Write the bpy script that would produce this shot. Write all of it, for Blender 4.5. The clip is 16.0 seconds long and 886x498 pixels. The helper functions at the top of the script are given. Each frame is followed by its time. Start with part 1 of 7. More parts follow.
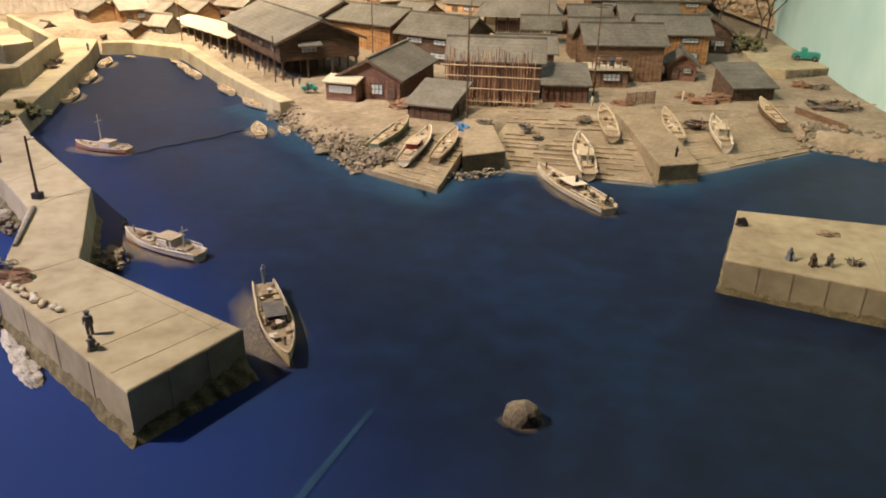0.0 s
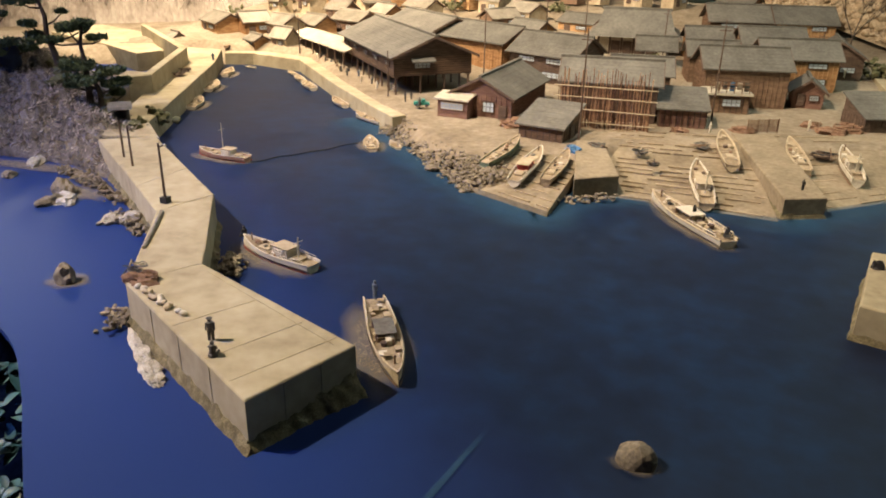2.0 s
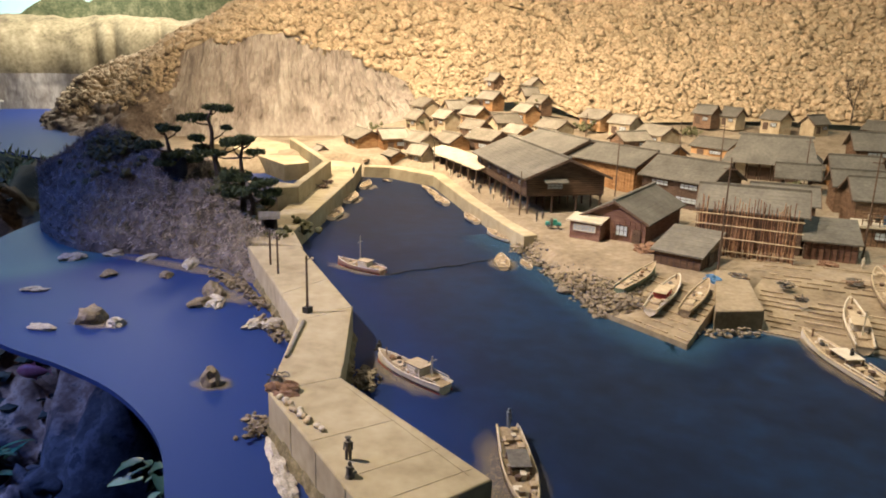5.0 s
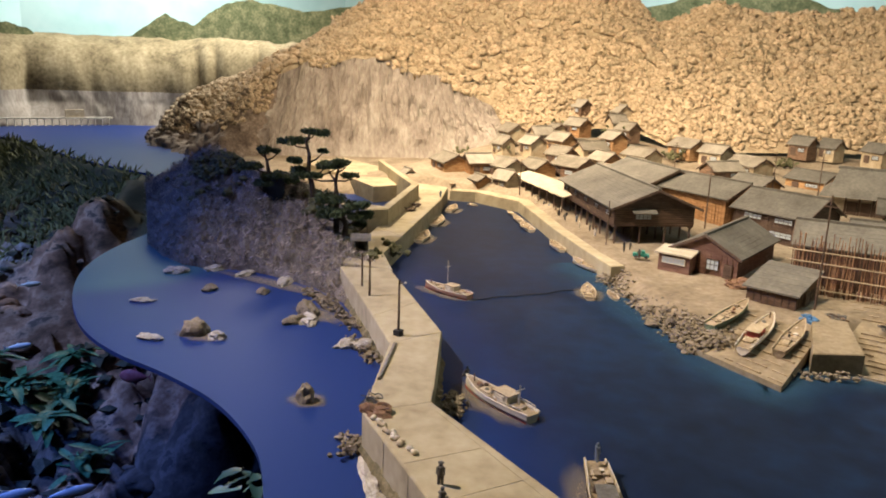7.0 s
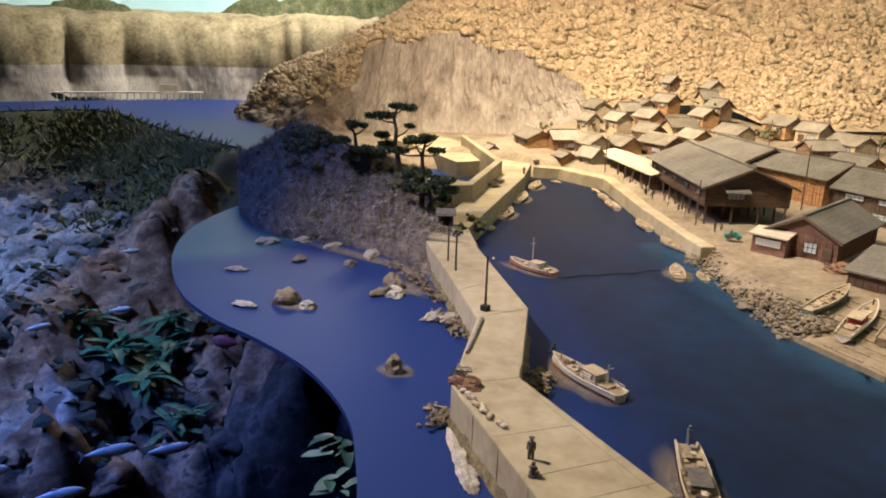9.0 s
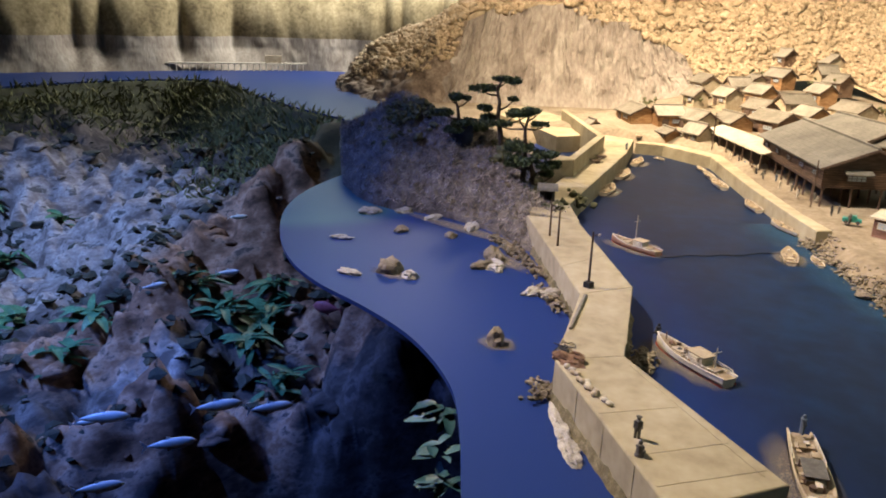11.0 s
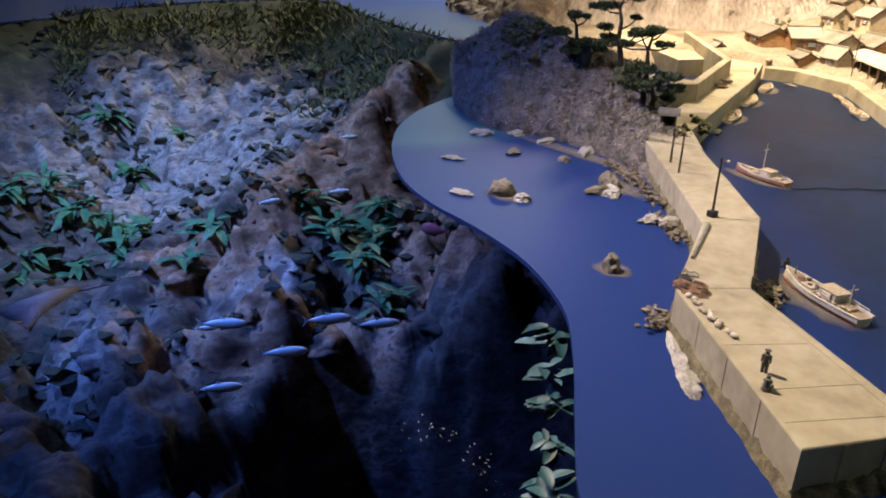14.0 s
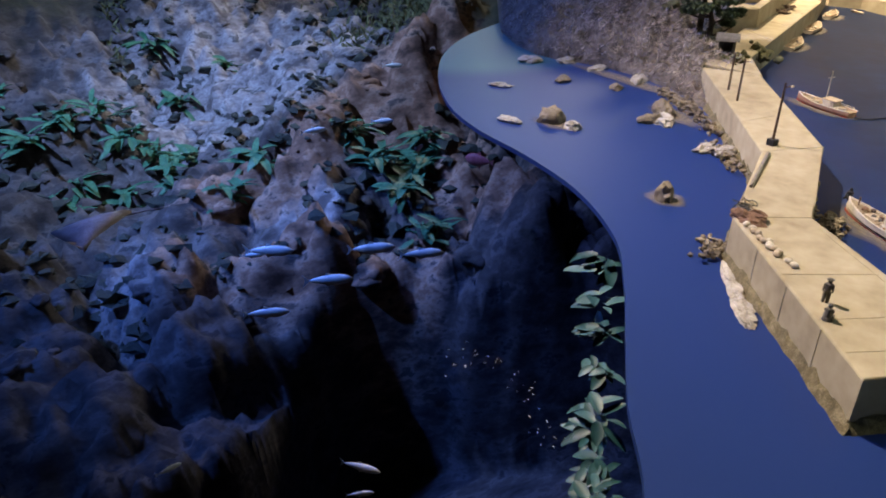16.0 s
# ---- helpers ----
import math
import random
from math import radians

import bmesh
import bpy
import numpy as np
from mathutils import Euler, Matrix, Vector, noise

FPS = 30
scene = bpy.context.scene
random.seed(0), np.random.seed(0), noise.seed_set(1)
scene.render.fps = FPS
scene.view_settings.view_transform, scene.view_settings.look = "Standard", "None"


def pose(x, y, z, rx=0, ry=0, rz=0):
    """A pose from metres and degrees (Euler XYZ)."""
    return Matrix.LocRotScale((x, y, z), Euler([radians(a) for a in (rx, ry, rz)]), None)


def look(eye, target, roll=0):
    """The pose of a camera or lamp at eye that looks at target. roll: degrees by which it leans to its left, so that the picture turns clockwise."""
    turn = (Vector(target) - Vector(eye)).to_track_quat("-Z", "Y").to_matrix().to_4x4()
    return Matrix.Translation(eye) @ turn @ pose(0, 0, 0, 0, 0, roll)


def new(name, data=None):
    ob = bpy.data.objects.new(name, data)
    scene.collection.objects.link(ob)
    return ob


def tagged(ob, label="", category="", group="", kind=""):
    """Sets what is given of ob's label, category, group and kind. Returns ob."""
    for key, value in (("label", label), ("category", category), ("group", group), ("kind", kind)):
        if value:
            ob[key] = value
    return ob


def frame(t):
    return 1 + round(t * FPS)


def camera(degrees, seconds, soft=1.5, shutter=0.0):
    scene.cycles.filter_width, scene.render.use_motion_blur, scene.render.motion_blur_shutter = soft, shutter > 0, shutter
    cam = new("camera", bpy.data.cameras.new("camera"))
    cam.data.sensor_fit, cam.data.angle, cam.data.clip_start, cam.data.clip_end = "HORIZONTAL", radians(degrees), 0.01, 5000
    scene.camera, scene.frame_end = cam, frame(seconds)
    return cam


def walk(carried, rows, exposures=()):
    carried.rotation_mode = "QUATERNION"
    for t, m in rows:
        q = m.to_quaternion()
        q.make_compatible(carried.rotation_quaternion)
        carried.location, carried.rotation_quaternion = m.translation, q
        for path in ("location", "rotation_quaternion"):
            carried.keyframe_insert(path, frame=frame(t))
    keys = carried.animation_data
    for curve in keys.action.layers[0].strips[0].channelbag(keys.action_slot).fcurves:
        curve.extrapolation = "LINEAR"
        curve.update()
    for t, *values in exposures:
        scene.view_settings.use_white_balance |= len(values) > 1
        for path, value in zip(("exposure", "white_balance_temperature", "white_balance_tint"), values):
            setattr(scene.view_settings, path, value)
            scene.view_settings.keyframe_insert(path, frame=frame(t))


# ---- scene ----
cam = camera(61.0, 16.0, soft=1.9)
PATH = [
    (0, (0.0365, 0.0465, 0.6780), (-0.3262, 1.8348, -0.1408), 0.93),
    (0.5, (0.0235, 0.0375, 0.6789), (-0.3979, 1.8126, -0.1405), 0.69),
    (1, (0.0019, 0.0456, 0.6770), (-0.5004, 1.7954, -0.1511), 1.32),
    (1.5, (-0.0034, 0.0545, 0.6830), (-0.5688, 1.7940, -0.1260), 1.36),
    (2, (-0.0077, 0.0572, 0.6876), (-0.6085, 1.7936, -0.1022), 1.20),
    (2.5, (-0.0112, 0.0496, 0.7106), (-0.6444, 1.7823, -0.0619), 0.64),
    (3, (-0.0307, 0.0496, 0.7043), (-0.7408, 1.7764, -0.0124), 0.62),
    (3.5, (-0.0403, 0.0576, 0.7033), (-0.8188, 1.7755, 0.0376), 0.48),
    (4, (-0.0461, 0.0627, 0.7024), (-0.8657, 1.7855, 0.1021), 1.05),
    (6.5, (-0.0785, 0.0174, 0.7378), (-1.1453, 1.6395, 0.2575), 1.77),
    (7, (-0.0786, 0.0095, 0.7386), (-1.1772, 1.6112, 0.2616), 2.15),
    (7.5, (-0.0837, 0.0038, 0.7387), (-1.2047, 1.5893, 0.2597), 2.17),
    (8, (-0.0861, -0.0046, 0.7412), (-1.2488, 1.5486, 0.2558), 2.05),
    (8.5, (-0.0947, -0.0063, 0.7360), (-1.3063, 1.4991, 0.2204), 1.76),
    (9, (-0.1024, -0.0120, 0.7354), (-1.3477, 1.4554, 0.1912), 1.93),
    (11.5, (-0.1296, -0.0470, 0.7317), (-1.5658, 1.1870, 0.0877), 1.88),
    (12, (-0.1353, -0.0502, 0.7267), (-1.5997, 1.1312, 0.0485), 2.01),
    (12.5, (-0.1395, -0.0521, 0.7234), (-1.6142, 1.0984, 0.0152), 1.92),
    (13, (-0.1454, -0.0514, 0.7201), (-1.6290, 1.0686, -0.0179), 1.68),
    (13.5, (-0.1499, -0.0535, 0.7145), (-1.6420, 1.0331, -0.0556), 1.49),
    (14, (-0.1565, -0.0584, 0.7087), (-1.6627, 0.9852, -0.0928), 1.16),
    (14.5, (-0.1587, -0.0659, 0.7040), (-1.6728, 0.9406, -0.1291), 1.09),
    (15, (-0.1620, -0.0651, 0.6916), (-1.6656, 0.9138, -0.1921), 1.30),
    (15.5, (-0.1643, -0.0676, 0.6871), (-1.6660, 0.8821, -0.2311), 0.86),
    (16, (-0.1720, -0.0690, 0.6807), (-1.6712, 0.8480, -0.2739), 0.56),
]
walk(cam, [(t, look(eye, target, roll)) for t, eye, target, roll in PATH], [(0.0, -0.05), (1.5, 0.0), (3.0, 0.12), (4.0, 0.05), (7.0, -0.18), (9.0, -0.2), (11.5, 0.0), (13.0, 0.08), (16.0, 0.2)])

# ---- world and lamps ----
world = bpy.data.worlds.new("gallery_dark")
scene.world = world
world.use_nodes = True
world.node_tree.nodes["Background"].inputs[0].default_value = (0.55, 0.6, 0.8, 1)
world.node_tree.nodes["Background"].inputs[1].default_value = 0.05


def lamp(name, kind, eye, target, energy, colour, size=0.1, angle=60, blend=0.6):
    data = bpy.data.lights.new(name, kind)
    data.energy, data.color = energy, colour
    if kind == "SPOT":
        data.spot_size, data.spot_blend, data.shadow_soft_size = radians(angle), blend, size
    else:
        data.size = size
    ob = new(name, data)
    ob.matrix_world = look(eye, target)
    return ob


WARM = (1.0, 0.785, 0.55)
lamp("spot_quay", "SPOT", (-3.0, 3.1, 2.3), (-2.4, 3.8, 0), 690, WARM, 0.05, 98, 1.0)
lamp("spot_harbour", "SPOT", (-2.6, 0.35, 2.7), (-0.3, 1.7, 0), 790, (1.0, 0.81, 0.58), 0.04, 72, 1.0)
lamp("spot_village", "SPOT", (-1.2, 1.7, 2.8), (0.0, 3.6, 0.05), 580, (1.0, 0.79, 0.56), 0.05, 95, 1.0)
lamp("spot_hill", "SPOT", (-2.2, 2.3, 2.9), (-2.7, 5.9, 0.9), 1580, WARM, 0.1, 105, 1.0)
lamp("spot_sea", "SPOT", (-3.7, -0.5, 2.8), (-2.0, 1.15, 0), 530, (0.14, 0.26, 1.0), 0.08, 52, 1.0)
lamp("spot_reef", "SPOT", (-4.0, -0.8, 2.6), (-4.5, 1.0, -0.45), 1150, (0.28, 0.46, 1.0), 0.06, 64, 1.0)
lamp("spot_deep", "SPOT", (-3.1, -2.0, 2.6), (-2.98, 0.72, -1.15), 800, (0.07, 0.22, 1.0), 0.06, 33, 1.0)
lamp("wash_sky_west", "AREA", (-6.6, 5.2, 2.95), (-8.4, 4.2, 0.5), 420, (1.0, 0.96, 0.88), 1.5)
lamp("wash_sky_north", "AREA", (-2.6, 7.4, 2.95), (-2.6, 9.6, 1.2), 160, (0.9, 0.95, 1.0), 1.5)
lamp("wash_sky_east", "AREA", (0.3, 3.3, 2.9), (1.05, 3.4, 0.6), 20, (0.9, 0.97, 1.0), 0.5)


# ---- materials ----
def mat(name, stops, scale=20.0, rough=0.8, metal=0.0, bump=0.3, dist=0.002, detail=6.0, fine=None, stretch=(1, 1, 1), rnd=0.0, kind="noise", spec=0.3):
    """A surface of colours along stops, mottled at two sizes, with relief."""
    m = bpy.data.materials.new(name)
    m.use_nodes = True
    nt = m.node_tree
    b = nt.nodes["Principled BSDF"]
    b.inputs["Roughness"].default_value, b.inputs["Metallic"].default_value = rough, metal
    b.inputs["Specular IOR Level"].default_value = spec
    tc = nt.nodes.new("ShaderNodeNewGeometry")
    mp = nt.nodes.new("ShaderNodeMapping")
    mp.inputs["Scale"].default_value = stretch
    nt.links.new(tc.outputs["Position"], mp.inputs["Vector"])
    n1 = nt.nodes.new("ShaderNodeTexNoise")
    n1.inputs["Scale"].default_value, n1.inputs["Detail"].default_value, n1.inputs["Roughness"].default_value = scale, detail, 0.65
    n2 = nt.nodes.new("ShaderNodeTexNoise")
    n2.inputs["Scale"].default_value, n2.inputs["Detail"].default_value = fine or scale * 9, 3.0
    for n in (n1, n2):
        nt.links.new(mp.outputs[0], n.inputs["Vector"])
    mx = nt.nodes.new("ShaderNodeMath")
    mx.operation = "MULTIPLY_ADD"
    mx.inputs[1].default_value = 0.35
    nt.links.new(n2.outputs["Fac"], mx.inputs[0])
    sc = nt.nodes.new("ShaderNodeMath")
    sc.operation = "MULTIPLY_ADD"
    sc.inputs[1].default_value, sc.inputs[2].default_value = 0.65, 0.0
    nt.links.new(n1.outputs["Fac"], sc.inputs[0])
    nt.links.new(sc.outputs[0], mx.inputs[2])
    val = mx.outputs[0]
    if rnd:
        oi = nt.nodes.new("ShaderNodeObjectInfo")
        ad = nt.nodes.new("ShaderNodeMath")
        ad.operation = "MULTIPLY_ADD"
        ad.inputs[1].default_value = rnd
        nt.links.new(oi.outputs["Random"], ad.inputs[0])
        nt.links.new(val, ad.inputs[2])
        ad2 = nt.nodes.new("ShaderNodeMath")
        ad2.operation = "SUBTRACT"
        ad2.inputs[1].default_value = rnd / 2
        nt.links.new(ad.outputs[0], ad2.inputs[0])
        val = ad2.outputs[0]
    r = nt.nodes.new("ShaderNodeValToRGB")
    el = r.color_ramp.elements
    lo, hi = 0.33, 0.67
    while len(el) < len(stops):
        el.new(0.5)
    for i, c in enumerate(stops):
        el[i].position = lo + (hi - lo) * i / max(1, len(stops) - 1)
        el[i].color = (*c, 1)
    nt.links.new(val, r.inputs[0])
    nt.links.new(r.outputs[0], b.inputs["Base Color"])
    if bump:
        bp = nt.nodes.new("ShaderNodeBump")
        bp.inputs["Strength"].default_value, bp.inputs["Distance"].default_value = bump, dist
        nt.links.new(mx.outputs[0], bp.inputs["Height"])
        nt.links.new(bp.outputs[0], b.inputs["Normal"])
    return m


M = {}
M["concrete"] = mat("concrete", [(0.22, 0.18, 0.115), (0.34, 0.29, 0.19), (0.43, 0.375, 0.26)], 5, 0.88, bump=0.2, dist=0.001, fine=30)
M["concrete_stained"] = mat("concrete_stained", [(0.1, 0.09, 0.075), (0.22, 0.2, 0.17), (0.32, 0.3, 0.25)], 14, 0.85, stretch=(1, 1, 0.25), dist=0.001)
M["algae"] = mat("algae", [(0.04, 0.035, 0.018), (0.12, 0.1, 0.055), (0.25, 0.21, 0.13)], 45, 0.9, dist=0.003)
M["sand"] = mat("sand", [(0.13, 0.1, 0.068), (0.22, 0.178, 0.125), (0.31, 0.262, 0.195)], 6, 0.95, dist=0.002)
M["rock"] = mat("rock", [(0.07, 0.058, 0.044), (0.18, 0.15, 0.11), (0.32, 0.27, 0.2)], 18, 0.9, dist=0.004, bump=0.6)
M["foam"] = mat("foam", [(0.18, 0.165, 0.135), (0.36, 0.335, 0.29), (0.55, 0.52, 0.47)], 60, 0.7, dist=0.004, bump=0.6)
# Roof tone with the strong light on the far houses put into its colour.
M["roof_lit"] = mat("roof_lit", [(0.13, 0.115, 0.09), (0.2, 0.18, 0.145), (0.28, 0.255, 0.21)], 14, 0.8, dist=0.001, rnd=0.3)
M["roof"] = mat("roof", [(0.07, 0.066, 0.056), (0.11, 0.104, 0.09), (0.16, 0.15, 0.13)], 9, 0.75, dist=0.001, rnd=0.12)
M["tin"] = mat("tin", [(0.3, 0.27, 0.2), (0.42, 0.38, 0.3), (0.5, 0.46, 0.37)], 16, 0.6, dist=0.001)
M["wood"] = mat("wood", [(0.08, 0.048, 0.03), (0.15, 0.093, 0.06), (0.24, 0.16, 0.105)], 25, 0.8, stretch=(1, 1, 4), dist=0.001, rnd=0.15)
M["wood_dark"] = mat("wood_dark", [(0.045, 0.029, 0.022), (0.09, 0.06, 0.045), (0.15, 0.105, 0.08)], 25, 0.8, stretch=(1, 1, 5), dist=0.001)
M["wood_orange"] = mat("wood_orange", [(0.17, 0.085, 0.035), (0.3, 0.165, 0.075), (0.42, 0.27, 0.14)], 25, 0.8, stretch=(1, 1, 4), dist=0.001, rnd=0.2)
M["wood_red"] = mat("wood_red", [(0.11, 0.058, 0.042), (0.18, 0.1, 0.075), (0.26, 0.155, 0.12)], 25, 0.8, stretch=(1, 1, 4), dist=0.001)
M["plank"] = mat("plank", [(0.16, 0.12, 0.075), (0.28, 0.22, 0.145), (0.38, 0.31, 0.22)], 22, 0.9, dist=0.001, rnd=0.2)
M["bamboo"] = mat("bamboo", [(0.1, 0.05, 0.032), (0.2, 0.105, 0.065), (0.34, 0.2, 0.12)], 40, 0.7, rnd=0.5, dist=0.0005)
M["white"] = mat("white", [(0.36, 0.32, 0.25), (0.52, 0.47, 0.38), (0.64, 0.59, 0.5)], 30, 0.6, dist=0.0005)
M["cream"] = mat("cream", [(0.25, 0.2, 0.13), (0.38, 0.31, 0.21), (0.48, 0.41, 0.3)], 30, 0.6, dist=0.0005)
M["red"] = mat("red", [(0.22, 0.03, 0.02), (0.35, 0.06, 0.04), (0.42, 0.1, 0.07)], 40, 0.6)
M["boat_rose"] = mat("boat_rose", [(0.2, 0.1, 0.07), (0.33, 0.19, 0.13), (0.44, 0.3, 0.22)], 40, 0.6)
M["cloth_blue"] = mat("cloth_blue", [(0.08, 0.1, 0.13), (0.13, 0.16, 0.2), (0.2, 0.23, 0.27)], 60, 0.85)
M["boat_green"] = mat("boat_green", [(0.07, 0.1, 0.07), (0.13, 0.17, 0.12), (0.22, 0.25, 0.18)], 40, 0.6)
M["green"] = mat("green", [(0.02, 0.12, 0.1), (0.03, 0.22, 0.18), (0.06, 0.3, 0.26)], 40, 0.4)
M["black"] = mat("black", [(0.012, 0.012, 0.014), (0.025, 0.025, 0.028), (0.05, 0.05, 0.05)], 60, 0.6)
M["blue"] = mat("blue", [(0.03, 0.09, 0.2), (0.06, 0.16, 0.32), (0.1, 0.22, 0.4)], 60, 0.6)
M["grey"] = mat("grey", [(0.07, 0.066, 0.06), (0.12, 0.112, 0.1), (0.18, 0.17, 0.155)], 60, 0.8)
M["net"] = mat("net", [(0.09, 0.05, 0.03), (0.19, 0.11, 0.07), (0.28, 0.18, 0.12)], 90, 0.95, dist=0.003, bump=0.7)
M["glass"] = mat("glass", [(0.3, 0.36, 0.42), (0.42, 0.5, 0.56), (0.5, 0.58, 0.64)], 20, 0.25, bump=0.0)
M["ridge"] = mat("ridge", [(0.07, 0.05, 0.036), (0.17, 0.13, 0.1), (0.32, 0.26, 0.2)], 11, 0.95, fine=60, dist=0.015, bump=0.9)
M["bush"] = mat("bush", [(0.16, 0.115, 0.07), (0.3, 0.235, 0.15), (0.44, 0.37, 0.26)], 14, 0.95, fine=70, dist=0.01, bump=0.8)
M["cliff"] = mat("cliff", [(0.15, 0.12, 0.1), (0.26, 0.225, 0.19), (0.37, 0.335, 0.29)], 7, 0.95, stretch=(1, 1, 0.35), dist=0.012, bump=0.7, fine=40)
M["scrub"] = mat("scrub", [(0.1, 0.085, 0.07), (0.36, 0.31, 0.27), (0.62, 0.56, 0.5)], 30, 0.95)
M["headland"] = mat("headland", [(0.042, 0.036, 0.031), (0.12, 0.103, 0.09), (0.24, 0.21, 0.185)], 22, 0.9, dist=0.01, bump=0.9, fine=90)
M["pine"] = mat("pine", [(0.025, 0.04, 0.02), (0.06, 0.085, 0.045), (0.12, 0.145, 0.085)], 50, 0.9)
M["bark"] = mat("bark", [(0.03, 0.022, 0.016), (0.06, 0.045, 0.034), (0.1, 0.08, 0.06)], 50, 0.9)
M["backdrop"] = mat("backdrop", [(0.33, 0.52, 0.53), (0.39, 0.57, 0.575), (0.46, 0.62, 0.615)], 0.8, 0.95, bump=0.0, fine=5)
M["mountain"] = mat("mountain", [(0.03, 0.04, 0.016), (0.085, 0.095, 0.045), (0.19, 0.18, 0.1)], 9, 0.95, fine=40, dist=0.01)
M["reef_plain"] = mat("reef_plain", [(0.025, 0.02, 0.018), (0.11, 0.085, 0.075), (0.26, 0.225, 0.21), (0.46, 0.44, 0.44)], 1.6, 0.85, fine=22, dist=0.012, bump=0.9, detail=12)
M["tuft"] = mat("tuft", [(0.012, 0.016, 0.012), (0.03, 0.034, 0.028), (0.06, 0.06, 0.055)], 14, 0.8)
M["weed"] = mat("weed", [(0.015, 0.06, 0.032), (0.04, 0.13, 0.07), (0.08, 0.22, 0.13)], 14, 0.5)
M["room"] = mat("room", [(0.02, 0.02, 0.022), (0.03, 0.03, 0.032), (0.04, 0.04, 0.04)], 3, 0.9)


def mat_water():
    """Painted, varnished water: navy in the harbour; the open sea's blue lamp light and a pale green reflection are put
    into the colour.
    """
    m = mat("water_paint", [(0.006, 0.009, 0.02), (0.009, 0.017, 0.042), (0.01, 0.028, 0.075)], 1.3, 0.42, bump=0.05, dist=0.004, fine=16, spec=0.09)
    nt = m.node_tree
    b = nt.nodes["Principled BSDF"]
    harbour = b.inputs["Base Color"].links[0].from_socket
    geo = nt.nodes.new("ShaderNodeNewGeometry")

    def zone(normal, offset, lo, hi):
        dot = nt.nodes.new("ShaderNodeVectorMath")
        dot.operation = "DOT_PRODUCT"
        dot.inputs[1].default_value = normal
        nt.links.new(geo.outputs["Position"], dot.inputs[0])
        nz = nt.nodes.new("ShaderNodeTexNoise")
        nz.inputs["Scale"].default_value = 2.2
        nt.links.new(geo.outputs["Position"], nz.inputs["Vector"])
        ad = nt.nodes.new("ShaderNodeMath")
        ad.operation = "MULTIPLY_ADD"
        ad.inputs[1].default_value = 0.16
        nt.links.new(nz.outputs["Fac"], ad.inputs[0])
        nt.links.new(dot.outputs["Value"], ad.inputs[2])
        mr = nt.nodes.new("ShaderNodeMapRange")
        mr.interpolation_type = "SMOOTHSTEP"
        mr.inputs["From Min"].default_value, mr.inputs["From Max"].default_value = lo - offset, hi - offset
        nt.links.new(ad.outputs[0], mr.inputs["Value"])
        return mr.outputs[0]

    def mix(fac, a, colour):
        mx = nt.nodes.new("ShaderNodeMix")
        mx.data_type = "RGBA"
        nt.links.new(fac, mx.inputs[0])
        nt.links.new(a, mx.inputs[6])
        mx.inputs[7].default_value = (*colour, 1)
        return mx.outputs[2]

    # Blue lamp light over the open sea, put into the water's colour.
    c = mix(zone((-0.73, -0.8, 0), 0.331, -0.32, 0.2), harbour, (0.015, 0.034, 0.14))
    # The shoal mask paints in a pale green reflection round this point.
    dist = nt.nodes.new("ShaderNodeVectorMath")
    dist.operation = "DISTANCE"
    dist.inputs[1].default_value = (-2.72, 1.55, 0)
    nt.links.new(geo.outputs["Position"], dist.inputs[0])
    shoal = nt.nodes.new("ShaderNodeMapRange")
    shoal.interpolation_type = "SMOOTHSTEP"
    shoal.inputs["From Min"].default_value, shoal.inputs["From Max"].default_value = 0.62, 0.42
    nt.links.new(dist.outputs["Value"], shoal.inputs["Value"])
    c = mix(shoal.outputs[0], c, (0.05, 0.13, 0.17))
    nt.links.new(c, b.inputs["Base Color"])
    return m


def mat_patch(name, colour, amount=1.0, scale=30.0):
    """Painted foam or shallows that thin out towards their rim (the fade attribute)."""
    m = mat(name, [tuple(v * 0.7 for v in colour), colour, tuple(min(1, v * 1.25) for v in colour)], scale, 0.7, bump=0.3, dist=0.001)
    nt = m.node_tree
    b, out = nt.nodes["Principled BSDF"], nt.nodes["Material Output"]
    at = nt.nodes.new("ShaderNodeAttribute")
    at.attribute_name = "fade"
    nz = nt.nodes.new("ShaderNodeTexNoise")
    nz.inputs["Scale"].default_value, nz.inputs["Detail"].default_value, nz.inputs["Roughness"].default_value = scale, 6, 0.7
    mu = nt.nodes.new("ShaderNodeMath")
    mu.operation = "MULTIPLY_ADD"
    mu.inputs[1].default_value = 1.3
    nt.links.new(at.outputs["Fac"], mu.inputs[0])
    sb = nt.nodes.new("ShaderNodeMath")
    sb.operation = "SUBTRACT"
    sb.inputs[1].default_value = 0.9
    nt.links.new(nz.outputs["Fac"], sb.inputs[0])
    nt.links.new(sb.outputs[0], mu.inputs[2])
    cl = nt.nodes.new("ShaderNodeMath")
    cl.operation = "MULTIPLY"
    cl.use_clamp = True
    cl.inputs[1].default_value = amount
    nt.links.new(mu.outputs[0], cl.inputs[0])
    tr = nt.nodes.new("ShaderNodeBsdfTransparent")
    ms = nt.nodes.new("ShaderNodeMixShader")
    nt.links.new(cl.outputs[0], ms.inputs[0])
    nt.links.new(tr.outputs[0], ms.inputs[1])
    nt.links.new(b.outputs[0], ms.inputs[2])
    nt.links.new(ms.outputs[0], out.inputs["Surface"])
    return m


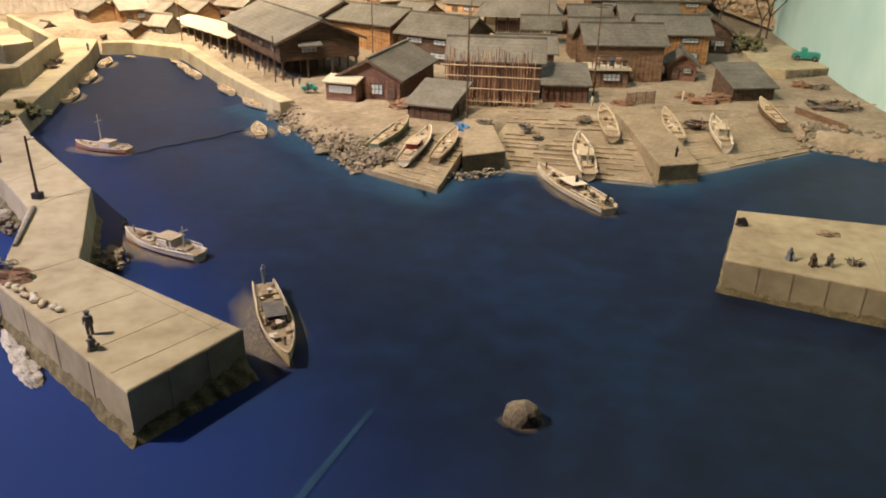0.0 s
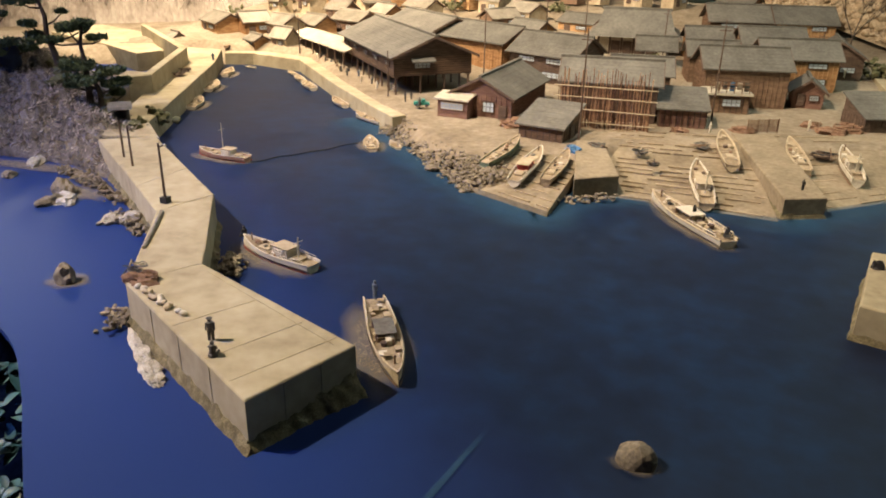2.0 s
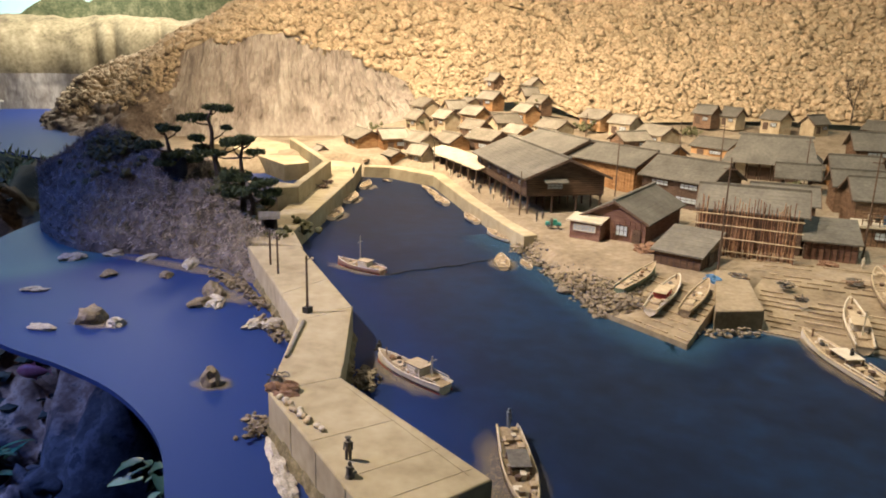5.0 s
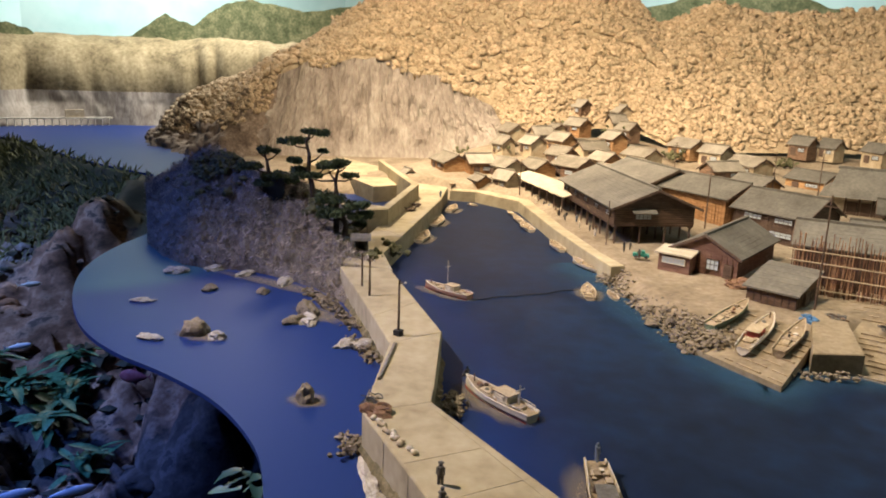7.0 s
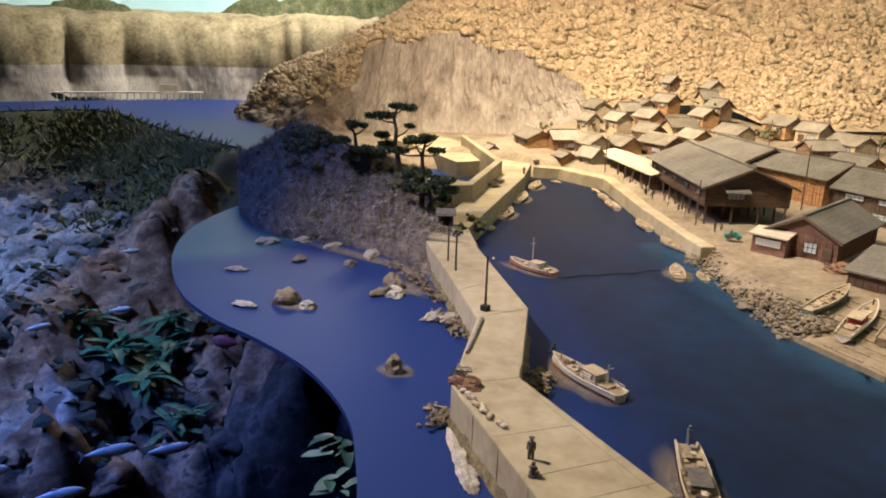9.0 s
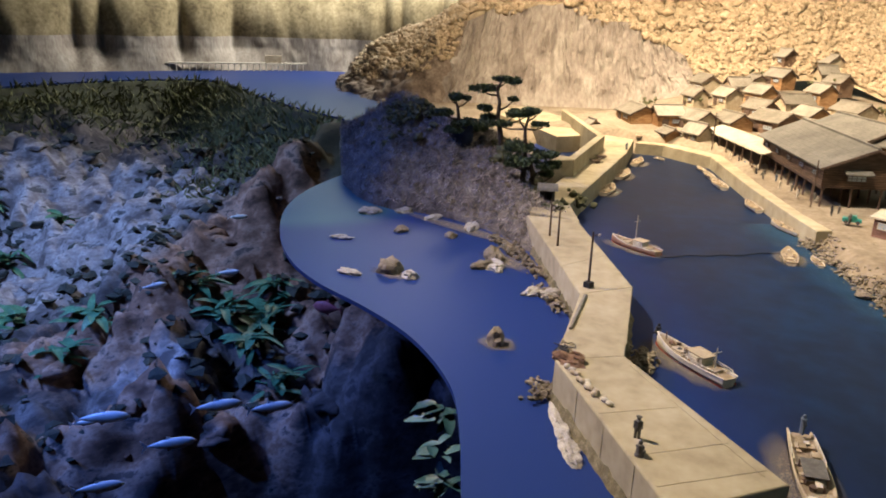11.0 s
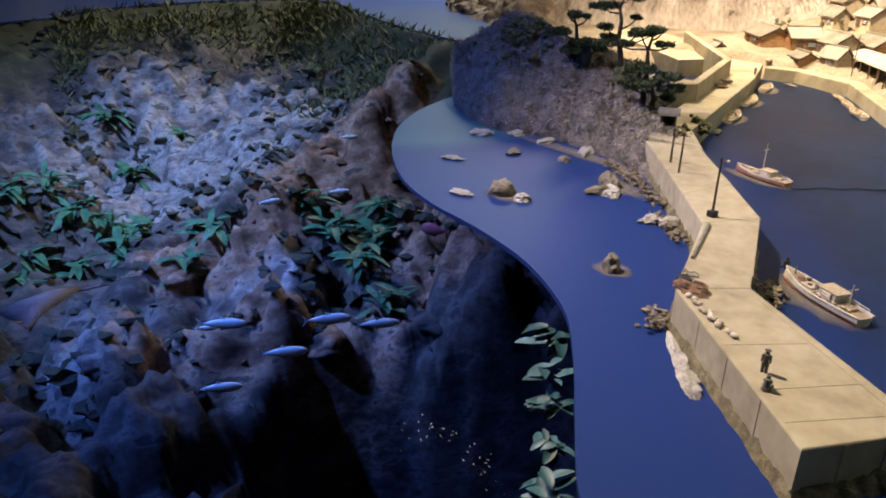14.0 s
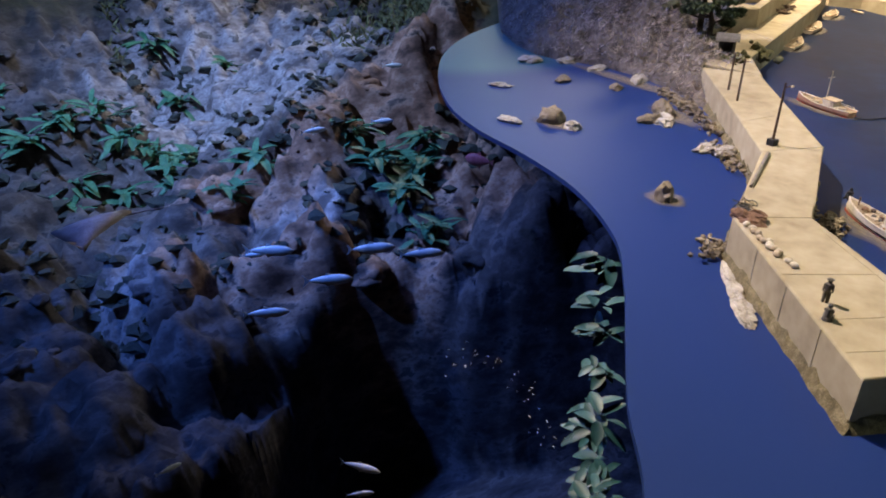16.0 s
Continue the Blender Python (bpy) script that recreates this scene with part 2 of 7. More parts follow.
def mat_bush():
    """Dry sponge foliage: each clump with its own tone."""
    m = mat("bush_clump", [(0.24, 0.175, 0.11), (0.47, 0.38, 0.265), (0.66, 0.575, 0.45)], 42, 0.95, fine=200, dist=0.008, bump=1.0)
    nt = m.node_tree
    b = nt.nodes["Principled BSDF"]
    geo = nt.nodes.new("ShaderNodeNewGeometry")
    rp = nt.nodes.new("ShaderNodeValToRGB")
    for e, c in zip(rp.color_ramp.elements, ((0.66, 0.64, 0.58, 1), (1.0, 0.94, 0.88, 1))):
        e.color = c
    nt.links.new(geo.outputs["Random Per Island"], rp.inputs[0])
    mx = nt.nodes.new("ShaderNodeMix")
    mx.data_type, mx.blend_type = "RGBA", "MULTIPLY"
    mx.inputs[0].default_value = 1.0
    nt.links.new(b.inputs["Base Color"].links[0].from_socket, mx.inputs[6])
    nt.links.new(rp.outputs[0], mx.inputs[7])
    nt.links.new(mx.outputs[2], b.inputs["Base Color"])
    return m


def mat_reef():
    """Reef rock: dark stone, pale chalky crusts and rust-brown strata, told by the zone attribute (brown, pale, weed)."""
    m = M["reef_plain"].copy()
    m.name = "reef"
    nt = m.node_tree
    b = nt.nodes["Principled BSDF"]
    geo = nt.nodes.new("ShaderNodeNewGeometry")
    mp = nt.nodes.new("ShaderNodeMapping")
    mp.inputs["Rotation"].default_value = (0.2, 0.3, 0.4)
    mp.inputs["Scale"].default_value = (2.6, 1.0, 2.2)
    nt.links.new(geo.outputs["Position"], mp.inputs["Vector"])
    at = nt.nodes.new("ShaderNodeAttribute")
    at.attribute_name = "zone"
    sep = nt.nodes.new("ShaderNodeSeparateColor")
    nt.links.new(at.outputs["Color"], sep.inputs[0])

    def noise_of(scale, detail=8, rough=0.65):
        n = nt.nodes.new("ShaderNodeTexNoise")
        n.inputs["Scale"].default_value, n.inputs["Detail"].default_value, n.inputs["Roughness"].default_value = scale, detail, rough
        nt.links.new(mp.outputs[0], n.inputs["Vector"])
        return n.outputs["Fac"]

    def ranged(value, lo, hi, top=1.0):
        r = nt.nodes.new("ShaderNodeMapRange")
        r.inputs["From Min"].default_value, r.inputs["From Max"].default_value, r.inputs["To Max"].default_value = lo, hi, top
        nt.links.new(value, r.inputs["Value"])
        return r.outputs[0]

    def added(a, c, k):
        n = nt.nodes.new("ShaderNodeMath")
        n.operation = "MULTIPLY_ADD"
        n.inputs[1].default_value = k
        nt.links.new(a, n.inputs[0])
        nt.links.new(c, n.inputs[2])
        return n.outputs[0]

    def ramp_of(value, stops, lo=0.34, hi=0.66):
        r = nt.nodes.new("ShaderNodeValToRGB")
        el = r.color_ramp.elements
        while len(el) < len(stops):
            el.new(0.5)
        for i, c in enumerate(stops):
            el[i].position, el[i].color = lo + (hi - lo) * i / (len(stops) - 1), (*c, 1)
        nt.links.new(value, r.inputs[0])
        return r.outputs[0]

    def mixed(fac, a, c):
        mx = nt.nodes.new("ShaderNodeMix")
        mx.data_type = "RGBA"
        nt.links.new(fac, mx.inputs[0])
        nt.links.new(a, mx.inputs[6])
        if isinstance(c, tuple):
            mx.inputs[7].default_value = (*c, 1)
        else:
            nt.links.new(c, mx.inputs[7])
        return mx.outputs[2]

    coarse, streak, grain = noise_of(1.6), noise_of(4.5, 10), noise_of(15.0, 6)
    stone = ramp_of(streak, [(0.02, 0.017, 0.018), (0.06, 0.05, 0.05), (0.14, 0.12, 0.12)])
    pale = ramp_of(added(grain, streak, 0.35), [(0.09, 0.075, 0.075), (0.24, 0.21, 0.21), (0.44, 0.42, 0.42)], 0.56, 0.84)
    brown = ramp_of(streak, [(0.05, 0.026, 0.018), (0.2, 0.11, 0.075), (0.46, 0.31, 0.24)])
    c = mixed(ranged(added(coarse, sep.outputs[1], 0.8), 0.62, 0.92), stone, pale)
    c = mixed(ranged(added(streak, sep.outputs[0], 0.9), 0.7, 1.0), c, brown)
    c = mixed(ranged(added(coarse, sep.outputs[2], 0.8), 0.7, 1.05, 0.9), c, (0.035, 0.04, 0.022))
    c = mixed(ranged(streak, 0.57, 0.63, 0.85), c, (0.014, 0.014, 0.018))
    c = mixed(ranged(grain, 0.62, 0.68, 0.8), c, (0.02, 0.022, 0.022))
    nt.links.new(c, b.inputs["Base Color"])
    return m


M["reef"] = mat_reef()
M["bush_clump"] = mat_bush()
M["wake"] = mat_patch("wake", (0.21, 0.18, 0.14), 0.7, 70)
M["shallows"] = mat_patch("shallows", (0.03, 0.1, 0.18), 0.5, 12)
M["far_hill"] = mat("far_hill", [(0.08, 0.062, 0.034), (0.2, 0.16, 0.09), (0.32, 0.265, 0.165)], 4, 0.95, fine=30, dist=0.01, bump=0.6)
M["fish"] = mat("fish", [(0.6, 0.6, 0.58), (0.85, 0.84, 0.8), (0.93, 0.92, 0.88)], 30, 0.3, bump=0.0, spec=0.8)
M["fish_red"] = mat("fish_red", [(0.3, 0.07, 0.08), (0.42, 0.12, 0.13), (0.5, 0.2, 0.2)], 30, 0.4)
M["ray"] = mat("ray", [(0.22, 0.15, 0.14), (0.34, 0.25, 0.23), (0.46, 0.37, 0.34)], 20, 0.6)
M["kelp"] = mat("kelp", [(0.012, 0.045, 0.05), (0.025, 0.08, 0.09), (0.06, 0.125, 0.14)], 8, 0.45, rnd=0.5, dist=0.001)
M["tank"] = mat("tank", [(0.01, 0.016, 0.04), (0.02, 0.03, 0.07), (0.035, 0.05, 0.1)], 30, 0.6)
M["shrub"] = mat("shrub", [(0.04, 0.045, 0.02), (0.09, 0.09, 0.045), (0.16, 0.15, 0.08)], 60, 0.9)
M["slip"] = mat("slip", [(0.13, 0.1, 0.066), (0.22, 0.178, 0.12), (0.3, 0.25, 0.175)], 8, 0.95, dist=0.002)
M["water"] = mat_water()


# ---- helpers ----
def mesh_of(bm, name):
    me = bpy.data.meshes.new(name)
    bm.normal_update()
    bm.to_mesh(me)
    bm.free()
    return me


def part(name, bm, material, parent=None, label="", smooth=False):
    """Links a bmesh as one mesh object, under a thing where one is given."""
    me = mesh_of(bm, name)
    me.materials.append(M[material])
    if smooth:
        for p in me.polygons:
            p.use_smooth = True
    ob = new(name, me)
    if parent:
        ob.parent = parent
    if label:
        ob["label"] = label
    return ob


def thing(name, m, label, category, group="", kind=""):
    ob = new(name)
    ob.empty_display_size = 0.02
    ob.matrix_world = m
    return tagged(ob, label, category, group, kind)


def box(bm, x0, y0, z0, x1, y1, z1, m=None):
    vs = [bm.verts.new((x, y, z)) for z in (z0, z1) for x, y in ((x0, y0), (x1, y0), (x1, y1), (x0, y1))]
    if m is not None:
        for v in vs:
            v.co = m @ v.co
    for f in ((3, 2, 1, 0), (4, 5, 6, 7), (0, 1, 5, 4), (1, 2, 6, 5), (2, 3, 7, 6), (3, 0, 4, 7)):
        bm.faces.new([vs[i] for i in f])
    return vs


def boxed(*boxes):
    bm = bmesh.new()
    for b in boxes:
        box(bm, *b)
    return bm


def tube(bm, a, b, r0, r1=None, n=8):
    a, b = Vector(a), Vector(b)
    r1 = r0 if r1 is None else r1
    q = (b - a).to_track_quat("Z", "Y")
    rings = []
    for p, r in ((a, r0), (b, r1)):
        rings.append([bm.verts.new(p + q @ Vector((r * math.cos(2 * math.pi * i / n), r * math.sin(2 * math.pi * i / n), 0))) for i in range(n)])
    for i in range(n):
        bm.faces.new((rings[0][i], rings[0][(i + 1) % n], rings[1][(i + 1) % n], rings[1][i]))
    bm.faces.new(rings[0][::-1])
    bm.faces.new(rings[1])


def sweep(bm, pts, r, n=5):
    """One round cord along points."""
    rings = []
    for i, p in enumerate(pts):
        d = (Vector(pts[min(len(pts) - 1, i + 1)]) - Vector(pts[max(0, i - 1)])).normalized()
        q = d.to_track_quat("Z", "Y")
        rings.append([bm.verts.new(Vector(p) + q @ Vector((r * math.cos(6.2832 * k / n), r * math.sin(6.2832 * k / n), 0))) for k in range(n)])
    for a, b in zip(rings, rings[1:]):
        for k in range(n):
            j = (k + 1) % n
            bm.faces.new((a[k], a[j], b[j], b[k]))
    bm.faces.new(rings[0][::-1])
    bm.faces.new(rings[-1])


def prism(pts, z0, z1):
    """An upright body on a plan outline."""
    bm = bmesh.new()
    if sum(a[0] * b[1] - b[0] * a[1] for a, b in zip(pts, pts[1:] + pts[:1])) < 0:
        pts = pts[::-1]
    lo = [bm.verts.new((x, y, z0)) for x, y in pts]
    hi = [bm.verts.new((x, y, z1)) for x, y in pts]
    bm.faces.new(lo[::-1])
    bm.faces.new(hi)
    for i in range(len(pts)):
        j = (i + 1) % len(pts)
        bm.faces.new((lo[i], lo[j], hi[j], hi[i]))
    return bm


def seg_dist(x, y, pts, closed=False):
    """Distance from (x, y) to a polyline, for arrays."""
    best = np.full(np.shape(x), 1e9)
    ends = list(zip(pts, pts[1:] + (pts[:1] if closed else [])))
    for (ax, ay), (bx, by) in ends[: len(pts) if closed else len(pts) - 1]:
        ux, uy = bx - ax, by - ay
        t = np.clip(((x - ax) * ux + (y - ay) * uy) / (ux * ux + uy * uy), 0, 1)
        best = np.minimum(best, np.hypot(x - ax - t * ux, y - ay - t * uy))
    return best


def inside(x, y, pts):
    r = np.zeros(np.shape(x), bool)
    for (ax, ay), (bx, by) in zip(pts, pts[1:] + pts[:1]):
        with np.errstate(divide="ignore", invalid="ignore"):
            r ^= ((ay > y) != (by > y)) & (x < (bx - ax) * (y - ay) / (by - ay) + ax)
    return r


def fbm(x, y, scale, seed=0.0, octaves=4):
    """Noise over arrays."""
    out = np.empty(np.shape(x))
    for i in np.ndindex(np.shape(x)):
        out[i] = noise.fractal(Vector((x[i] * scale, y[i] * scale, seed)), 0.7, 2.0, octaves)
    return out


def sheet(name, x, y, z, keep, material, label, category, kind="structure", smooth=True):
    """A height sheet over a plan grid; keep masks its cells."""
    ny, nx = x.shape
    verts = np.stack([x, y, z], -1).reshape(-1, 3)
    faces = [(j * nx + i, j * nx + i + 1, (j + 1) * nx + i + 1, (j + 1) * nx + i) for j in range(ny - 1) for i in range(nx - 1) if keep[j, i]]
    me = bpy.data.meshes.new(name)
    me.from_pydata(verts.tolist(), [], faces)
    me.materials.append(M[material])
    for p in me.polygons:
        p.use_smooth = smooth
    return tagged(new(name, me), label, category, kind=kind)


def grid(x0, x1, y0, y1, step):
    return np.meshgrid(np.arange(x0, x1 + step / 2, step), np.arange(y0, y1 + step / 2, step))


def smooth01(v):
    v = np.clip(v, 0, 1)
    return v * v * (3 - 2 * v)

# ---- the room ----
def room():
    tagged(part("floor", boxed((-9.5, -3, -2.35, 2.5, 10, -2.3)), "room"), "dark gallery floor under the model", "floor", kind="structure")
    tagged(part("ceiling", boxed((-9.5, -3, 3.1, 2.5, 10, 3.2)), "room"), "dark gallery ceiling", "ceiling", kind="structure")
    tagged(part("wall_south", boxed((-9.5, -3.1, -2.3, 2.5, -3.0, 3.1)), "room"), "dark gallery wall", "wall", kind="structure")
    tagged(part("wall_east", prism([(1.16, 1.6), (0.92, 4.4), (0.95, 9.6), (1.05, 9.6), (1.02, 4.4), (1.26, 1.6)], -2.3, 3.1), "backdrop"), "pale blue-green painted backdrop wall beside the village", "wall", kind="structure")
    tagged(part("backdrop", prism([(-9.0, -3), (-9.0, 4.5), (-7.5, 8.2), (-4, 9.6), (1.0, 9.6), (1.0, 9.7), (-4.1, 9.7), (-7.6, 8.3), (-9.1, 4.5), (-9.1, -3)], -2.3, 3.1), "backdrop"), "pale blue painted sky backdrop", "backdrop", kind="structure")
    tagged(part("wall_front", boxed((1.26, -3, -2.3, 1.36, 1.6, 3.1)), "room"), "dark gallery wall", "wall", kind="structure")


room()

# ---- water slab with its cut edge ----
EDGE = [(-0.44, 0.3), (-0.593, 0.471), (-0.725, 0.57), (-0.846, 0.679), (-0.975, 0.797), (-1.12, 0.905), (-1.33, 0.985), (-1.55, 1.012), (-1.785, 1.016), (-2.01, 1.066), (-2.28, 1.195), (-2.53, 1.375), (-2.72, 1.6), (-2.87, 1.885)]
RIM = [(-4.24, 2.83), (-4.8, 2.85), (-5.5, 2.95), (-6.3, 3.12), (-6.8, 3.15), (-7.1, 2.9), (-7.2, 2.2), (-6.95, 1.2), (-6.5, 0.8), (-6.3, -0.2), (-6.4, -2.9)]


def curve_through(pts, n=6):
    out = []
    for i in range(len(pts) - 1):
        p0, p1, p2, p3 = (Vector(pts[max(0, min(len(pts) - 1, i + k))]) for k in (-1, 0, 1, 2))
        for k in range(n):
            t = k / n
            out.append(tuple(0.5 * (2 * p1 + (p2 - p0) * t + (2 * p0 - 5 * p1 + 4 * p2 - p3) * t * t + (3 * p1 - p0 - 3 * p2 + p3) * t ** 3)))
    return out + [tuple(pts[-1])]


def water():
    pts = curve_through(EDGE) + curve_through(RIM) + [(-9.0, -2.9), (-9.0, 4.5), (-7.5, 8.2), (-4, 9.5), (0.9, 9.5), (0.9, 4.4), (1.16, 1.6), (1.25, 0.3)]
    bm = prism(pts, -0.012, 0.0)
    bmesh.ops.triangulate(bm, faces=[f for f in bm.faces if len(f.verts) > 4])
    tagged(part("water", bm, "water"), "glossy painted blue harbour water with a curved cut edge", "water", kind="structure")


water()


def blob(n_sub):
    bm = bmesh.new()
    bmesh.ops.create_icosphere(bm, subdivisions=n_sub, radius=1)
    v = np.array([tuple(q.co) for q in bm.verts])
    f = np.array([[q.index for q in p.verts] for p in bm.faces])
    bm.free()
    return v, f


def scatter(name, places, sizes, material, label, category, flat=0.8, rough=0.35, sub=1, seed=1, soft=False):
    """Many small uneven clumps in one mesh."""
    v, f = blob(sub)
    rng = np.random.default_rng(seed)
    vs, fs = [], []
    forms = [v * (1 + 1.6 * rough * np.array([noise.fractal(Vector(q) * 1.3 + Vector((9.0 * c, 0, 0)), 0.7, 2, 4) for q in v])[:, None]) for c in range(8)]
    for k, (p, r) in enumerate(zip(places, sizes)):
        w = forms[rng.integers(0, 8)] if sub > 1 else v * (1 + rough * rng.standard_normal(len(v))[:, None] * 0.6)
        a = rng.uniform(0, 6.28)
        rot = np.array([[math.cos(a), -math.sin(a), 0], [math.sin(a), math.cos(a), 0], [0, 0, 1]])
        w = (w * (r * rng.uniform(0.8, 1.25), r, r * flat)) @ rot.T + np.array(p)
        vs.append(w)
        fs.append(f + k * len(v))
    me = bpy.data.meshes.new(name)
    me.from_pydata(np.concatenate(vs).tolist(), [], np.concatenate(fs).tolist())
    me.materials.append(M[material])
    if soft:
        me.polygons.foreach_set("use_smooth", [True] * len(me.polygons))
    return tagged(new(name, me), label, category, kind="stuff")


# ---- reef below the water ----
DROP = [(-2.2, -3.0), (-2.15, 0.1), (-2.35, 0.45), (-2.68, 0.72), (-2.84, 1.0), (-2.86, 1.2), (-2.74, 1.5), (-2.5, 1.8), (-2.3, 2.2), (-2.0, 4.5)]
STRATA = [[(-4.3, 2.75), (-4.0, 2.3), (-3.86, 1.85), (-3.66, 1.4), (-3.5, 1.05), (-3.55, 0.75)], [(-3.86, 2.0), (-3.5, 1.95), (-3.1, 1.9), (-2.9, 1.95)], [(-3.1, 0.45), (-2.98, 0.8), (-2.96, 1.15), (-2.86, 1.45)]]
MOUNDS = [(-3.25, 1.08, 0.26, 0.3, 0.2), (-2.72, 1.92, 0.26, 0.24, 0.3), (-2.98, 0.86, 0.17, 0.34, 0.16), (-3.12, 0.3, 0.26, 0.22, 0.2), (-2.78, 0.34, 0.24, 0.26, 0.2), (-2.62, -0.1, 0.26, 0.3, 0.2), (-3.35, -0.25, 0.34, 0.3, 0.2), (-2.95, -0.15, 0.2, 0.22, 0.18), (-4.05, 2.3, 0.2, 0.25, 0.08)]


def reef_zones(x, y):
    """Weights of rust-brown strata, pale crust and dark weed over the reef."""
    band_ = np.minimum(seg_dist(x, y, STRATA[0]) * 0.9, np.minimum(seg_dist(x, y, STRATA[1]), seg_dist(x, y, STRATA[2]) * 1.3))
    brown = np.clip(1.1 - band_ / 0.26, 0, 1)
    pale = np.exp(-(((x + 4.9) / 0.95) ** 2 + ((y - 1.3) / 0.9) ** 2)) + 0.75 * np.exp(-(((x + 3.28) / 0.25) ** 2 + ((y - 1.08) / 0.26) ** 2)) + 0.45 * np.exp(-(((x + 3.15) / 0.3) ** 2 + ((y - 0.3) / 0.45) ** 2)) + 0.35 * np.exp(-(((x + 2.98) / 0.15) ** 2 + ((y - 0.9) / 0.3) ** 2))
    weed = np.clip(1.15 - seg_dist(x, y, RIM) / 0.75, 0, 1)
    return brown, np.clip(pale, 0, 1), weed


def reef_height(x, y):
    """The rock of the reef over arrays of plan places: slanting strata, ledges and mounds that break off into the deep."""
    d = seg_dist(x, y, RIM)
    e = seg_dist(x, y, EDGE)
    z = -0.015 - 1.45 * (1 - np.exp(-0.45 * d)) - 0.25 * smooth01((1.2 - e) / 1.2)
    lump = fbm(x, y, 0.9, 3.0, 5)
    crag = np.abs(fbm(x + 0.3 * lump, y, 2.0, 9.0, 5))
    u, v = -0.4 * x + 0.92 * y, 0.92 * x + 0.4 * y + 0.1 * lump
    slate = 0.5 - np.abs(fbm(u * 0.32, v * 1.5, 3.2, 21.0, 5))
    z = z + smooth01(d / 0.7) * (0.24 * lump - 0.1 * crag + 0.2 * slate - 0.03)
    for line, up, wide in zip(STRATA, (0.1, 0.12, 0.08), (0.1, 0.11, 0.08)):
        z = z + up * np.exp(-(seg_dist(x, y, line) / wide) ** 2)
    for mx, my, rx, ry, h in MOUNDS:
        z = z + h * np.sqrt(np.clip(1 - ((x - mx) / rx) ** 2 - ((y - my) / ry) ** 2, 0, 1))
    swell = fbm(x, y, 1.6, 14.0, 3)
    over = seg_dist(x, y, DROP) * np.where(inside(x, y, DROP + [(3, 4.5), (3, -3)]), 1, -1)
    z = z - (1.4 + 0.1 * swell) * smooth01((over + 0.1 * swell + 0.02) / 0.2)
    z = np.maximum(z, -2.22 + 0.03 * swell)
    return np.where(d < 0.06, -0.014, np.minimum(z, -0.02))


def zoned(ob):
    """Stores the reef's zones on a mesh."""
    me = ob.data
    co = np.empty(len(me.vertices) * 3)
    me.vertices.foreach_get("co", co)
    co = co.reshape(-1, 3)
    brown, pale, weed = reef_zones(co[:, 0], co[:, 1])
    at = me.attributes.new("zone", "FLOAT_COLOR", "POINT")
    at.data.foreach_set("color", np.stack([brown, pale, weed, np.ones(len(co))], -1).ravel())


def reef():
    x, y = grid(-7.5, 0.5, -2.4, 4.0, 0.03)
    zoned(sheet("reef", x, y, reef_height(x, y), np.ones(x.shape, bool), "reef", "steep rocky reef sloping into dark deep water", "reef"))
    rng = np.random.default_rng(2)
    n = 230
    bx, by = rng.uniform(-6.6, -2.75, (1, n)), rng.uniform(-1.6, 2.9, (1, n))
    bz = reef_height(bx, by)[0]
    ok = (seg_dist(bx, by, RIM)[0] > 0.35) & ~inside(bx, by, EDGE + [(0.5, 0.3), (0.5, 4), (-4.2, 4), (-4.2, 2.8)])[0] & (bz > -1.3)
    pl = [(bx[0, i], by[0, i], bz[i] - 0.025) for i in range(n) if ok[i]]
    sz = [0.022 + 0.08 * rng.random() ** 3 for p in pl]
    zoned(scatter("boulders", pl, sz, "reef", "craggy boulders strewn over the reef slope", "boulders", 0.45, 0.24, 3, 6, soft=True))


reef()

# ---- land ----
SHORE = [(-2.45, 3.42), (-2.27, 3.5), (-1.95, 3.45), (-1.5, 2.95), (-1.19, 2.64), (-1.06, 2.5), (-0.92, 2.32), (-0.8, 2.2), (-0.66, 2.12), (-0.6, 2.2), (-0.42, 2.25), (-0.28, 2.2), (-0.2, 2.5), (0.15, 2.55), (0.3, 2.6), (0.62, 2.75), (0.72, 2.55), (0.8, 2.51), (0.95, 2.43), (1.2, 2.4), (1.3, 9.5), (-4, 9.5), (-6.0, 6.5), (-6.4, 4.4), (-5.75, 3.9), (-5.1, 3.74), (-4.4, 3.62), (-3.9, 3.25), (-3.3, 2.95), (-2.75, 3.3)]


def ground_height(x, y):
    d = np.hypot(x, y)
    return 0.05 + (np.maximum(0, d - 3.5) * 0.06 + smooth01((d - 4.6) / 1.0) * 0.06) * smooth01((x + 3.4) / 0.7)


def land():
    x, y = grid(-6.4, 1.2, 2.0, 6.6, 0.025)
    s = seg_dist(x, y, SHORE, True) * np.where(inside(x, y, SHORE), 1, -1)
    z = np.where(s < 0, -0.06, np.minimum(ground_height(x, y), -0.02 + 0.8 * np.maximum(s, 0) + 0.02))
    z = z + np.where(s > 0.01, 0.003 * fbm(x, y, 9, 1.0, 3), 0)
    sheet("ground", x, y, z, s > -0.03, "sand", "sandy beige earth of the fishing village", "ground")


land()


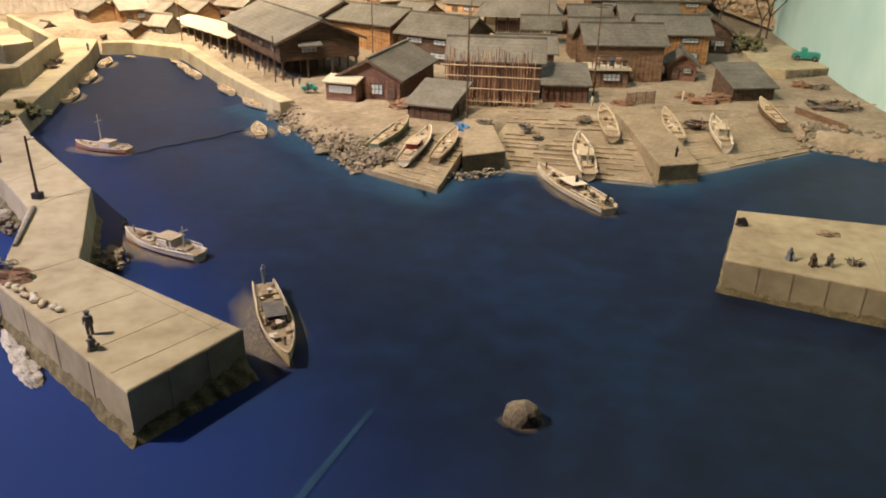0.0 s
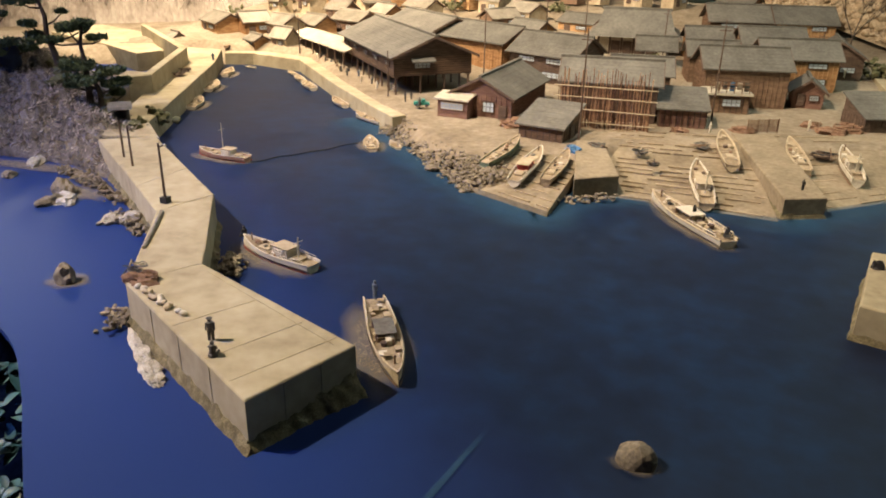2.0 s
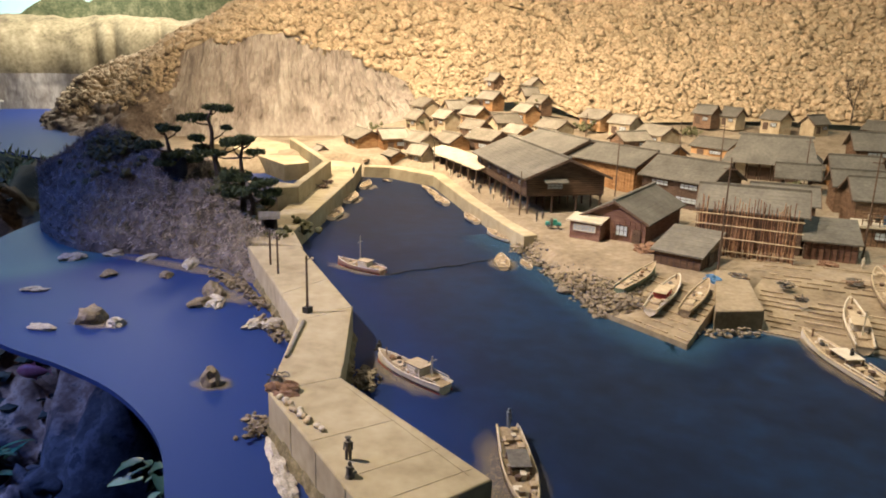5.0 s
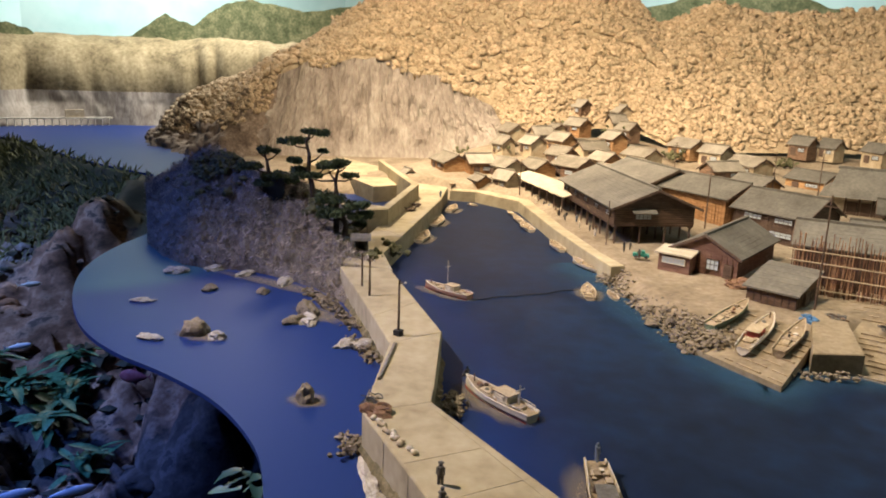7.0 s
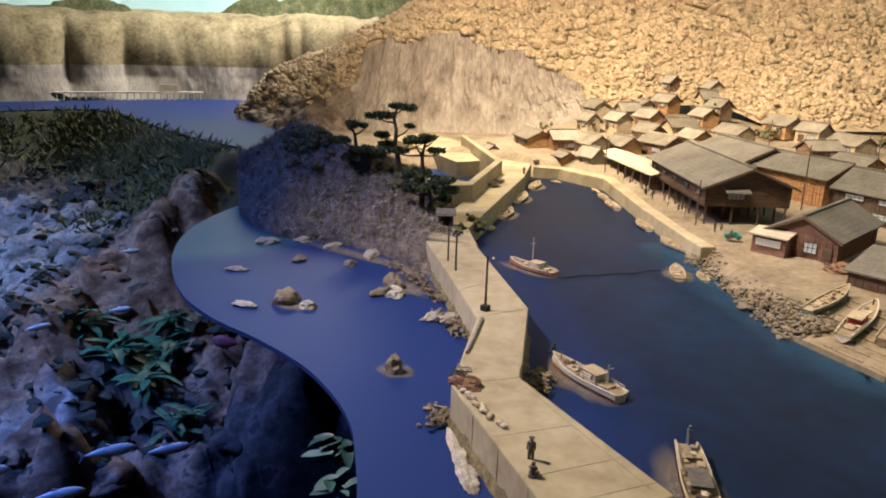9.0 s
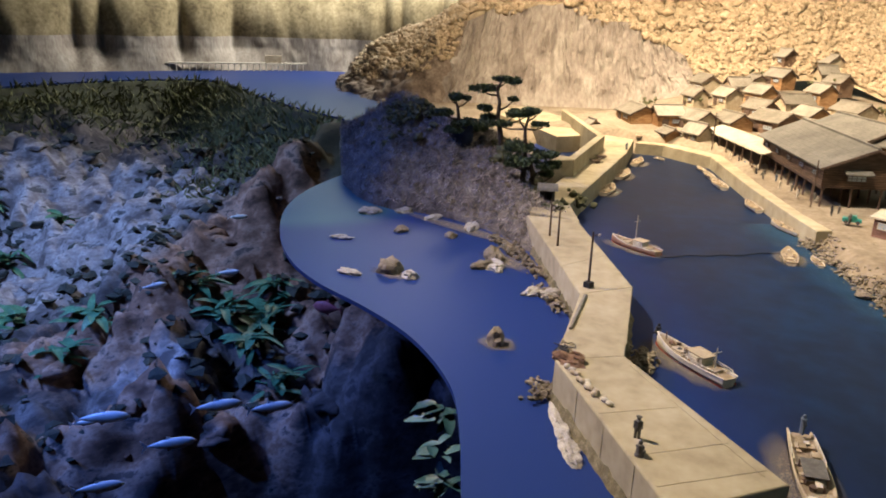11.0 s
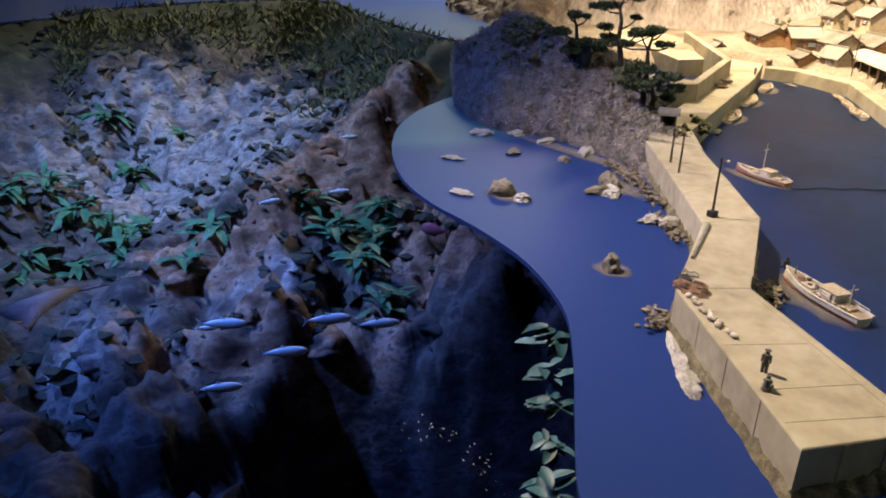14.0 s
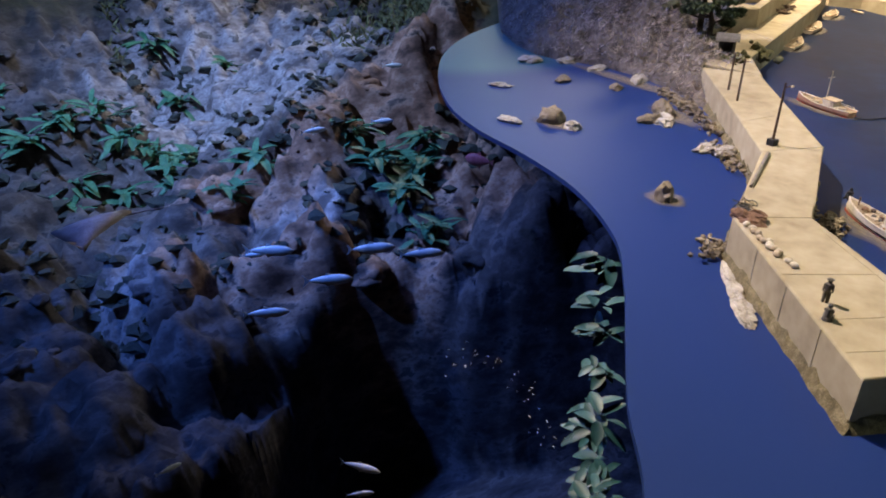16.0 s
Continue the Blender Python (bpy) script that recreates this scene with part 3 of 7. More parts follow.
# ---- hills ----
BASE = [(-6.2, 4.1, -0.02), (-5.6, 3.75, -0.02), (-5.0, 3.6, -0.02), (-4.4, 3.45, -0.01), (-4.1, 3.9, 0.0), (-3.68, 4.3, 0.03), (-3.28, 4.7, 0.06), (-2.75, 4.75, 0.2), (-2.5, 5.15, 0.3), (-2.15, 5.35, 0.34), (-1.75, 5.15, 0.24), (-1.3, 5.25, 0.24), (-0.9, 5.45, 0.26), (-0.5, 5.6, 0.28), (0.1, 5.6, 0.28), (0.6, 5.0, 0.2), (0.95, 4.4, 0.12)]
CREST = [(-6.6, 5.0, 0.3), (-5.9, 4.6, 0.42), (-5.5, 4.6, 0.55), (-5.15, 4.7, 0.72), (-4.95, 4.95, 0.88), (-4.65, 5.1, 1.12), (-4.3, 5.3, 1.4), (-3.8, 5.6, 1.55), (-3.1, 6.0, 1.6), (-2.6, 6.2, 1.38), (-2.34, 6.3, 1.1), (-1.9, 6.4, 1.28), (-1.5, 6.5, 1.18), (-0.8, 6.6, 1.24), (0.0, 6.6, 1.35), (0.6, 6.2, 1.1), (0.95, 5.4, 0.9)]
MID = [tuple(Vector(a).lerp(Vector(b), 0.45) + Vector((0, 0, 0.06))) for a, b in zip(BASE, CREST)]
MID[3:8] = [(-4.55, 3.95, 0.5), (-4.25, 4.2, 0.72), (-3.88, 4.52, 0.78), (-3.5, 4.82, 0.7), (-3.12, 5.05, 0.42)]
CLIFF = (3.5 / 16, 7.0 / 16)


def along(row, u):
    k = u * (len(row) - 1)
    i = min(int(k), len(row) - 2)
    return Vector(row[i]).lerp(Vector(row[i + 1]), k - i)


def hill_point(u, v):
    """A point of the hillside: u along it, v from its foot (0) over the cliff's head (0.5) to its crest (1)."""
    a, m, b = along(BASE, u), along(MID, u), along(CREST, u)
    p = a.lerp(m, v * 2) if v < 0.5 else m.lerp(b, v * 2 - 1)
    n = noise.fractal(Vector((p.x * 1.05, p.y * 1.05, 5)), 0.7, 2, 4)
    bulge = math.sin(math.pi * min(1, v)) 
    p.z += 0.19 * n * bulge * (1.0 if v > 0.5 else 0.5)
    if CLIFF[0] < u < CLIFF[1] and v < 0.52:
        rib = noise.fractal(Vector((u * 110, v * 5, 2)), 0.7, 2, 5)
        out = Vector((p.x, p.y, 0)).normalized()
        p -= out * 0.055 * rib * min(1, v * 8)
    elif u <= CLIFF[0] and v < 0.5:
        crag = noise.fractal(Vector((p.x * 6, p.y * 6, p.z * 8)), 0.8, 2, 5)
        p += Vector((-0.5 * crag, -crag, 0.6 * crag)) * 0.06 * min(1, (0.5 - v) * 6)
    return p


def strip_mesh(name, point, us, vs, material, label, category, smooth=False):
    verts = [tuple(point(u, v)) for v in vs for u in us]
    w = len(us)
    faces = [(j * w + i, j * w + i + 1, (j + 1) * w + i + 1, (j + 1) * w + i) for j in range(len(vs) - 1) for i in range(w - 1)]
    me = bpy.data.meshes.new(name)
    me.from_pydata(verts, [], faces)
    me.materials.append(M[material])
    for p in me.polygons:
        p.use_smooth = smooth
    return tagged(new(name, me), label, category, kind="structure")


def hills():
    lin = np.linspace
    strip_mesh("hill", hill_point, lin(0, 1, 260), lin(0.5, 1, 30), "bush", "wooded hillside in warm yellow light behind the village", "hill", True)
    strip_mesh("hill", hill_point, lin(0, CLIFF[0], 150), lin(0, 0.5, 40), "ridge", "low brown rocky ridge sloping into the sea", "hill", True)
    strip_mesh("hill", hill_point, lin(CLIFF[1], 1, 160), lin(0, 0.5, 24), "bush", "lower wooded slope above the village roofs", "hill", True)
    strip_mesh("cliff", hill_point, lin(*CLIFF, 240), lin(0, 0.5, 30), "cliff", "bare ribbed grey-brown rock cliff", "cliff")


hills()


def woods():
    """Dry crowns closely set over the slopes, with small lobes on them."""
    rng = np.random.default_rng(4)
    places, sizes, lobes, small = [], [], [], []
    while len(places) < 14500:
        u, v = rng.uniform(0.02, 1), rng.uniform(0.02, 1.0)
        if CLIFF[0] - 0.005 < u < CLIFF[1] and v < 0.5 + 0.03 * math.sin(u * 90):
            continue
        if u < CLIFF[0] and v < 0.3 + 0.08 * math.sin(u * 60) + 0.05 * math.sin(u * 170):
            continue
        p = hill_point(u, v)
        gully = noise.noise(Vector((p.x * 3.1, p.y * 3.1, p.z * 3.1)))
        r = (0.014 + 0.02 * rng.random() ** 1.3) * (1.0 if v > 0.4 else 0.8) * (1 + 0.4 * gully)
        places.append((p.x, p.y, p.z + r * 0.4))
        sizes.append(r)
        for _ in range(2):
            o = rng.normal(0, 0.5, 3)
            lobes.append((p.x + o[0] * r, p.y + o[1] * r - 0.3 * r, p.z + r * (0.7 + 0.5 * abs(o[2]))))
            small.append(r * rng.uniform(0.3, 0.5))
    scatter("woods", places, sizes, "bush_clump", "dense yellow-brown miniature trees on the hillside", "woods", 0.9, 0.42, 2, soft=True)
    scatter("woods", lobes, small, "bush_clump", "small dry tufts on the crowns of the hillside trees", "woods", 0.9, 0.3, 1, 3, soft=True)


woods()

FAR_FOOT = [(-8.7, -1.5), (-8.5, 0.4), (-8.3, 1.5), (-8.05, 2.6), (-7.8, 3.6), (-7.5, 4.4), (-7.0, 4.95), (-6.3, 5.2), (-5.6, 5.4)]


def far_point(u, v):
    k = u * (len(FAR_FOOT) - 1)
    i = min(int(k), len(FAR_FOOT) - 2)
    p = Vector(FAR_FOOT[i]).lerp(Vector(FAR_FOOT[i + 1]), k - i)
    out = p.normalized()
    fold = noise.fractal(Vector((u * 22, 0.5, 1)), 0.8, 2, 3)
    deep = min(1.0, 2.2 * abs(noise.noise(Vector((u * 11, 3.3, 0)))))
    z = (0.36 * v / 0.5) if v < 0.5 else 0.36 + (0.57 + 0.03 * fold) * math.sin((v - 0.5) * math.pi)
    d = 0.1 * v if v < 0.5 else 0.05 + 0.75 * (v - 0.5) * 2 * (v - 0.5) * 2 + 0.1 * (v - 0.5)
    d += 0.3 * (1 - deep) ** 3 * min(1, v * 3) * (1 if v < 0.5 else 2 - 2 * v) - 0.012 * noise.fractal(Vector((u * 60, v * 4, 0)), 0.8, 2, 4)
    return Vector((p.x + out.x * d, p.y + out.y * d, z - 0.02))


MOUNT = [(-8.5, 2.6, 0.85), (-8.4, 3.4, 0.9), (-8.3, 3.7, 1.06), (-8.15, 4.0, 0.98), (-8.05, 4.3, 0.82), (-7.7, 4.9, 0.86), (-7.45, 5.25, 1.17), (-7.28, 5.5, 1.05), (-7.1, 5.75, 1.3), (-6.9, 6.0, 1.38), (-6.45, 6.4, 1.26), (-6.0, 6.8, 1.36), (-5.2, 7.6, 1.3), (-4.0, 8.3, 1.2), (-3.2, 8.5, 1.47), (-2.5, 8.7, 1.66), (-1.86, 8.8, 1.62), (-1.3, 8.9, 1.4), (0.5, 9.0, 1.3)]


def mount_point(u, v):
    p = along(MOUNT, u)
    n = noise.fractal(Vector((u * 30, v * 3, 8)), 0.8, 2, 4)
    return Vector((p.x * (1.01 + 0.01 * v), p.y * (1.01 + 0.01 * v), p.z * v ** 0.7 + 0.04 * n * v))


strip_mesh("far_cliff", far_point, np.linspace(0, 1, 300), np.linspace(0, 0.5, 24), "cliff", "pale folded sea cliffs across the bay", "cliff", True)
strip_mesh("far_hill", far_point, np.linspace(0, 1, 300), np.linspace(0.5, 1, 24), "far_hill", "rounded yellow-green hills above the far cliffs", "hill", True)
strip_mesh("mountain", mount_point, np.linspace(0, 1, 240), np.linspace(0, 1, 20), "mountain", "distant dark green wooded mountains", "mountain", True)



def wharf():
    t = thing("wharf", pose(0, 0, 0), "long pale wharf on posts under the far cliffs", "wharf")
    a, b = Vector((-7.95, 3.2)), Vector((-7.35, 4.5))
    yaw = math.degrees(math.atan2(b.y - a.y, b.x - a.x))
    L = (b - a).length
    bm = bmesh.new()
    box(bm, 0, -0.03, 0.07, L, 0.03, 0.085, pose(a.x, a.y, 0, 0, 0, yaw))
    part("deck", bm, "white", t)
    for k in range(22):
        bm = bmesh.new()
        p = a.lerp(b, (k + 0.5) / 22)
        tube(bm, (p.x + 0.02, p.y - 0.01, -0.01), (p.x + 0.02, p.y - 0.01, 0.07), 0.006, n=5)
        part("post", bm, "white", t)
    bm = bmesh.new()
    box(bm, L * 0.7, -0.01, 0.086, L * 0.82, 0.03, 0.16, pose(a.x, a.y, 0, 0, 0, yaw))
    part("shed", bm, "cream", t)


wharf()
# ---- pier and quays ----
PIER = [(-0.543, 0.785), (-0.466, 0.975), (-0.872, 1.146), (-1.088, 1.49), (-1.56, 1.868), (-1.70, 1.78), (-1.40, 1.55), (-1.14, 1.345), (-0.948, 1.023)]


def inset(pts, d):
    """The outline moved inwards by d."""
    n = len(pts)
    if sum(a[0] * b[1] - b[0] * a[1] for a, b in zip(pts, pts[1:] + pts[:1])) < 0:
        d = -d
    out = []
    for i in range(n):
        p, a, b = Vector(pts[i]), Vector(pts[i - 1]), Vector(pts[(i + 1) % n])
        e1, e2 = (p - a).normalized(), (b - p).normalized()
        n1, n2 = Vector((-e1.y, e1.x)), Vector((-e2.y, e2.x))
        m = (n1 + n2) / max(0.3, 1 + n1.dot(n2))
        out.append(tuple(p + m * d))
    return out


def bevelled(pts, z0, z1, r=0.003):
    """An upright concrete body with a worn, rounded upper rim."""
    bm = bmesh.new()
    if sum(a[0] * b[1] - b[0] * a[1] for a, b in zip(pts, pts[1:] + pts[:1])) < 0:
        pts = pts[::-1]
    rings = []
    for q, z in ((pts, z0), (pts, z1 - r), (inset(pts, r * 0.4), z1 - r * 0.35), (inset(pts, r), z1)):
        rings.append([bm.verts.new((x, y, z)) for x, y in q])
    for a, b in zip(rings, rings[1:]):
        for i in range(len(pts)):
            j = (i + 1) % len(pts)
            bm.faces.new((a[i], a[j], b[j], b[i]))
    bm.faces.new(rings[-1])
    bm.faces.new(rings[0][::-1])
    return bm


def skirt(pts, width, top, parent, closed=True):
    """The weedy foot of a wall at the water line, uneven."""
    bm = bmesh.new()
    rng = random.Random(len(pts))
    loop = []
    n = len(pts)
    for i in range(n if closed else n - 1):
        a, b = Vector(pts[i]), Vector(pts[(i + 1) % n])
        for k in range(max(2, int((b - a).length / 0.02))):
            loop.append(tuple(a.lerp(b, k / max(2, int((b - a).length / 0.02)))))
    outer = inset(loop, -width)
    rows = []
    for q, z, j in ((inset(loop, 0.002), top, 0.35), (inset(loop, -width * 0.35), top * 0.5, 0.4), (outer, -0.004, 0.5)):
        rows.append([bm.verts.new((x + rng.uniform(-j, j) * width * 0.5, y + rng.uniform(-j, j) * width * 0.5, z * rng.uniform(0.7, 1.3) if z > 0 else z)) for x, y in q])
    m = len(loop)
    for r0, r1 in zip(rows, rows[1:]):
        for i in range(m):
            bm.faces.new((r0[i], r1[i], r1[(i + 1) % m], r0[(i + 1) % m]))
    return part("weed_foot", bm, "algae", parent, "dark weedy band at the water line")


def joint(parent, a, b, z, w=0.0022):
    """A shallow raised seam between two casting bays."""
    a, b = Vector((*a, z)), Vector((*b, z))
    d = (b - a).normalized()
    s = Vector((-d.y, d.x, 0)) * w / 2
    bm = bmesh.new()
    lo = [bm.verts.new(p) for p in (a - s, b - s, b + s, a + s)]
    hi = [bm.verts.new(p + Vector((0, 0, 0.0007))) for p in (a - s, b - s, b + s, a + s)]
    bm.faces.new(hi)
    for i in range(4):
        j = (i + 1) % 4
        bm.faces.new((lo[i], lo[j], hi[j], hi[i]))
    return part("joint", bm, "concrete", parent)


def wall_seams(parent, a, b, z0, z1, count):
    """Upright pour lines and buttress strips on a pier's flank."""
    a, b = Vector(a), Vector(b)
    d = (b - a).normalized()
    n = Vector((d.y, -d.x))
    for k in range(1, count + 1):
        p = a.lerp(b, k / (count + 1))
        bm = bmesh.new()
        q = [p - d * 0.0025, p + d * 0.0025, p + d * 0.0025 + n * 0.001, p - d * 0.0025 + n * 0.001]
        lo = [bm.verts.new((v.x, v.y, z0)) for v in q]
        hi = [bm.verts.new((v.x, v.y, z1)) for v in q]
        for i in range(4):
            j = (i + 1) % 4
            bm.faces.new((lo[i], lo[j], hi[j], hi[i]))
        bm.faces.new(hi)
        part("wall_seam", bm, "concrete", parent)


def pier():
    t = thing("breakwater", pose(0, 0, 0), "long bent pale concrete breakwater with a weedy foot", "pier")
    part("body", bevelled(PIER, -0.03, 0.084), "concrete", t)
    skirt(PIER, 0.014, 0.02, t)
    for a, b in (((-0.872, 1.146), (-0.948, 1.023)), ((-0.69, 1.056), (-0.77, 0.92)), ((-0.58, 1.01), (-0.66, 0.855)), ((-1.088, 1.49), (-1.14, 1.345)), ((-1.28, 1.64), (-1.3, 1.475)), ((-0.505, 0.985), (-0.59, 0.82)), ((-0.9, 1.19), (-1.07, 1.455)), ((-0.84, 1.118), (-0.5, 0.965))):
        joint(t, a, b, 0.084)
    wall_seams(t, (-0.948, 1.023), (-0.543, 0.785), 0.0, 0.082, 3)
    wall_seams(t, (-0.543, 0.785), (-0.466, 0.975), 0.0, 0.082, 2)
    wall_seams(t, (-1.14, 1.345), (-0.948, 1.023), 0.0, 0.082, 2)
    bank = bmesh.new()
    a, b, n = Vector((-0.543, 0.785)), Vector((-0.466, 0.975)), Vector((0.927, -0.375))
    rows = []
    rb = random.Random(6)
    for k in range(31):
        f = k / 26
        p = a.lerp(b, f) if f <= 1 else b + Vector((-0.02 * (f - 1) * 20, 0.01 * (f - 1) * 20))
        w, h = 0.014 + 0.016 * f ** 2, 0.014 + 0.022 * f
        if f > 1:
            w, h = 0.03, 0.034
        rows.append([bank.verts.new((p.x + n.x * w * q + rb.uniform(-0.003, 0.003), p.y + n.y * w * q + rb.uniform(-0.003, 0.003), max(-0.004, h * (1 - q) ** 1.4 * rb.uniform(0.75, 1.2) - (0.004 if q == 1 else 0)))) for q in (-0.3, 0, 0.15, 0.35, 0.6, 1)])
    for r0, r1 in zip(rows, rows[1:]):
        for i in range(5):
            bank.faces.new((r0[i], r0[i + 1], r1[i + 1], r1[i]))
    part("mud_bank", bank, "algae", t, "brown weedy mud bank at the pier head", True)
    kerb = bmesh.new()
    tube(kerb, (-1.12, 1.34, 0.087), (-1.02, 1.16, 0.087), 0.005, 0.004)
    part("kerb", kerb, "concrete_stained", t)
    q = [(0.372, 1.744), (0.31, 1.455), (0.72, 1.345), (1.16, 1.25), (1.14, 1.70)]
    t = thing("pier", pose(0, 0, 0), "short concrete pier with a stepped edge and weedy foot", "pier")
    part("body", bevelled(q, -0.03, 0.07), "concrete", t)
    skirt(q, 0.009, 0.015, t)
    wall_seams(t, (0.31, 1.455), (0.72, 1.345), 0.0, 0.068, 6)
    joint(t, (0.43, 1.74), (0.41, 1.43), 0.07)
    joint(t, (0.62, 1.72), (0.58, 1.385), 0.07)
    q = [(-1.56, 1.88), (-1.72, 2.03), (-2.19, 3.05), (-2.40, 3.42), (-2.62, 3.4), (-2.33, 2.98), (-1.95, 2.22), (-1.76, 1.83)]
    t = thing("quay", pose(0, 0, 0), "pale concrete quay along the inner harbour", "quay")
    part("body", bevelled(q, -0.03, 0.08), "concrete", t)
    for s in (0.25, 0.5, 0.75):
        joint(t, Vector((-1.72, 2.03)).lerp(Vector((-2.19, 3.05)), s), Vector((-1.93, 2.17)).lerp(Vector((-2.31, 2.9)), s), 0.08)
    t = thing("sea_wall", pose(0, 0, 0), "pale concrete sea wall bent around a basin", "wall")
    part("parapet", bevelled([(-2.0, 2.4), (-2.305, 3.02), (-2.335, 3.0), (-2.03, 2.385)], 0.05, 0.15), "concrete", t)
    part("parapet", bevelled([(-2.308, 3.022), (-3.03, 3.62), (-3.05, 3.6), (-2.338, 3.0)], 0.0, 0.15), "concrete", t)
    part("end_block", bevelled([(-2.002, 2.396), (-2.05, 2.33), (-2.26, 2.36), (-2.24, 2.43), (-2.06, 2.44)], 0.0, 0.148), "concrete", t)
    t = thing("mole", pose(0, 0, 0), "low pale concrete mole across the basin", "quay")
    part("body", bevelled([(-2.66, 3.09), (-2.61, 3.24), (-3.08, 3.7), (-3.6, 3.9), (-3.6, 3.5), (-3.11, 3.32)], -0.03, 0.088), "concrete", t)
    wall = [(-2.40, 3.44), (-2.27, 3.5), (-1.95, 3.42), (-1.5, 2.93), (-1.19, 2.62), (-1.05, 2.49), (-1.02, 2.54), (-1.17, 2.67), (-1.48, 2.99), (-1.93, 3.5), (-2.25, 3.58), (-2.42, 3.5)]
    t = thing("quay", pose(0, 0, 0), "concrete quay wall along the fish market", "quay")
    part("body", bevelled(wall, -0.03, 0.06), "concrete", t)


pier()


# azimuth seen from the visitor's rail, distance of the foot, distance and height of the ridge, length of the rear slope
SLOPES = [(2.250, 2.12, 2.45, 0.03, 0.10), (2.262, 2.16, 2.62, 0.07, 0.10), (2.275, 2.22, 2.75, 0.10, 0.12), (2.300, 2.28, 2.88, 0.14, 0.16), (2.330, 2.42, 2.97, 0.22, 0.24), (2.360, 2.50, 3.02, 0.24, 0.3), (2.390, 2.58, 3.08, 0.25, 0.35), (2.416, 2.64, 3.16, 0.3, 0.45), (2.445, 2.68, 3.24, 0.335, 0.5), (2.480, 2.72, 3.3, 0.325, 0.6), (2.505, 2.78, 3.34, 0.28, 0.65), (2.530, 2.92, 3.4, 0.22, 0.7), (2.548, 3.14, 3.5, 0.17, 0.8)]
RAIL = (-0.102, -0.012)


def headland_height(a, r):
    """Height of the headland over arrays of azimuth and distance."""
    cols = list(zip(*SLOPES))
    rf, rr, zr, back = (np.interp(a, cols[0], c) for c in cols[1:])
    rise = np.clip((r - rf) / (rr - rf), 0, 1)
    fall = np.clip((r - rr) / back, 0, 1)
    return np.where((r < rf) | (r > rr + back * 0.97), -0.03, zr * (0.3 * rise ** 0.4 + 0.7 * rise) * (1 - fall ** 1.6))


def headland_spot(a, r):
    return RAIL[0] + r * math.cos(a), RAIL[1] + r * math.sin(a), float(headland_height(np.array(a), np.array(r)))


def headland():
    a, r = np.meshgrid(np.linspace(2.252, 2.548, 150), np.linspace(2.08, 4.3, 230))
    z = headland_height(a, r)
    x, y = RAIL[0] + r * np.cos(a), RAIL[1] + r * np.sin(a)
    land_ = smooth01(z / 0.06)
    z = z + land_ * (0.035 * fbm(x, y, 5, 2.0, 6) + 0.025 * np.abs(fbm(x, y, 16, 7.0, 4)))
    z[:, -1] = -0.03
    z[:, 0] = -0.03
    sheet("headland", x, y, z, np.maximum(z[:-1, :-1], z[1:, 1:]) > -0.029, "headland", "grey scrub-covered rocky headland beside the breakwater", "headland")
    rng = np.random.default_rng(8)
    bm = bmesh.new()
    for _ in range(42000):
        i, j = rng.integers(0, x.shape[0]), rng.integers(1, x.shape[1] - 1)
        if z[i, j] < 0.012:
            continue
        p = Vector((x[i, j] + rng.uniform(-0.006, 0.006), y[i, j] + rng.uniform(-0.006, 0.006), z[i, j] - 0.002))
        d = Vector((rng.normal(0.35, 0.5), rng.normal(0.1, 0.5), rng.uniform(0.1, 0.8))).normalized() * rng.uniform(0.01, 0.032)
        w = d.cross(Vector(rng.normal(0, 1, 3))).normalized() * rng.uniform(0.0012, 0.003)
        bm.faces.new([bm.verts.new(p + o) for o in (-w, w, d)])
    tagged(part("scrub", bm, "scrub"), "grey-brown scrub covering the headland", "scrub", kind="stuff")
    pl, sz = [], []
    for az, dist, spread, n in ((2.47, 3.25, 0.1, 70), (2.445, 3.2, 0.07, 40), (2.33, 2.93, 0.05, 30), (2.29, 2.7, 0.04, 30)):
        for _ in range(n):
            px, py, pz = headland_spot(az + rng.normal(0, spread * 0.2), dist + rng.normal(0, spread))
            pl.append((px, py, pz + 0.01))
            sz.append(rng.uniform(0.008, 0.022))
    scatter("bushes", pl, sz, "shrub", "dark low bushes along the headland's ridge", "shrubs", 0.8, 0.4, 2, 41)


headland()


# ---- houses ----
def gable(bm, L, W, h, rise, z0=0.0):
    """Walls of a house with a ridge along x."""
    a = [bm.verts.new((sx * L / 2, sy * W / 2, z)) for z in (z0, h) for sx, sy in ((-1, -1), (1, -1), (1, 1), (-1, 1))]
    e = [bm.verts.new((sx * L / 2, 0, h + rise)) for sx in (-1, 1)]
    for f in ((a[0], a[1], a[5], a[4]), (a[2], a[3], a[7], a[6]), (a[1], a[2], a[6], e[1], a[5]), (a[3], a[0], a[4], e[0], a[7]), (a[3], a[2], a[1], a[0]), (a[4], a[5], e[1], e[0]), (a[6], a[7], e[0], e[1])):
        bm.faces.new(f)


def courses(ya, za, yb, zb, rows, step=0.0005):
    """The stepped upper line of a slope laid in courses, from its ridge to its eave."""
    out = []
    for k in range(rows):
        for f, up in ((k / rows, 0.0), ((k + 1) / rows, step)):
            out.append((ya + (yb - ya) * f, za + (zb - za) * f + up))
    return out


def extrude_x(bm, prof, x0, x1):
    """A profile in y and z carried along x, closed at both ends."""
    a = [bm.verts.new((x0, y, z)) for y, z in prof]
    b = [bm.verts.new((x1, y, z)) for y, z in prof]
    n = len(prof)
    for i in range(n):
        j = (i + 1) % n
        bm.faces.new((a[i], a[j], b[j], b[i]))
    bm.faces.new(a[::-1])
    bm.faces.new(b)
    bmesh.ops.recalc_face_normals(bm, faces=bm.faces[:])


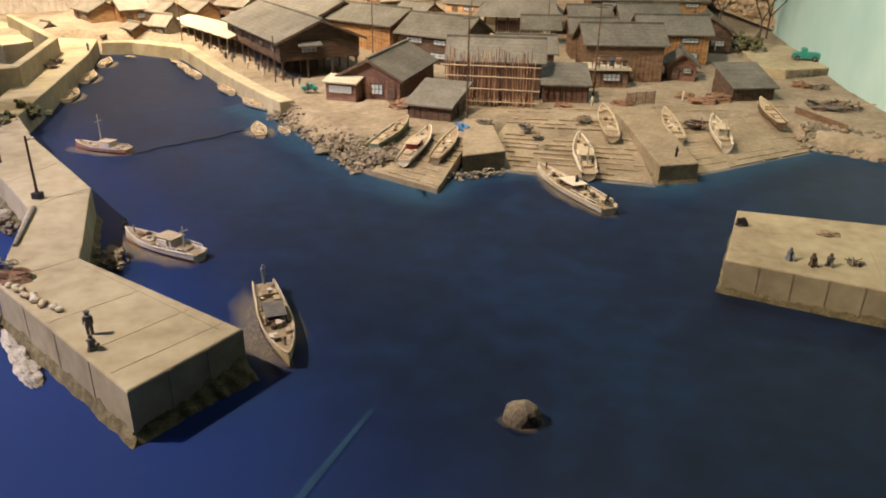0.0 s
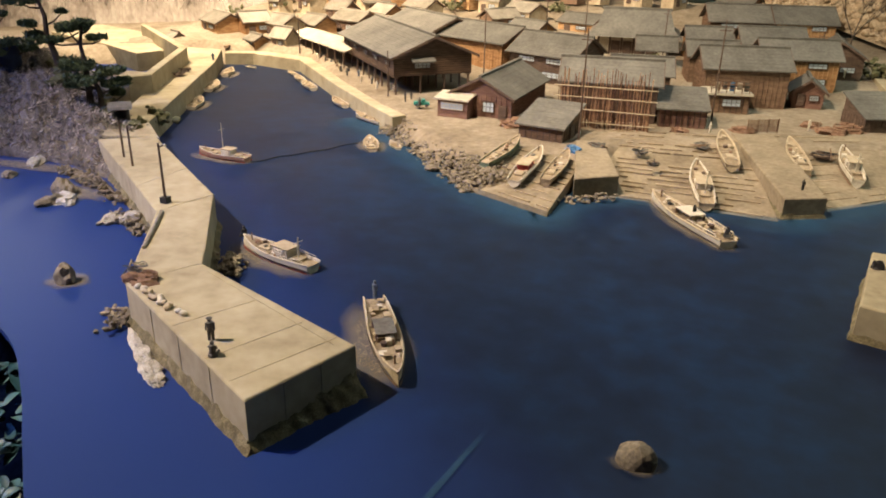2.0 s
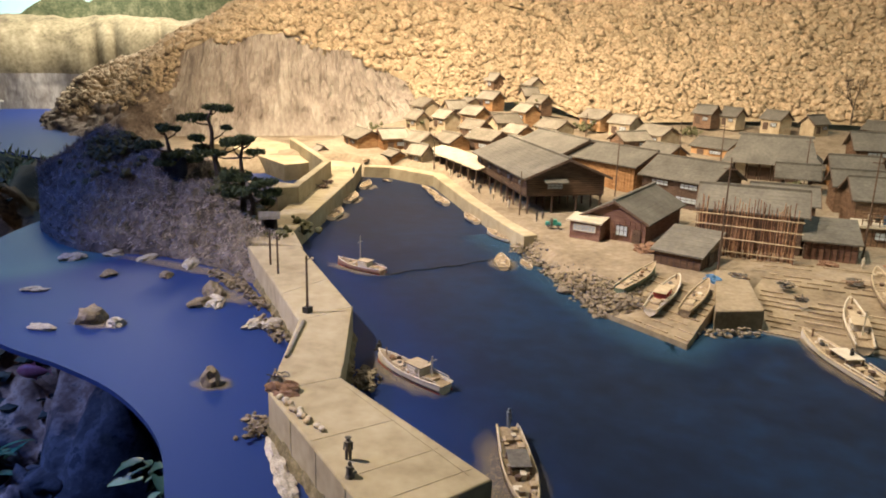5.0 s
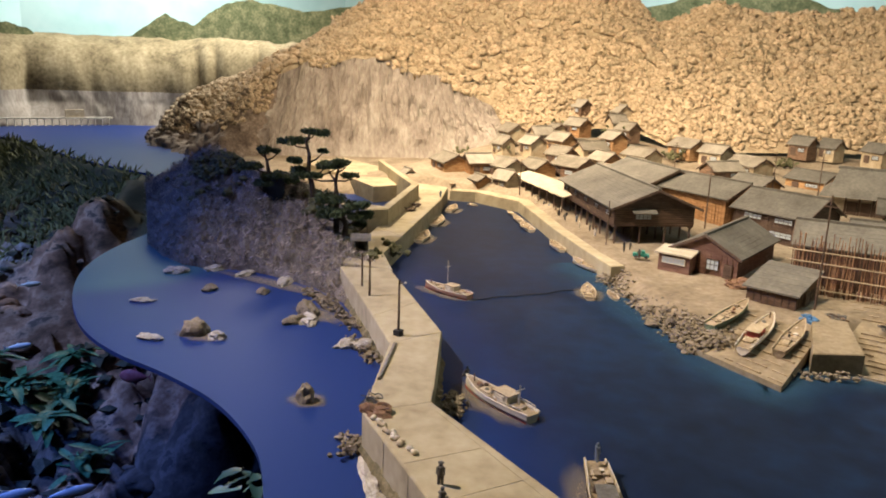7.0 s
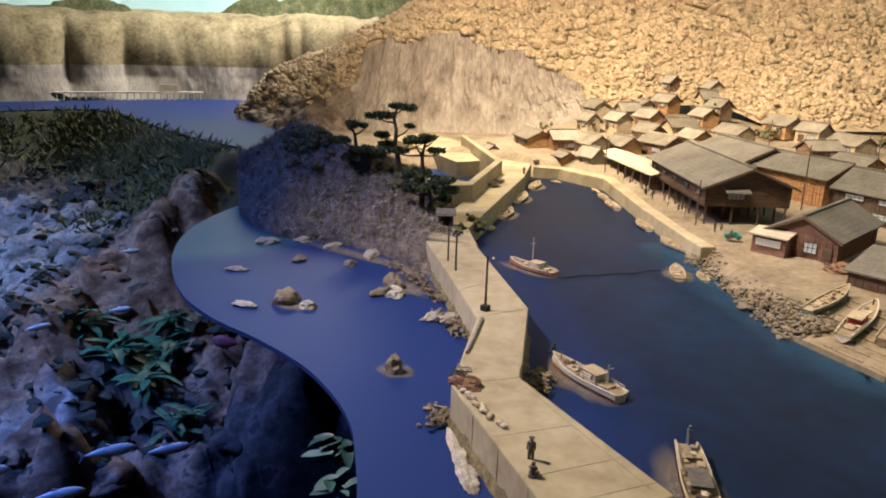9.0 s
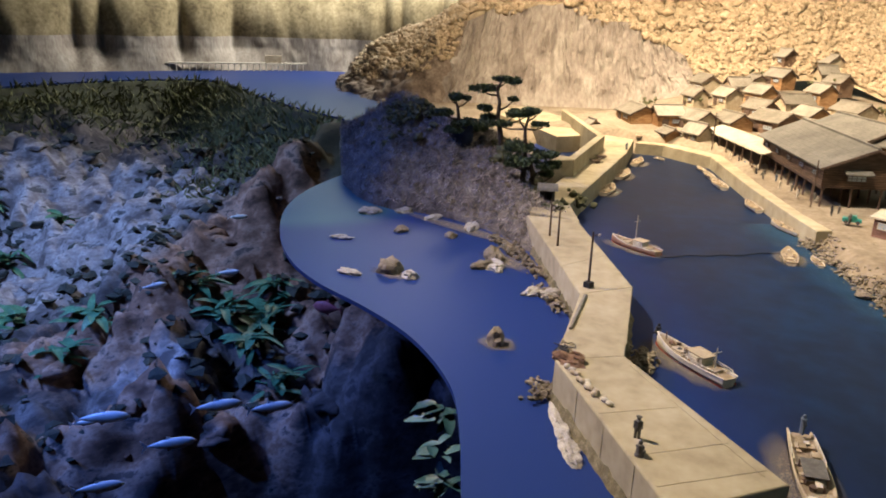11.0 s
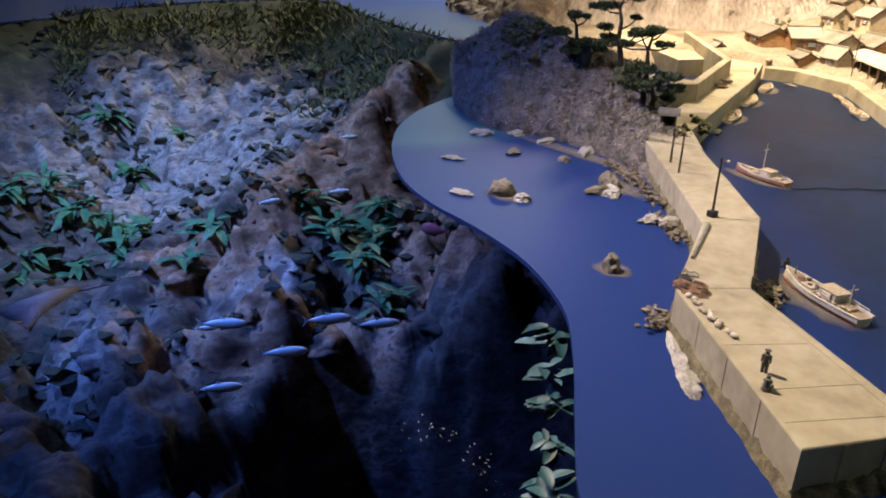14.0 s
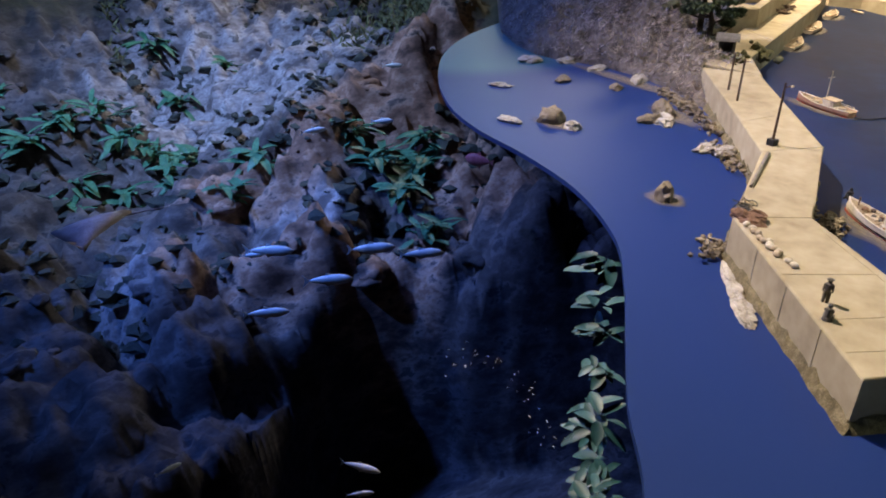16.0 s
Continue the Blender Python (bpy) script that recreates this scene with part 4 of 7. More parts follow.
def slope_slab(bm, x0, x1, ya, za, yb, zb, t=0.005, rows=7):
    top = [(y, z + t) for y, z in courses(ya, za, yb, zb, rows)]
    extrude_x(bm, top + [(yb, zb), (ya, za)], x0, x1)


def gable_roof(t, L, W, h, rise, over, roof, rows=7):
    k = rise / (W / 2)
    ye, ze, zr = W / 2 + over, h - over * k + 0.002, h + rise + 0.002
    left = [(y, z + 0.005) for y, z in courses(0, zr, -ye, ze, rows)]
    right = [(y, z + 0.005) for y, z in courses(0, zr, ye, ze, rows)][1:]
    bm = bmesh.new()
    extrude_x(bm, left[::-1] + right + [(ye, ze), (0, zr), (-ye, ze)], -L / 2 - over, L / 2 + over)
    r = part("roof", bm, roof, t)
    part("ridge_cap", boxed((-L / 2 - over - 0.002, -0.006, zr + 0.002, L / 2 + over + 0.002, 0.006, zr + 0.011)), roof, r)
    for sx in (-1, 1):
        bm = bmesh.new()
        x = sx * (L / 2 + over)
        extrude_x(bm, [(-ye, ze - 0.005), (0, zr - 0.005), (ye, ze - 0.005), (ye, ze + 0.004), (0, zr + 0.004), (-ye, ze + 0.004)], min(x, x + sx * 0.003), max(x, x + sx * 0.003))
        part("bargeboard", bm, "wood_dark", r)
    return r


def window(parent, x, y, z, w, h, face=(0, -1), bars=3, frame_mat="wood_dark"):
    """A lattice window set on a wall; face is the way that it looks."""
    rz = math.degrees(math.atan2(face[1], face[0])) + 90
    m = pose(x, y, z, 0, 0, rz)

    def bx(*b):
        bm = bmesh.new()
        box(bm, *b, m)
        return bm

    f = bmesh.new()
    e = 0.0025
    loops = [[f.verts.new(m @ Vector((sx * (w / 2 - d), y_, sz * (h / 2 - d)))) for sx, sz in ((-1, -1), (1, -1), (1, 1), (-1, 1))] for d, y_ in ((0, 0), (0, -0.004), (e, -0.004), (e, 0))]
    for a, b in zip(loops, loops[1:] + loops[:1]):
        for k in range(4):
            f.faces.new((a[k], a[(k + 1) % 4], b[(k + 1) % 4], b[k]))
    bmesh.ops.recalc_face_normals(f, faces=f.faces[:])
    wn = part("window", f, frame_mat, parent)
    for k in range(1, bars + 1):
        q = -w / 2 + w * k / (bars + 1)
        part("muntin", bx(q - 0.0008, -0.0035, -h / 2 + e, q + 0.0008, -0.001, h / 2 - e), frame_mat, wn)
    part("muntin", bx(-w / 2 + e, -0.0034, -0.0008, w / 2 - e, -0.0012, 0.0008), frame_mat, wn)
    part("pane", bx(-w / 2 + e, -0.0018, -h / 2 + e, w / 2 - e, -0.0008, h / 2 - e), "glass", wn)
    return wn


def door(parent, x, y, z, w, h, face=(0, -1), material="wood_dark"):
    rz = math.degrees(math.atan2(face[1], face[0])) + 90
    m = pose(x, y, z, 0, 0, rz)
    bm = bmesh.new()
    box(bm, -w / 2, -0.003, 0, w / 2, 0, h, m)
    for k in (0.33, 0.66):
        box(bm, -w / 2, -0.0045, h * k - 0.0012, w / 2, -0.003, h * k + 0.0012, m)
    return part("door", bm, material, parent)


def battens(parent, L, W, h, material, step=0.018, rails=True):
    """Upright boards and sill rails on all four walls."""
    bm = bmesh.new()
    for k in range(int(L / step) + 1):
        x = -L / 2 + k * L / int(L / step)
        for s in (-1, 1):
            y = s * W / 2
            box(bm, x - 0.0014, min(y, y + s * 0.0022), 0.002, x + 0.0014, max(y, y + s * 0.0022), h - 0.002)
    for k in range(int(W / step) + 1):
        y = -W / 2 + k * W / int(W / step)
        for s in (-1, 1):
            x = s * L / 2
            box(bm, min(x, x + s * 0.0022), y - 0.0014, 0.002, max(x, x + s * 0.0022), y + 0.0014, h - 0.002)
    part("batten", bm, material, parent)["kind"] = "stuff"


def house(x, y, yaw, L, W, h, rise, z0, wall="wood", label="weathered wooden house with a grey roof", over=0.018, name="house", roof="roof", front="front", batten="wood_dark", trim=True):
    """front: the wall with the door, 'front' (-y) or a gable 'left' (-x) or 'right' (+x)."""
    t = thing(name, pose(x, y, z0, 0, 0, yaw), label, "house", "village houses")
    bm = bmesh.new()
    gable(bm, L, W, h, rise, -0.03)
    part("wall", bm, wall, t)
    gable_roof(t, L, W, h, rise, over, roof)
    if batten:
        battens(t, L, W, h, wall)
    if trim:
        face = {"front": (0, -1), "left": (-1, 0), "right": (1, 0)}[front]
        span = L if front == "front" else W
        off = W / 2 if front == "front" else L / 2
        dh = min(0.045, h * 0.75)
        side = (face[1] * -1, face[0])

        def at(s):
            return face[0] * (off + 0.003) + side[0] * s * span, face[1] * (off + 0.003) + side[1] * s * span

        dx, dy = at(-0.22)
        door(t, dx, dy, 0.0, min(0.04, span * 0.25), dh, face)
        wx, wy = at(0.2)
        window(t, wx, wy, min(0.035, h * 0.55), span * 0.32, min(0.026, h * 0.4), face)
        if h > 0.1:
            for s in (-0.22, 0.22):
                wx, wy = at(s)
                window(t, wx, wy, h * 0.78, span * 0.26, 0.024, face)
    return t


def stilt_house():
    L, W, up, h, rise = 0.74, 0.34, 0.075, 0.155, 0.07
    t = thing("stilt_house", pose(-1.326, 3.26, 0.05, 0, 0, -48), "large dark wooden boathouse on stilts with a grey roof", "house", "village houses")
    bm = bmesh.new()
    gable(bm, L, W, h, rise, up)
    part("wall", bm, "wood_dark", t)
    bm = bmesh.new()
    for k in range(1, 9):
        z = up + (h - up) * k / 9
        for s in (-1, 1):
            box(bm, -L / 2, s * W / 2 - 0.002, z - 0.0012, L / 2, s * W / 2 + 0.002, z + 0.0012)
            box(bm, s * L / 2 - 0.002, -W / 2, z - 0.0012, s * L / 2 + 0.002, W / 2, z + 0.0012)
    part("clapboard", bm, "wood", t)
    gable_roof(t, L, W, h, rise, 0.024, "roof", 9)
    for i in range(9):
        for j in range(4):
            x, y = -L / 2 + 0.01 + i * (L - 0.02) / 8, -W / 2 + 0.01 + j * (W - 0.02) / 3
            b = bmesh.new()
            tube(b, (x, y, -0.02), (x, y, up), 0.0045, 0.004, 6)
            part("stilt", b, "wood_dark", t)
    for s in (-1, 1):
        part("beam", boxed((-L / 2, s * (W / 2 - 0.01) - 0.005, up - 0.008, L / 2, s * (W / 2 - 0.01) + 0.005, up - 0.0005)), "wood_dark", t)
    window(t, L / 2 + 0.003, -0.05, 0.115, 0.07, 0.024, (1, 0))
    awn = bmesh.new()
    slope_slab(awn, -0.05, 0.05, 0, 0, -0.03, -0.012, rows=2)
    a = part("awning", awn, "roof", t)
    a.matrix_local = pose(L / 2 + 0.002, -0.05, 0.142, 0, 0, 90)
    for k in range(5):
        window(t, -0.3 + k * 0.15, -W / 2 - 0.003, 0.12, 0.05, 0.022)
    b = bmesh.new()
    tube(b, (0, 0, 0), (0, 0, 0.2), 0.003, 0.002, 6)
    p = part("pole", b, "wood_dark", t)
    p.matrix_local = pose(L / 2 + 0.012, -W / 2 - 0.03, -0.02)


stilt_house()


def pink_house():
    t = house(-0.76, 2.87, 86, 0.42, 0.23, 0.08, 0.06, 0.05, "wood_red", "reddish plank house with a gable front and a grey roof", batten="wood_red", front="left", trim=False)
    window(t, -0.213, -0.03, 0.04, 0.045, 0.04, (-1, 0), 2)
    door(t, -0.213, -0.085, 0.0, 0.03, 0.05, (-1, 0))
    p = part("porch", boxed((-0.27, 0.03, -0.02, -0.21, 0.145, 0.062)), "wood_red", t, "red plank porch with a lattice window")
    window(p, -0.272, 0.088, 0.042, 0.085, 0.024, (-1, 0), 5, "white")
    bm = bmesh.new()
    slope_slab(bm, 0.02, 0.155, 0.20, 0.078, 0.285, 0.064, rows=3)
    for v in bm.verts:
        v.co = Vector((-v.co.y, v.co.x, v.co.z))
    part("porch_roof", bm, "tin", p)


pink_house()
house(-1.07, 3.745, -26, 0.42, 0.27, 0.13, 0.06, 0.06, "wood_orange", "tall house with orange boards and a grey roof", front="right")
house(-0.68, 3.526, -21, 0.33, 0.26, 0.12, 0.07, 0.055, "wood_dark", "dark timber house with blue-white shutters and a broad grey roof")
house(-1.45, 3.95, -40, 0.5, 0.28, 0.13, 0.06, 0.07, "wood", "brown wooden house with a long grey roof", front="right")
house(-0.35, 2.89, 7, 0.33, 0.2, 0.14, 0.06, 0.05, "wood_dark", "dark barn behind the bamboo drying rack", trim=False)
house(0.105, 3.36, 12, 0.31, 0.24, 0.15, 0.06, 0.05, "wood", "tall two-storey wooden house with a balcony", trim=False)
house(0.367, 3.40, 90, 0.15, 0.11, 0.06, 0.04, 0.06, "wood_red", "small red-brown hut with a white lattice window", front="left")
house(0.53, 4.03, 90, 0.25, 0.2, 0.09, 0.06, 0.09, "wood_dark", "dark gabled house on the terrace", front="left")
house(0.1, 4.75, 12, 0.35, 0.25, 0.12, 0.07, 0.12, "wood", "brown house under a wide grey roof")
house(0.42, 4.8, 12, 0.3, 0.24, 0.12, 0.07, 0.12, "wood_orange", "orange-walled house under a grey roof")
house(-0.05, 4.2, 12, 0.2, 0.18, 0.1, 0.05, 0.09, "wood_orange", "orange-walled house between taller roofs")
house(0.24, 4.15, 12, 0.28, 0.22, 0.11, 0.06, 0.09, "wood", "brown wooden house with a plain grey roof")
house(-0.02, 3.75, 12, 0.2, 0.16, 0.12, 0.05, 0.06, "wood", "narrow brown house squeezed between neighbours")
house(0.33, 3.72, 12, 0.3, 0.2, 0.13, 0.06, 0.07, "wood_orange", "orange-boarded house behind the tall house")
house(-0.28, 3.3, 9, 0.22, 0.18, 0.1, 0.05, 0.055, "wood", "brown house behind the barn")


def mono_shed(x, y, yaw, L, W, hf, hb, z0, wall, label):
    """A shed with one slope falling to its front."""
    t = thing("shed", pose(x, y, z0, 0, 0, yaw), label, "shed", "village sheds")
    bm = bmesh.new()
    pr = [(-W / 2, -0.02), (W / 2, -0.02), (W / 2, hb), (-W / 2, hf)]
    a = [[bm.verts.new((sx * L / 2, p[0], p[1])) for p in pr] for sx in (-1, 1)]
    bm.faces.new(a[0][::-1])
    bm.faces.new(a[1])
    for i in range(4):
        j = (i + 1) % 4
        bm.faces.new((a[0][i], a[0][j], a[1][j], a[1][i]))
    bmesh.ops.recalc_face_normals(bm, faces=bm.faces[:])
    part("wall", bm, wall, t)
    bm = bmesh.new()
    k = (hb - hf) / W
    slope_slab(bm, -L / 2 - 0.012, L / 2 + 0.012, W / 2 + 0.015, hb + 0.015 * k + 0.002, -W / 2 - 0.018, hf - 0.018 * k + 0.002, rows=6)
    part("roof", bm, "roof", t)
    battens(t, L, W, hf, "wood_dark", 0.02)
    door(t, L * 0.5 + 0.003, 0.0, 0.0, 0.04, hf * 0.9, (1, 0))
    return t


mono_shed(-0.487, 2.51, -10, 0.15, 0.16, 0.047, 0.088, 0.05, "wood", "brown plank shed with a grey sloping roof")
mono_shed(0.575, 3.09, 20, 0.16, 0.16, 0.05, 0.1, 0.05, "wood_dark", "dark plank shed with a grey sloping roof")
mono_shed(-0.09, 2.87, 9, 0.16, 0.15, 0.065, 0.105, 0.05, "wood_red", "red-brown shed with a grey sloping roof")


def balcony_annex():
    t = thing("annex", pose(0.06, 3.16, 0.05, 0, 0, 12), "low plank annex with a lattice window and a drying balcony", "annex")
    part("wall", boxed((-0.075, -0.06, -0.02, 0.075, 0.06, 0.07)), "wood", t)
    battens(t, 0.15, 0.12, 0.07, "wood_dark", 0.02)
    part("roof", boxed((-0.085, -0.075, 0.07, 0.085, 0.06, 0.078)), "tin", t)
    window(t, 0.01, -0.063, 0.042, 0.07, 0.03)
    for i in range(6):
        x = -0.07 + i * 0.028
        part("baluster", boxed((x - 0.0015, -0.066, 0.078, x + 0.0015, -0.063, 0.125)), "wood", t)
    for z in (0.095, 0.11, 0.122):
        part("rail", boxed((-0.075, -0.07, z, 0.075, -0.066, z + 0.003)), "wood", t)
    for i in range(5):
        x = -0.055 + i * 0.026
        part("washing", boxed((x, -0.06, 0.085 + 0.005 * (i % 2), x + 0.018, -0.058, 0.118)), ("white", "grey", "blue", "white", "grey")[i], t)


balcony_annex()


def temple():
    t = thing("temple", pose(-0.42, 4.3, 0.085, 0, 0, 5), "temple hall with a large hipped grey roof and white walls", "temple")
    part("wall", boxed((-0.18, -0.13, -0.03, 0.18, 0.13, 0.1)), "white", t)
    for i in range(7):
        x = -0.18 + i * 0.06
        part("post", boxed((x - 0.005, -0.137, -0.02, x + 0.005, -0.13, 0.1)), "wood_dark", t)
    for i in (1, 2, 3, 4):
        door(t, -0.15 + i * 0.06, -0.133, 0.0, 0.045, 0.07)
    bm = bmesh.new()
    rings = [[(-0.24, -0.2, 0.095), (0.24, -0.2, 0.095), (0.24, 0.2, 0.095), (-0.24, 0.2, 0.095)], [(-0.2, -0.13, 0.13), (0.2, -0.13, 0.13), (0.2, 0.13, 0.13), (-0.2, 0.13, 0.13)], [(-0.17, -0.02, 0.215), (0.17, -0.02, 0.215), (0.17, 0.02, 0.215), (-0.17, 0.02, 0.215)]]
    rows = [[bm.verts.new(p) for p in r] for r in rings]
    for a, b in zip(rows, rows[1:]):
        for i in range(4):
            j = (i + 1) % 4
            bm.faces.new((a[i], a[j], b[j], b[i]))
    bm.faces.new(rows[-1])
    bm.faces.new(rows[0][::-1])
    r = part("roof", bm, "roof", t)
    part("ridge_cap", boxed((-0.18, -0.012, 0.215, 0.18, 0.012, 0.228)), "roof", r)
    g = thing("gate", pose(-0.28, 3.98, 0.07, 0, 0, 8), "small roofed wooden temple gate", "gate")
    for sx in (-1, 1):
        for sy in (-1, 1):
            part("post", boxed((sx * 0.06 - 0.005, sy * 0.035 - 0.005, -0.02, sx * 0.06 + 0.005, sy * 0.035 + 0.005, 0.09)), "wood_dark", g)
    gable_roof(g, 0.16, 0.12, 0.09, 0.045, 0.02, "roof", 5)


temple()


def canopy():
    t = thing("market_canopy", pose(-1.86, 3.56, 0.055, 0, 0, -40), "open fish market shelter with a pale tin roof on posts", "shelter")
    L, W = 0.72, 0.2
    for s in (-1, 1):
        bm = bmesh.new()
        slope_slab(bm, -L / 2, L / 2, 0.03 + 0.0005 * s, 0.105, 0.03 + s * W / 2, 0.08, rows=4)
        part("roof_slope", bm, "tin", t)
    for i in range(8):
        for y in (-W / 2 + 0.035, W / 2 + 0.02):
            x = -L / 2 + 0.02 + i * (L - 0.04) / 7
            b = bmesh.new()
            tube(b, (x, y, -0.02), (x, y, 0.086), 0.0035, n=6)
            part("post", b, "wood_dark", t)
    part("counter", boxed((-0.3, 0.03, -0.01, 0.3, 0.06, 0.02)), "wood", t)


canopy()
FAR = [(-2.6, 4.35, 0.19, 0.15, 0.11, "cream"), (-2.2, 4.4, 0.16, 0.18, 0.13, "wood"), (-1.9, 4.4, 0.14, 0.2, 0.14, "wood_orange"), (-2.15, 5.15, 0.33, 0.13, 0.1, "cream"), (-1.7, 4.4, 0.13, 0.17, 0.13, "cream"), (-1.0, 4.35, 0.1, 0.24, 0.17, "wood_orange"), (-1.75, 4.15, 0.1, 0.2, 0.15, "wood_orange"), (-2.667, 3.83, 0.119, 0.26, 0.19, "wood_orange"), (-2.479, 3.846, 0.114, 0.17, 0.14, "wood_orange"), (-2.31, 3.895, 0.111, 0.2, 0.16, "cream"), (-2.171, 4.026, 0.114, 0.2, 0.16, "wood_orange"), (-1.99, 4.15, 0.117, 0.24, 0.18, "wood"), (-2.701, 4.624, 0.25, 0.2, 0.14, "wood_orange"), (-2.51, 4.7, 0.25, 0.15, 0.12, "cream"), (-2.32, 4.637, 0.21, 0.18, 0.13, "wood_orange"), (-2.439, 4.45, 0.2, 0.16, 0.13, "wood_orange"), (-2.358, 4.957, 0.31, 0.17, 0.13, "wood_orange"), (-2.035, 4.841, 0.232, 0.17, 0.13, "wood_orange"), (-2.105, 4.64, 0.18, 0.2, 0.14, "wood_orange"), (-2.49, 4.894, 0.3, 0.11, 0.1, "cream"), (-1.773, 4.687, 0.157, 0.24, 0.16, "cream"), (-2.501, 5.274, 0.415, 0.15, 0.12, "wood"), (-2.229, 5.374, 0.4, 0.18, 0.12, "cream"), (-2.228, 5.71, 0.5, 0.18, 0.13, "wood"), (-2.03, 5.065, 0.29, 0.15, 0.12, "wood"), (-1.584, 4.987, 0.226, 0.22, 0.16, "wood_orange"), (-1.385, 4.939, 0.194, 0.18, 0.14, "cream"), (-1.155, 4.867, 0.154, 0.26, 0.17, "wood_orange"), (-1.278, 4.7, 0.133, 0.24, 0.15, "wood"), (-0.948, 5.324, 0.28, 0.2, 0.15, "wood"), (-0.788, 5.356, 0.28, 0.18, 0.15, "wood_orange"), (-0.772, 4.76, 0.125, 0.26, 0.22, "wood_orange"), (-0.52, 5.33, 0.27, 0.22, 0.16, "cream"), (-0.3, 5.4, 0.26, 0.2, 0.15, "wood_orange"), (0.1, 5.3, 0.24, 0.25, 0.16, "wood"), (-2.323, 3.63, 0.08, 0.12, 0.09, "wood_orange"), (-2.17, 3.66, 0.075, 0.14, 0.1, "wood_orange"), (-2.78, 3.55, 0.075, 0.09, 0.07, "cream")]
for n, (fx, fy, fz, fl, fw, fm) in enumerate(FAR):
    tone = {"wood_orange": "sunlit orange plank", "cream": "pale plastered", "wood": "brown plank", "wood_dark": "dark plank"}[fm]
    small = fl < 0.13
    if fm == "wood_orange" and n % 3 == 0:
        fm, tone = "cream", "pale plastered"
    if fy > 5.3 and fx > -1.0:
        fl, fw, fz = fl * 0.75, fw * 0.75, fz - 0.02
    house(fx, fy, (-28, -20, -34, 55, -24)[n % 5] if not small else -30, fl * 0.88, fw * 0.9, 0.035 if small else (0.062, 0.054, 0.07)[n % 3], 0.022 if small else 0.042, fz - 0.005, fm, tone + (" hut" if small else " house") + " with a grey roof on the slope", 0.012, "hut" if small else "house", batten=None, roof="roof_lit" if fx < -1.0 else "roof")


# ---- rocks, shore and slips ----
def rock_mesh(seed, sub=3, rough=0.35):
    bm = bmesh.new()
    bmesh.ops.create_icosphere(bm, subdivisions=sub, radius=1)
    for v in bm.verts:
        n = noise.fractal(v.co * 1.4 + Vector((seed * 7.3, 0, 0)), 0.8, 2, 4)
        v.co *= 1 + rough * n
        v.co.z *= 0.75
    return bm


def rock(x, y, z, sx, sy, sz, yaw, seed, material="rock", label="weathered brown sea rock", name="rock", group="", rough=0.3):
    ob = part(name, rock_mesh(seed, 4 if material == "foam" else 3, 0.4 if material == "foam" else rough), material, None)
    ob.matrix_world = pose(x, y, z, 0, 0, yaw) @ Matrix.Diagonal((sx, sy, sz, 1))
    return tagged(ob, label, "rock", group)


def patch(name, outline, material, label, category, z=0.0025, kind=""):
    """A thin painted film on the water: full at its middle, fading to its outline."""
    bm = bmesh.new()
    lay = bm.verts.layers.float.new("fade")
    c = Vector((sum(p[0] for p in outline), sum(p[1] for p in outline))) / len(outline)
    rings = []
    for f, a in ((1.0, 0.0), (0.75, 0.45), (0.45, 0.95)):
        ring = []
        for p in outline:
            q = c.lerp(Vector(p), f)
            v = bm.verts.new((q.x, q.y, z))
            v[lay] = a
            ring.append(v)
        rings.append(ring)
    mid = bm.verts.new((c.x, c.y, z))
    mid[lay] = 1.0
    n = len(outline)
    for r0, r1 in zip(rings, rings[1:]):
        for i in range(n):
            j = (i + 1) % n
            bm.faces.new((r0[i], r0[j], r1[j], r1[i]))
    for i in range(n):
        bm.faces.new((rings[-1][i], rings[-1][(i + 1) % n], mid))
    return tagged(part(name, bm, material), label, category, kind=kind or "structure")


def oval(x, y, rx, ry, yaw, n=28, wob=0.15, seed=1):
    rng = random.Random(seed)
    a0 = radians(yaw)
    out = []
    for i in range(n):
        t = 2 * math.pi * i / n
        r = 1 + rng.uniform(-wob, wob)
        px, py = rx * r * math.cos(t), ry * r * math.sin(t)
        out.append((x + px * math.cos(a0) - py * math.sin(a0), y + px * math.sin(a0) + py * math.cos(a0)))
    return out


def band(name, line, w0, w1, material, label, category, z=0.002):
    """A film along a shore line: full at the line, gone at its outer side."""
    bm = bmesh.new()
    lay = bm.verts.layers.float.new("fade")
    pts = curve_through(line, 8)
    rows = [[], [], []]
    for i, p in enumerate(pts):
        a, b = Vector(pts[max(0, i - 1)]), Vector(pts[min(len(pts) - 1, i + 1)])
        d = (b - a).normalized()
        n = Vector((d.y, -d.x))
        for r, (o, f) in zip(rows, ((w0, 1.0), (w0 + (w1 - w0) * 0.4, 0.7), (w1, 0.0))):
            q = Vector(p) + n * o
            v = bm.verts.new((q.x, q.y, z))
            v[lay] = f
            r.append(v)
    for r0, r1 in zip(rows, rows[1:]):
        for i in range(len(pts) - 1):
            bm.faces.new((r0[i], r1[i], r1[i + 1], r0[i + 1]))
    return tagged(part(name, bm, material), label, category, kind="structure")


band("shallows", [(-1.3, 2.62), (-1.05, 2.4), (-0.85, 2.2), (-0.62, 2.0), (-0.47, 1.86), (-0.35, 1.83), (-0.28, 2.03), (-0.1, 2.1), (0.15, 2.07), (0.27, 2.05), (0.36, 2.17), (0.55, 2.36), (0.72, 2.5), (0.9, 2.46), (1.1, 2.4)], -0.08, 0.16, "shallows", "pale blue shallows along the village shore", "water")


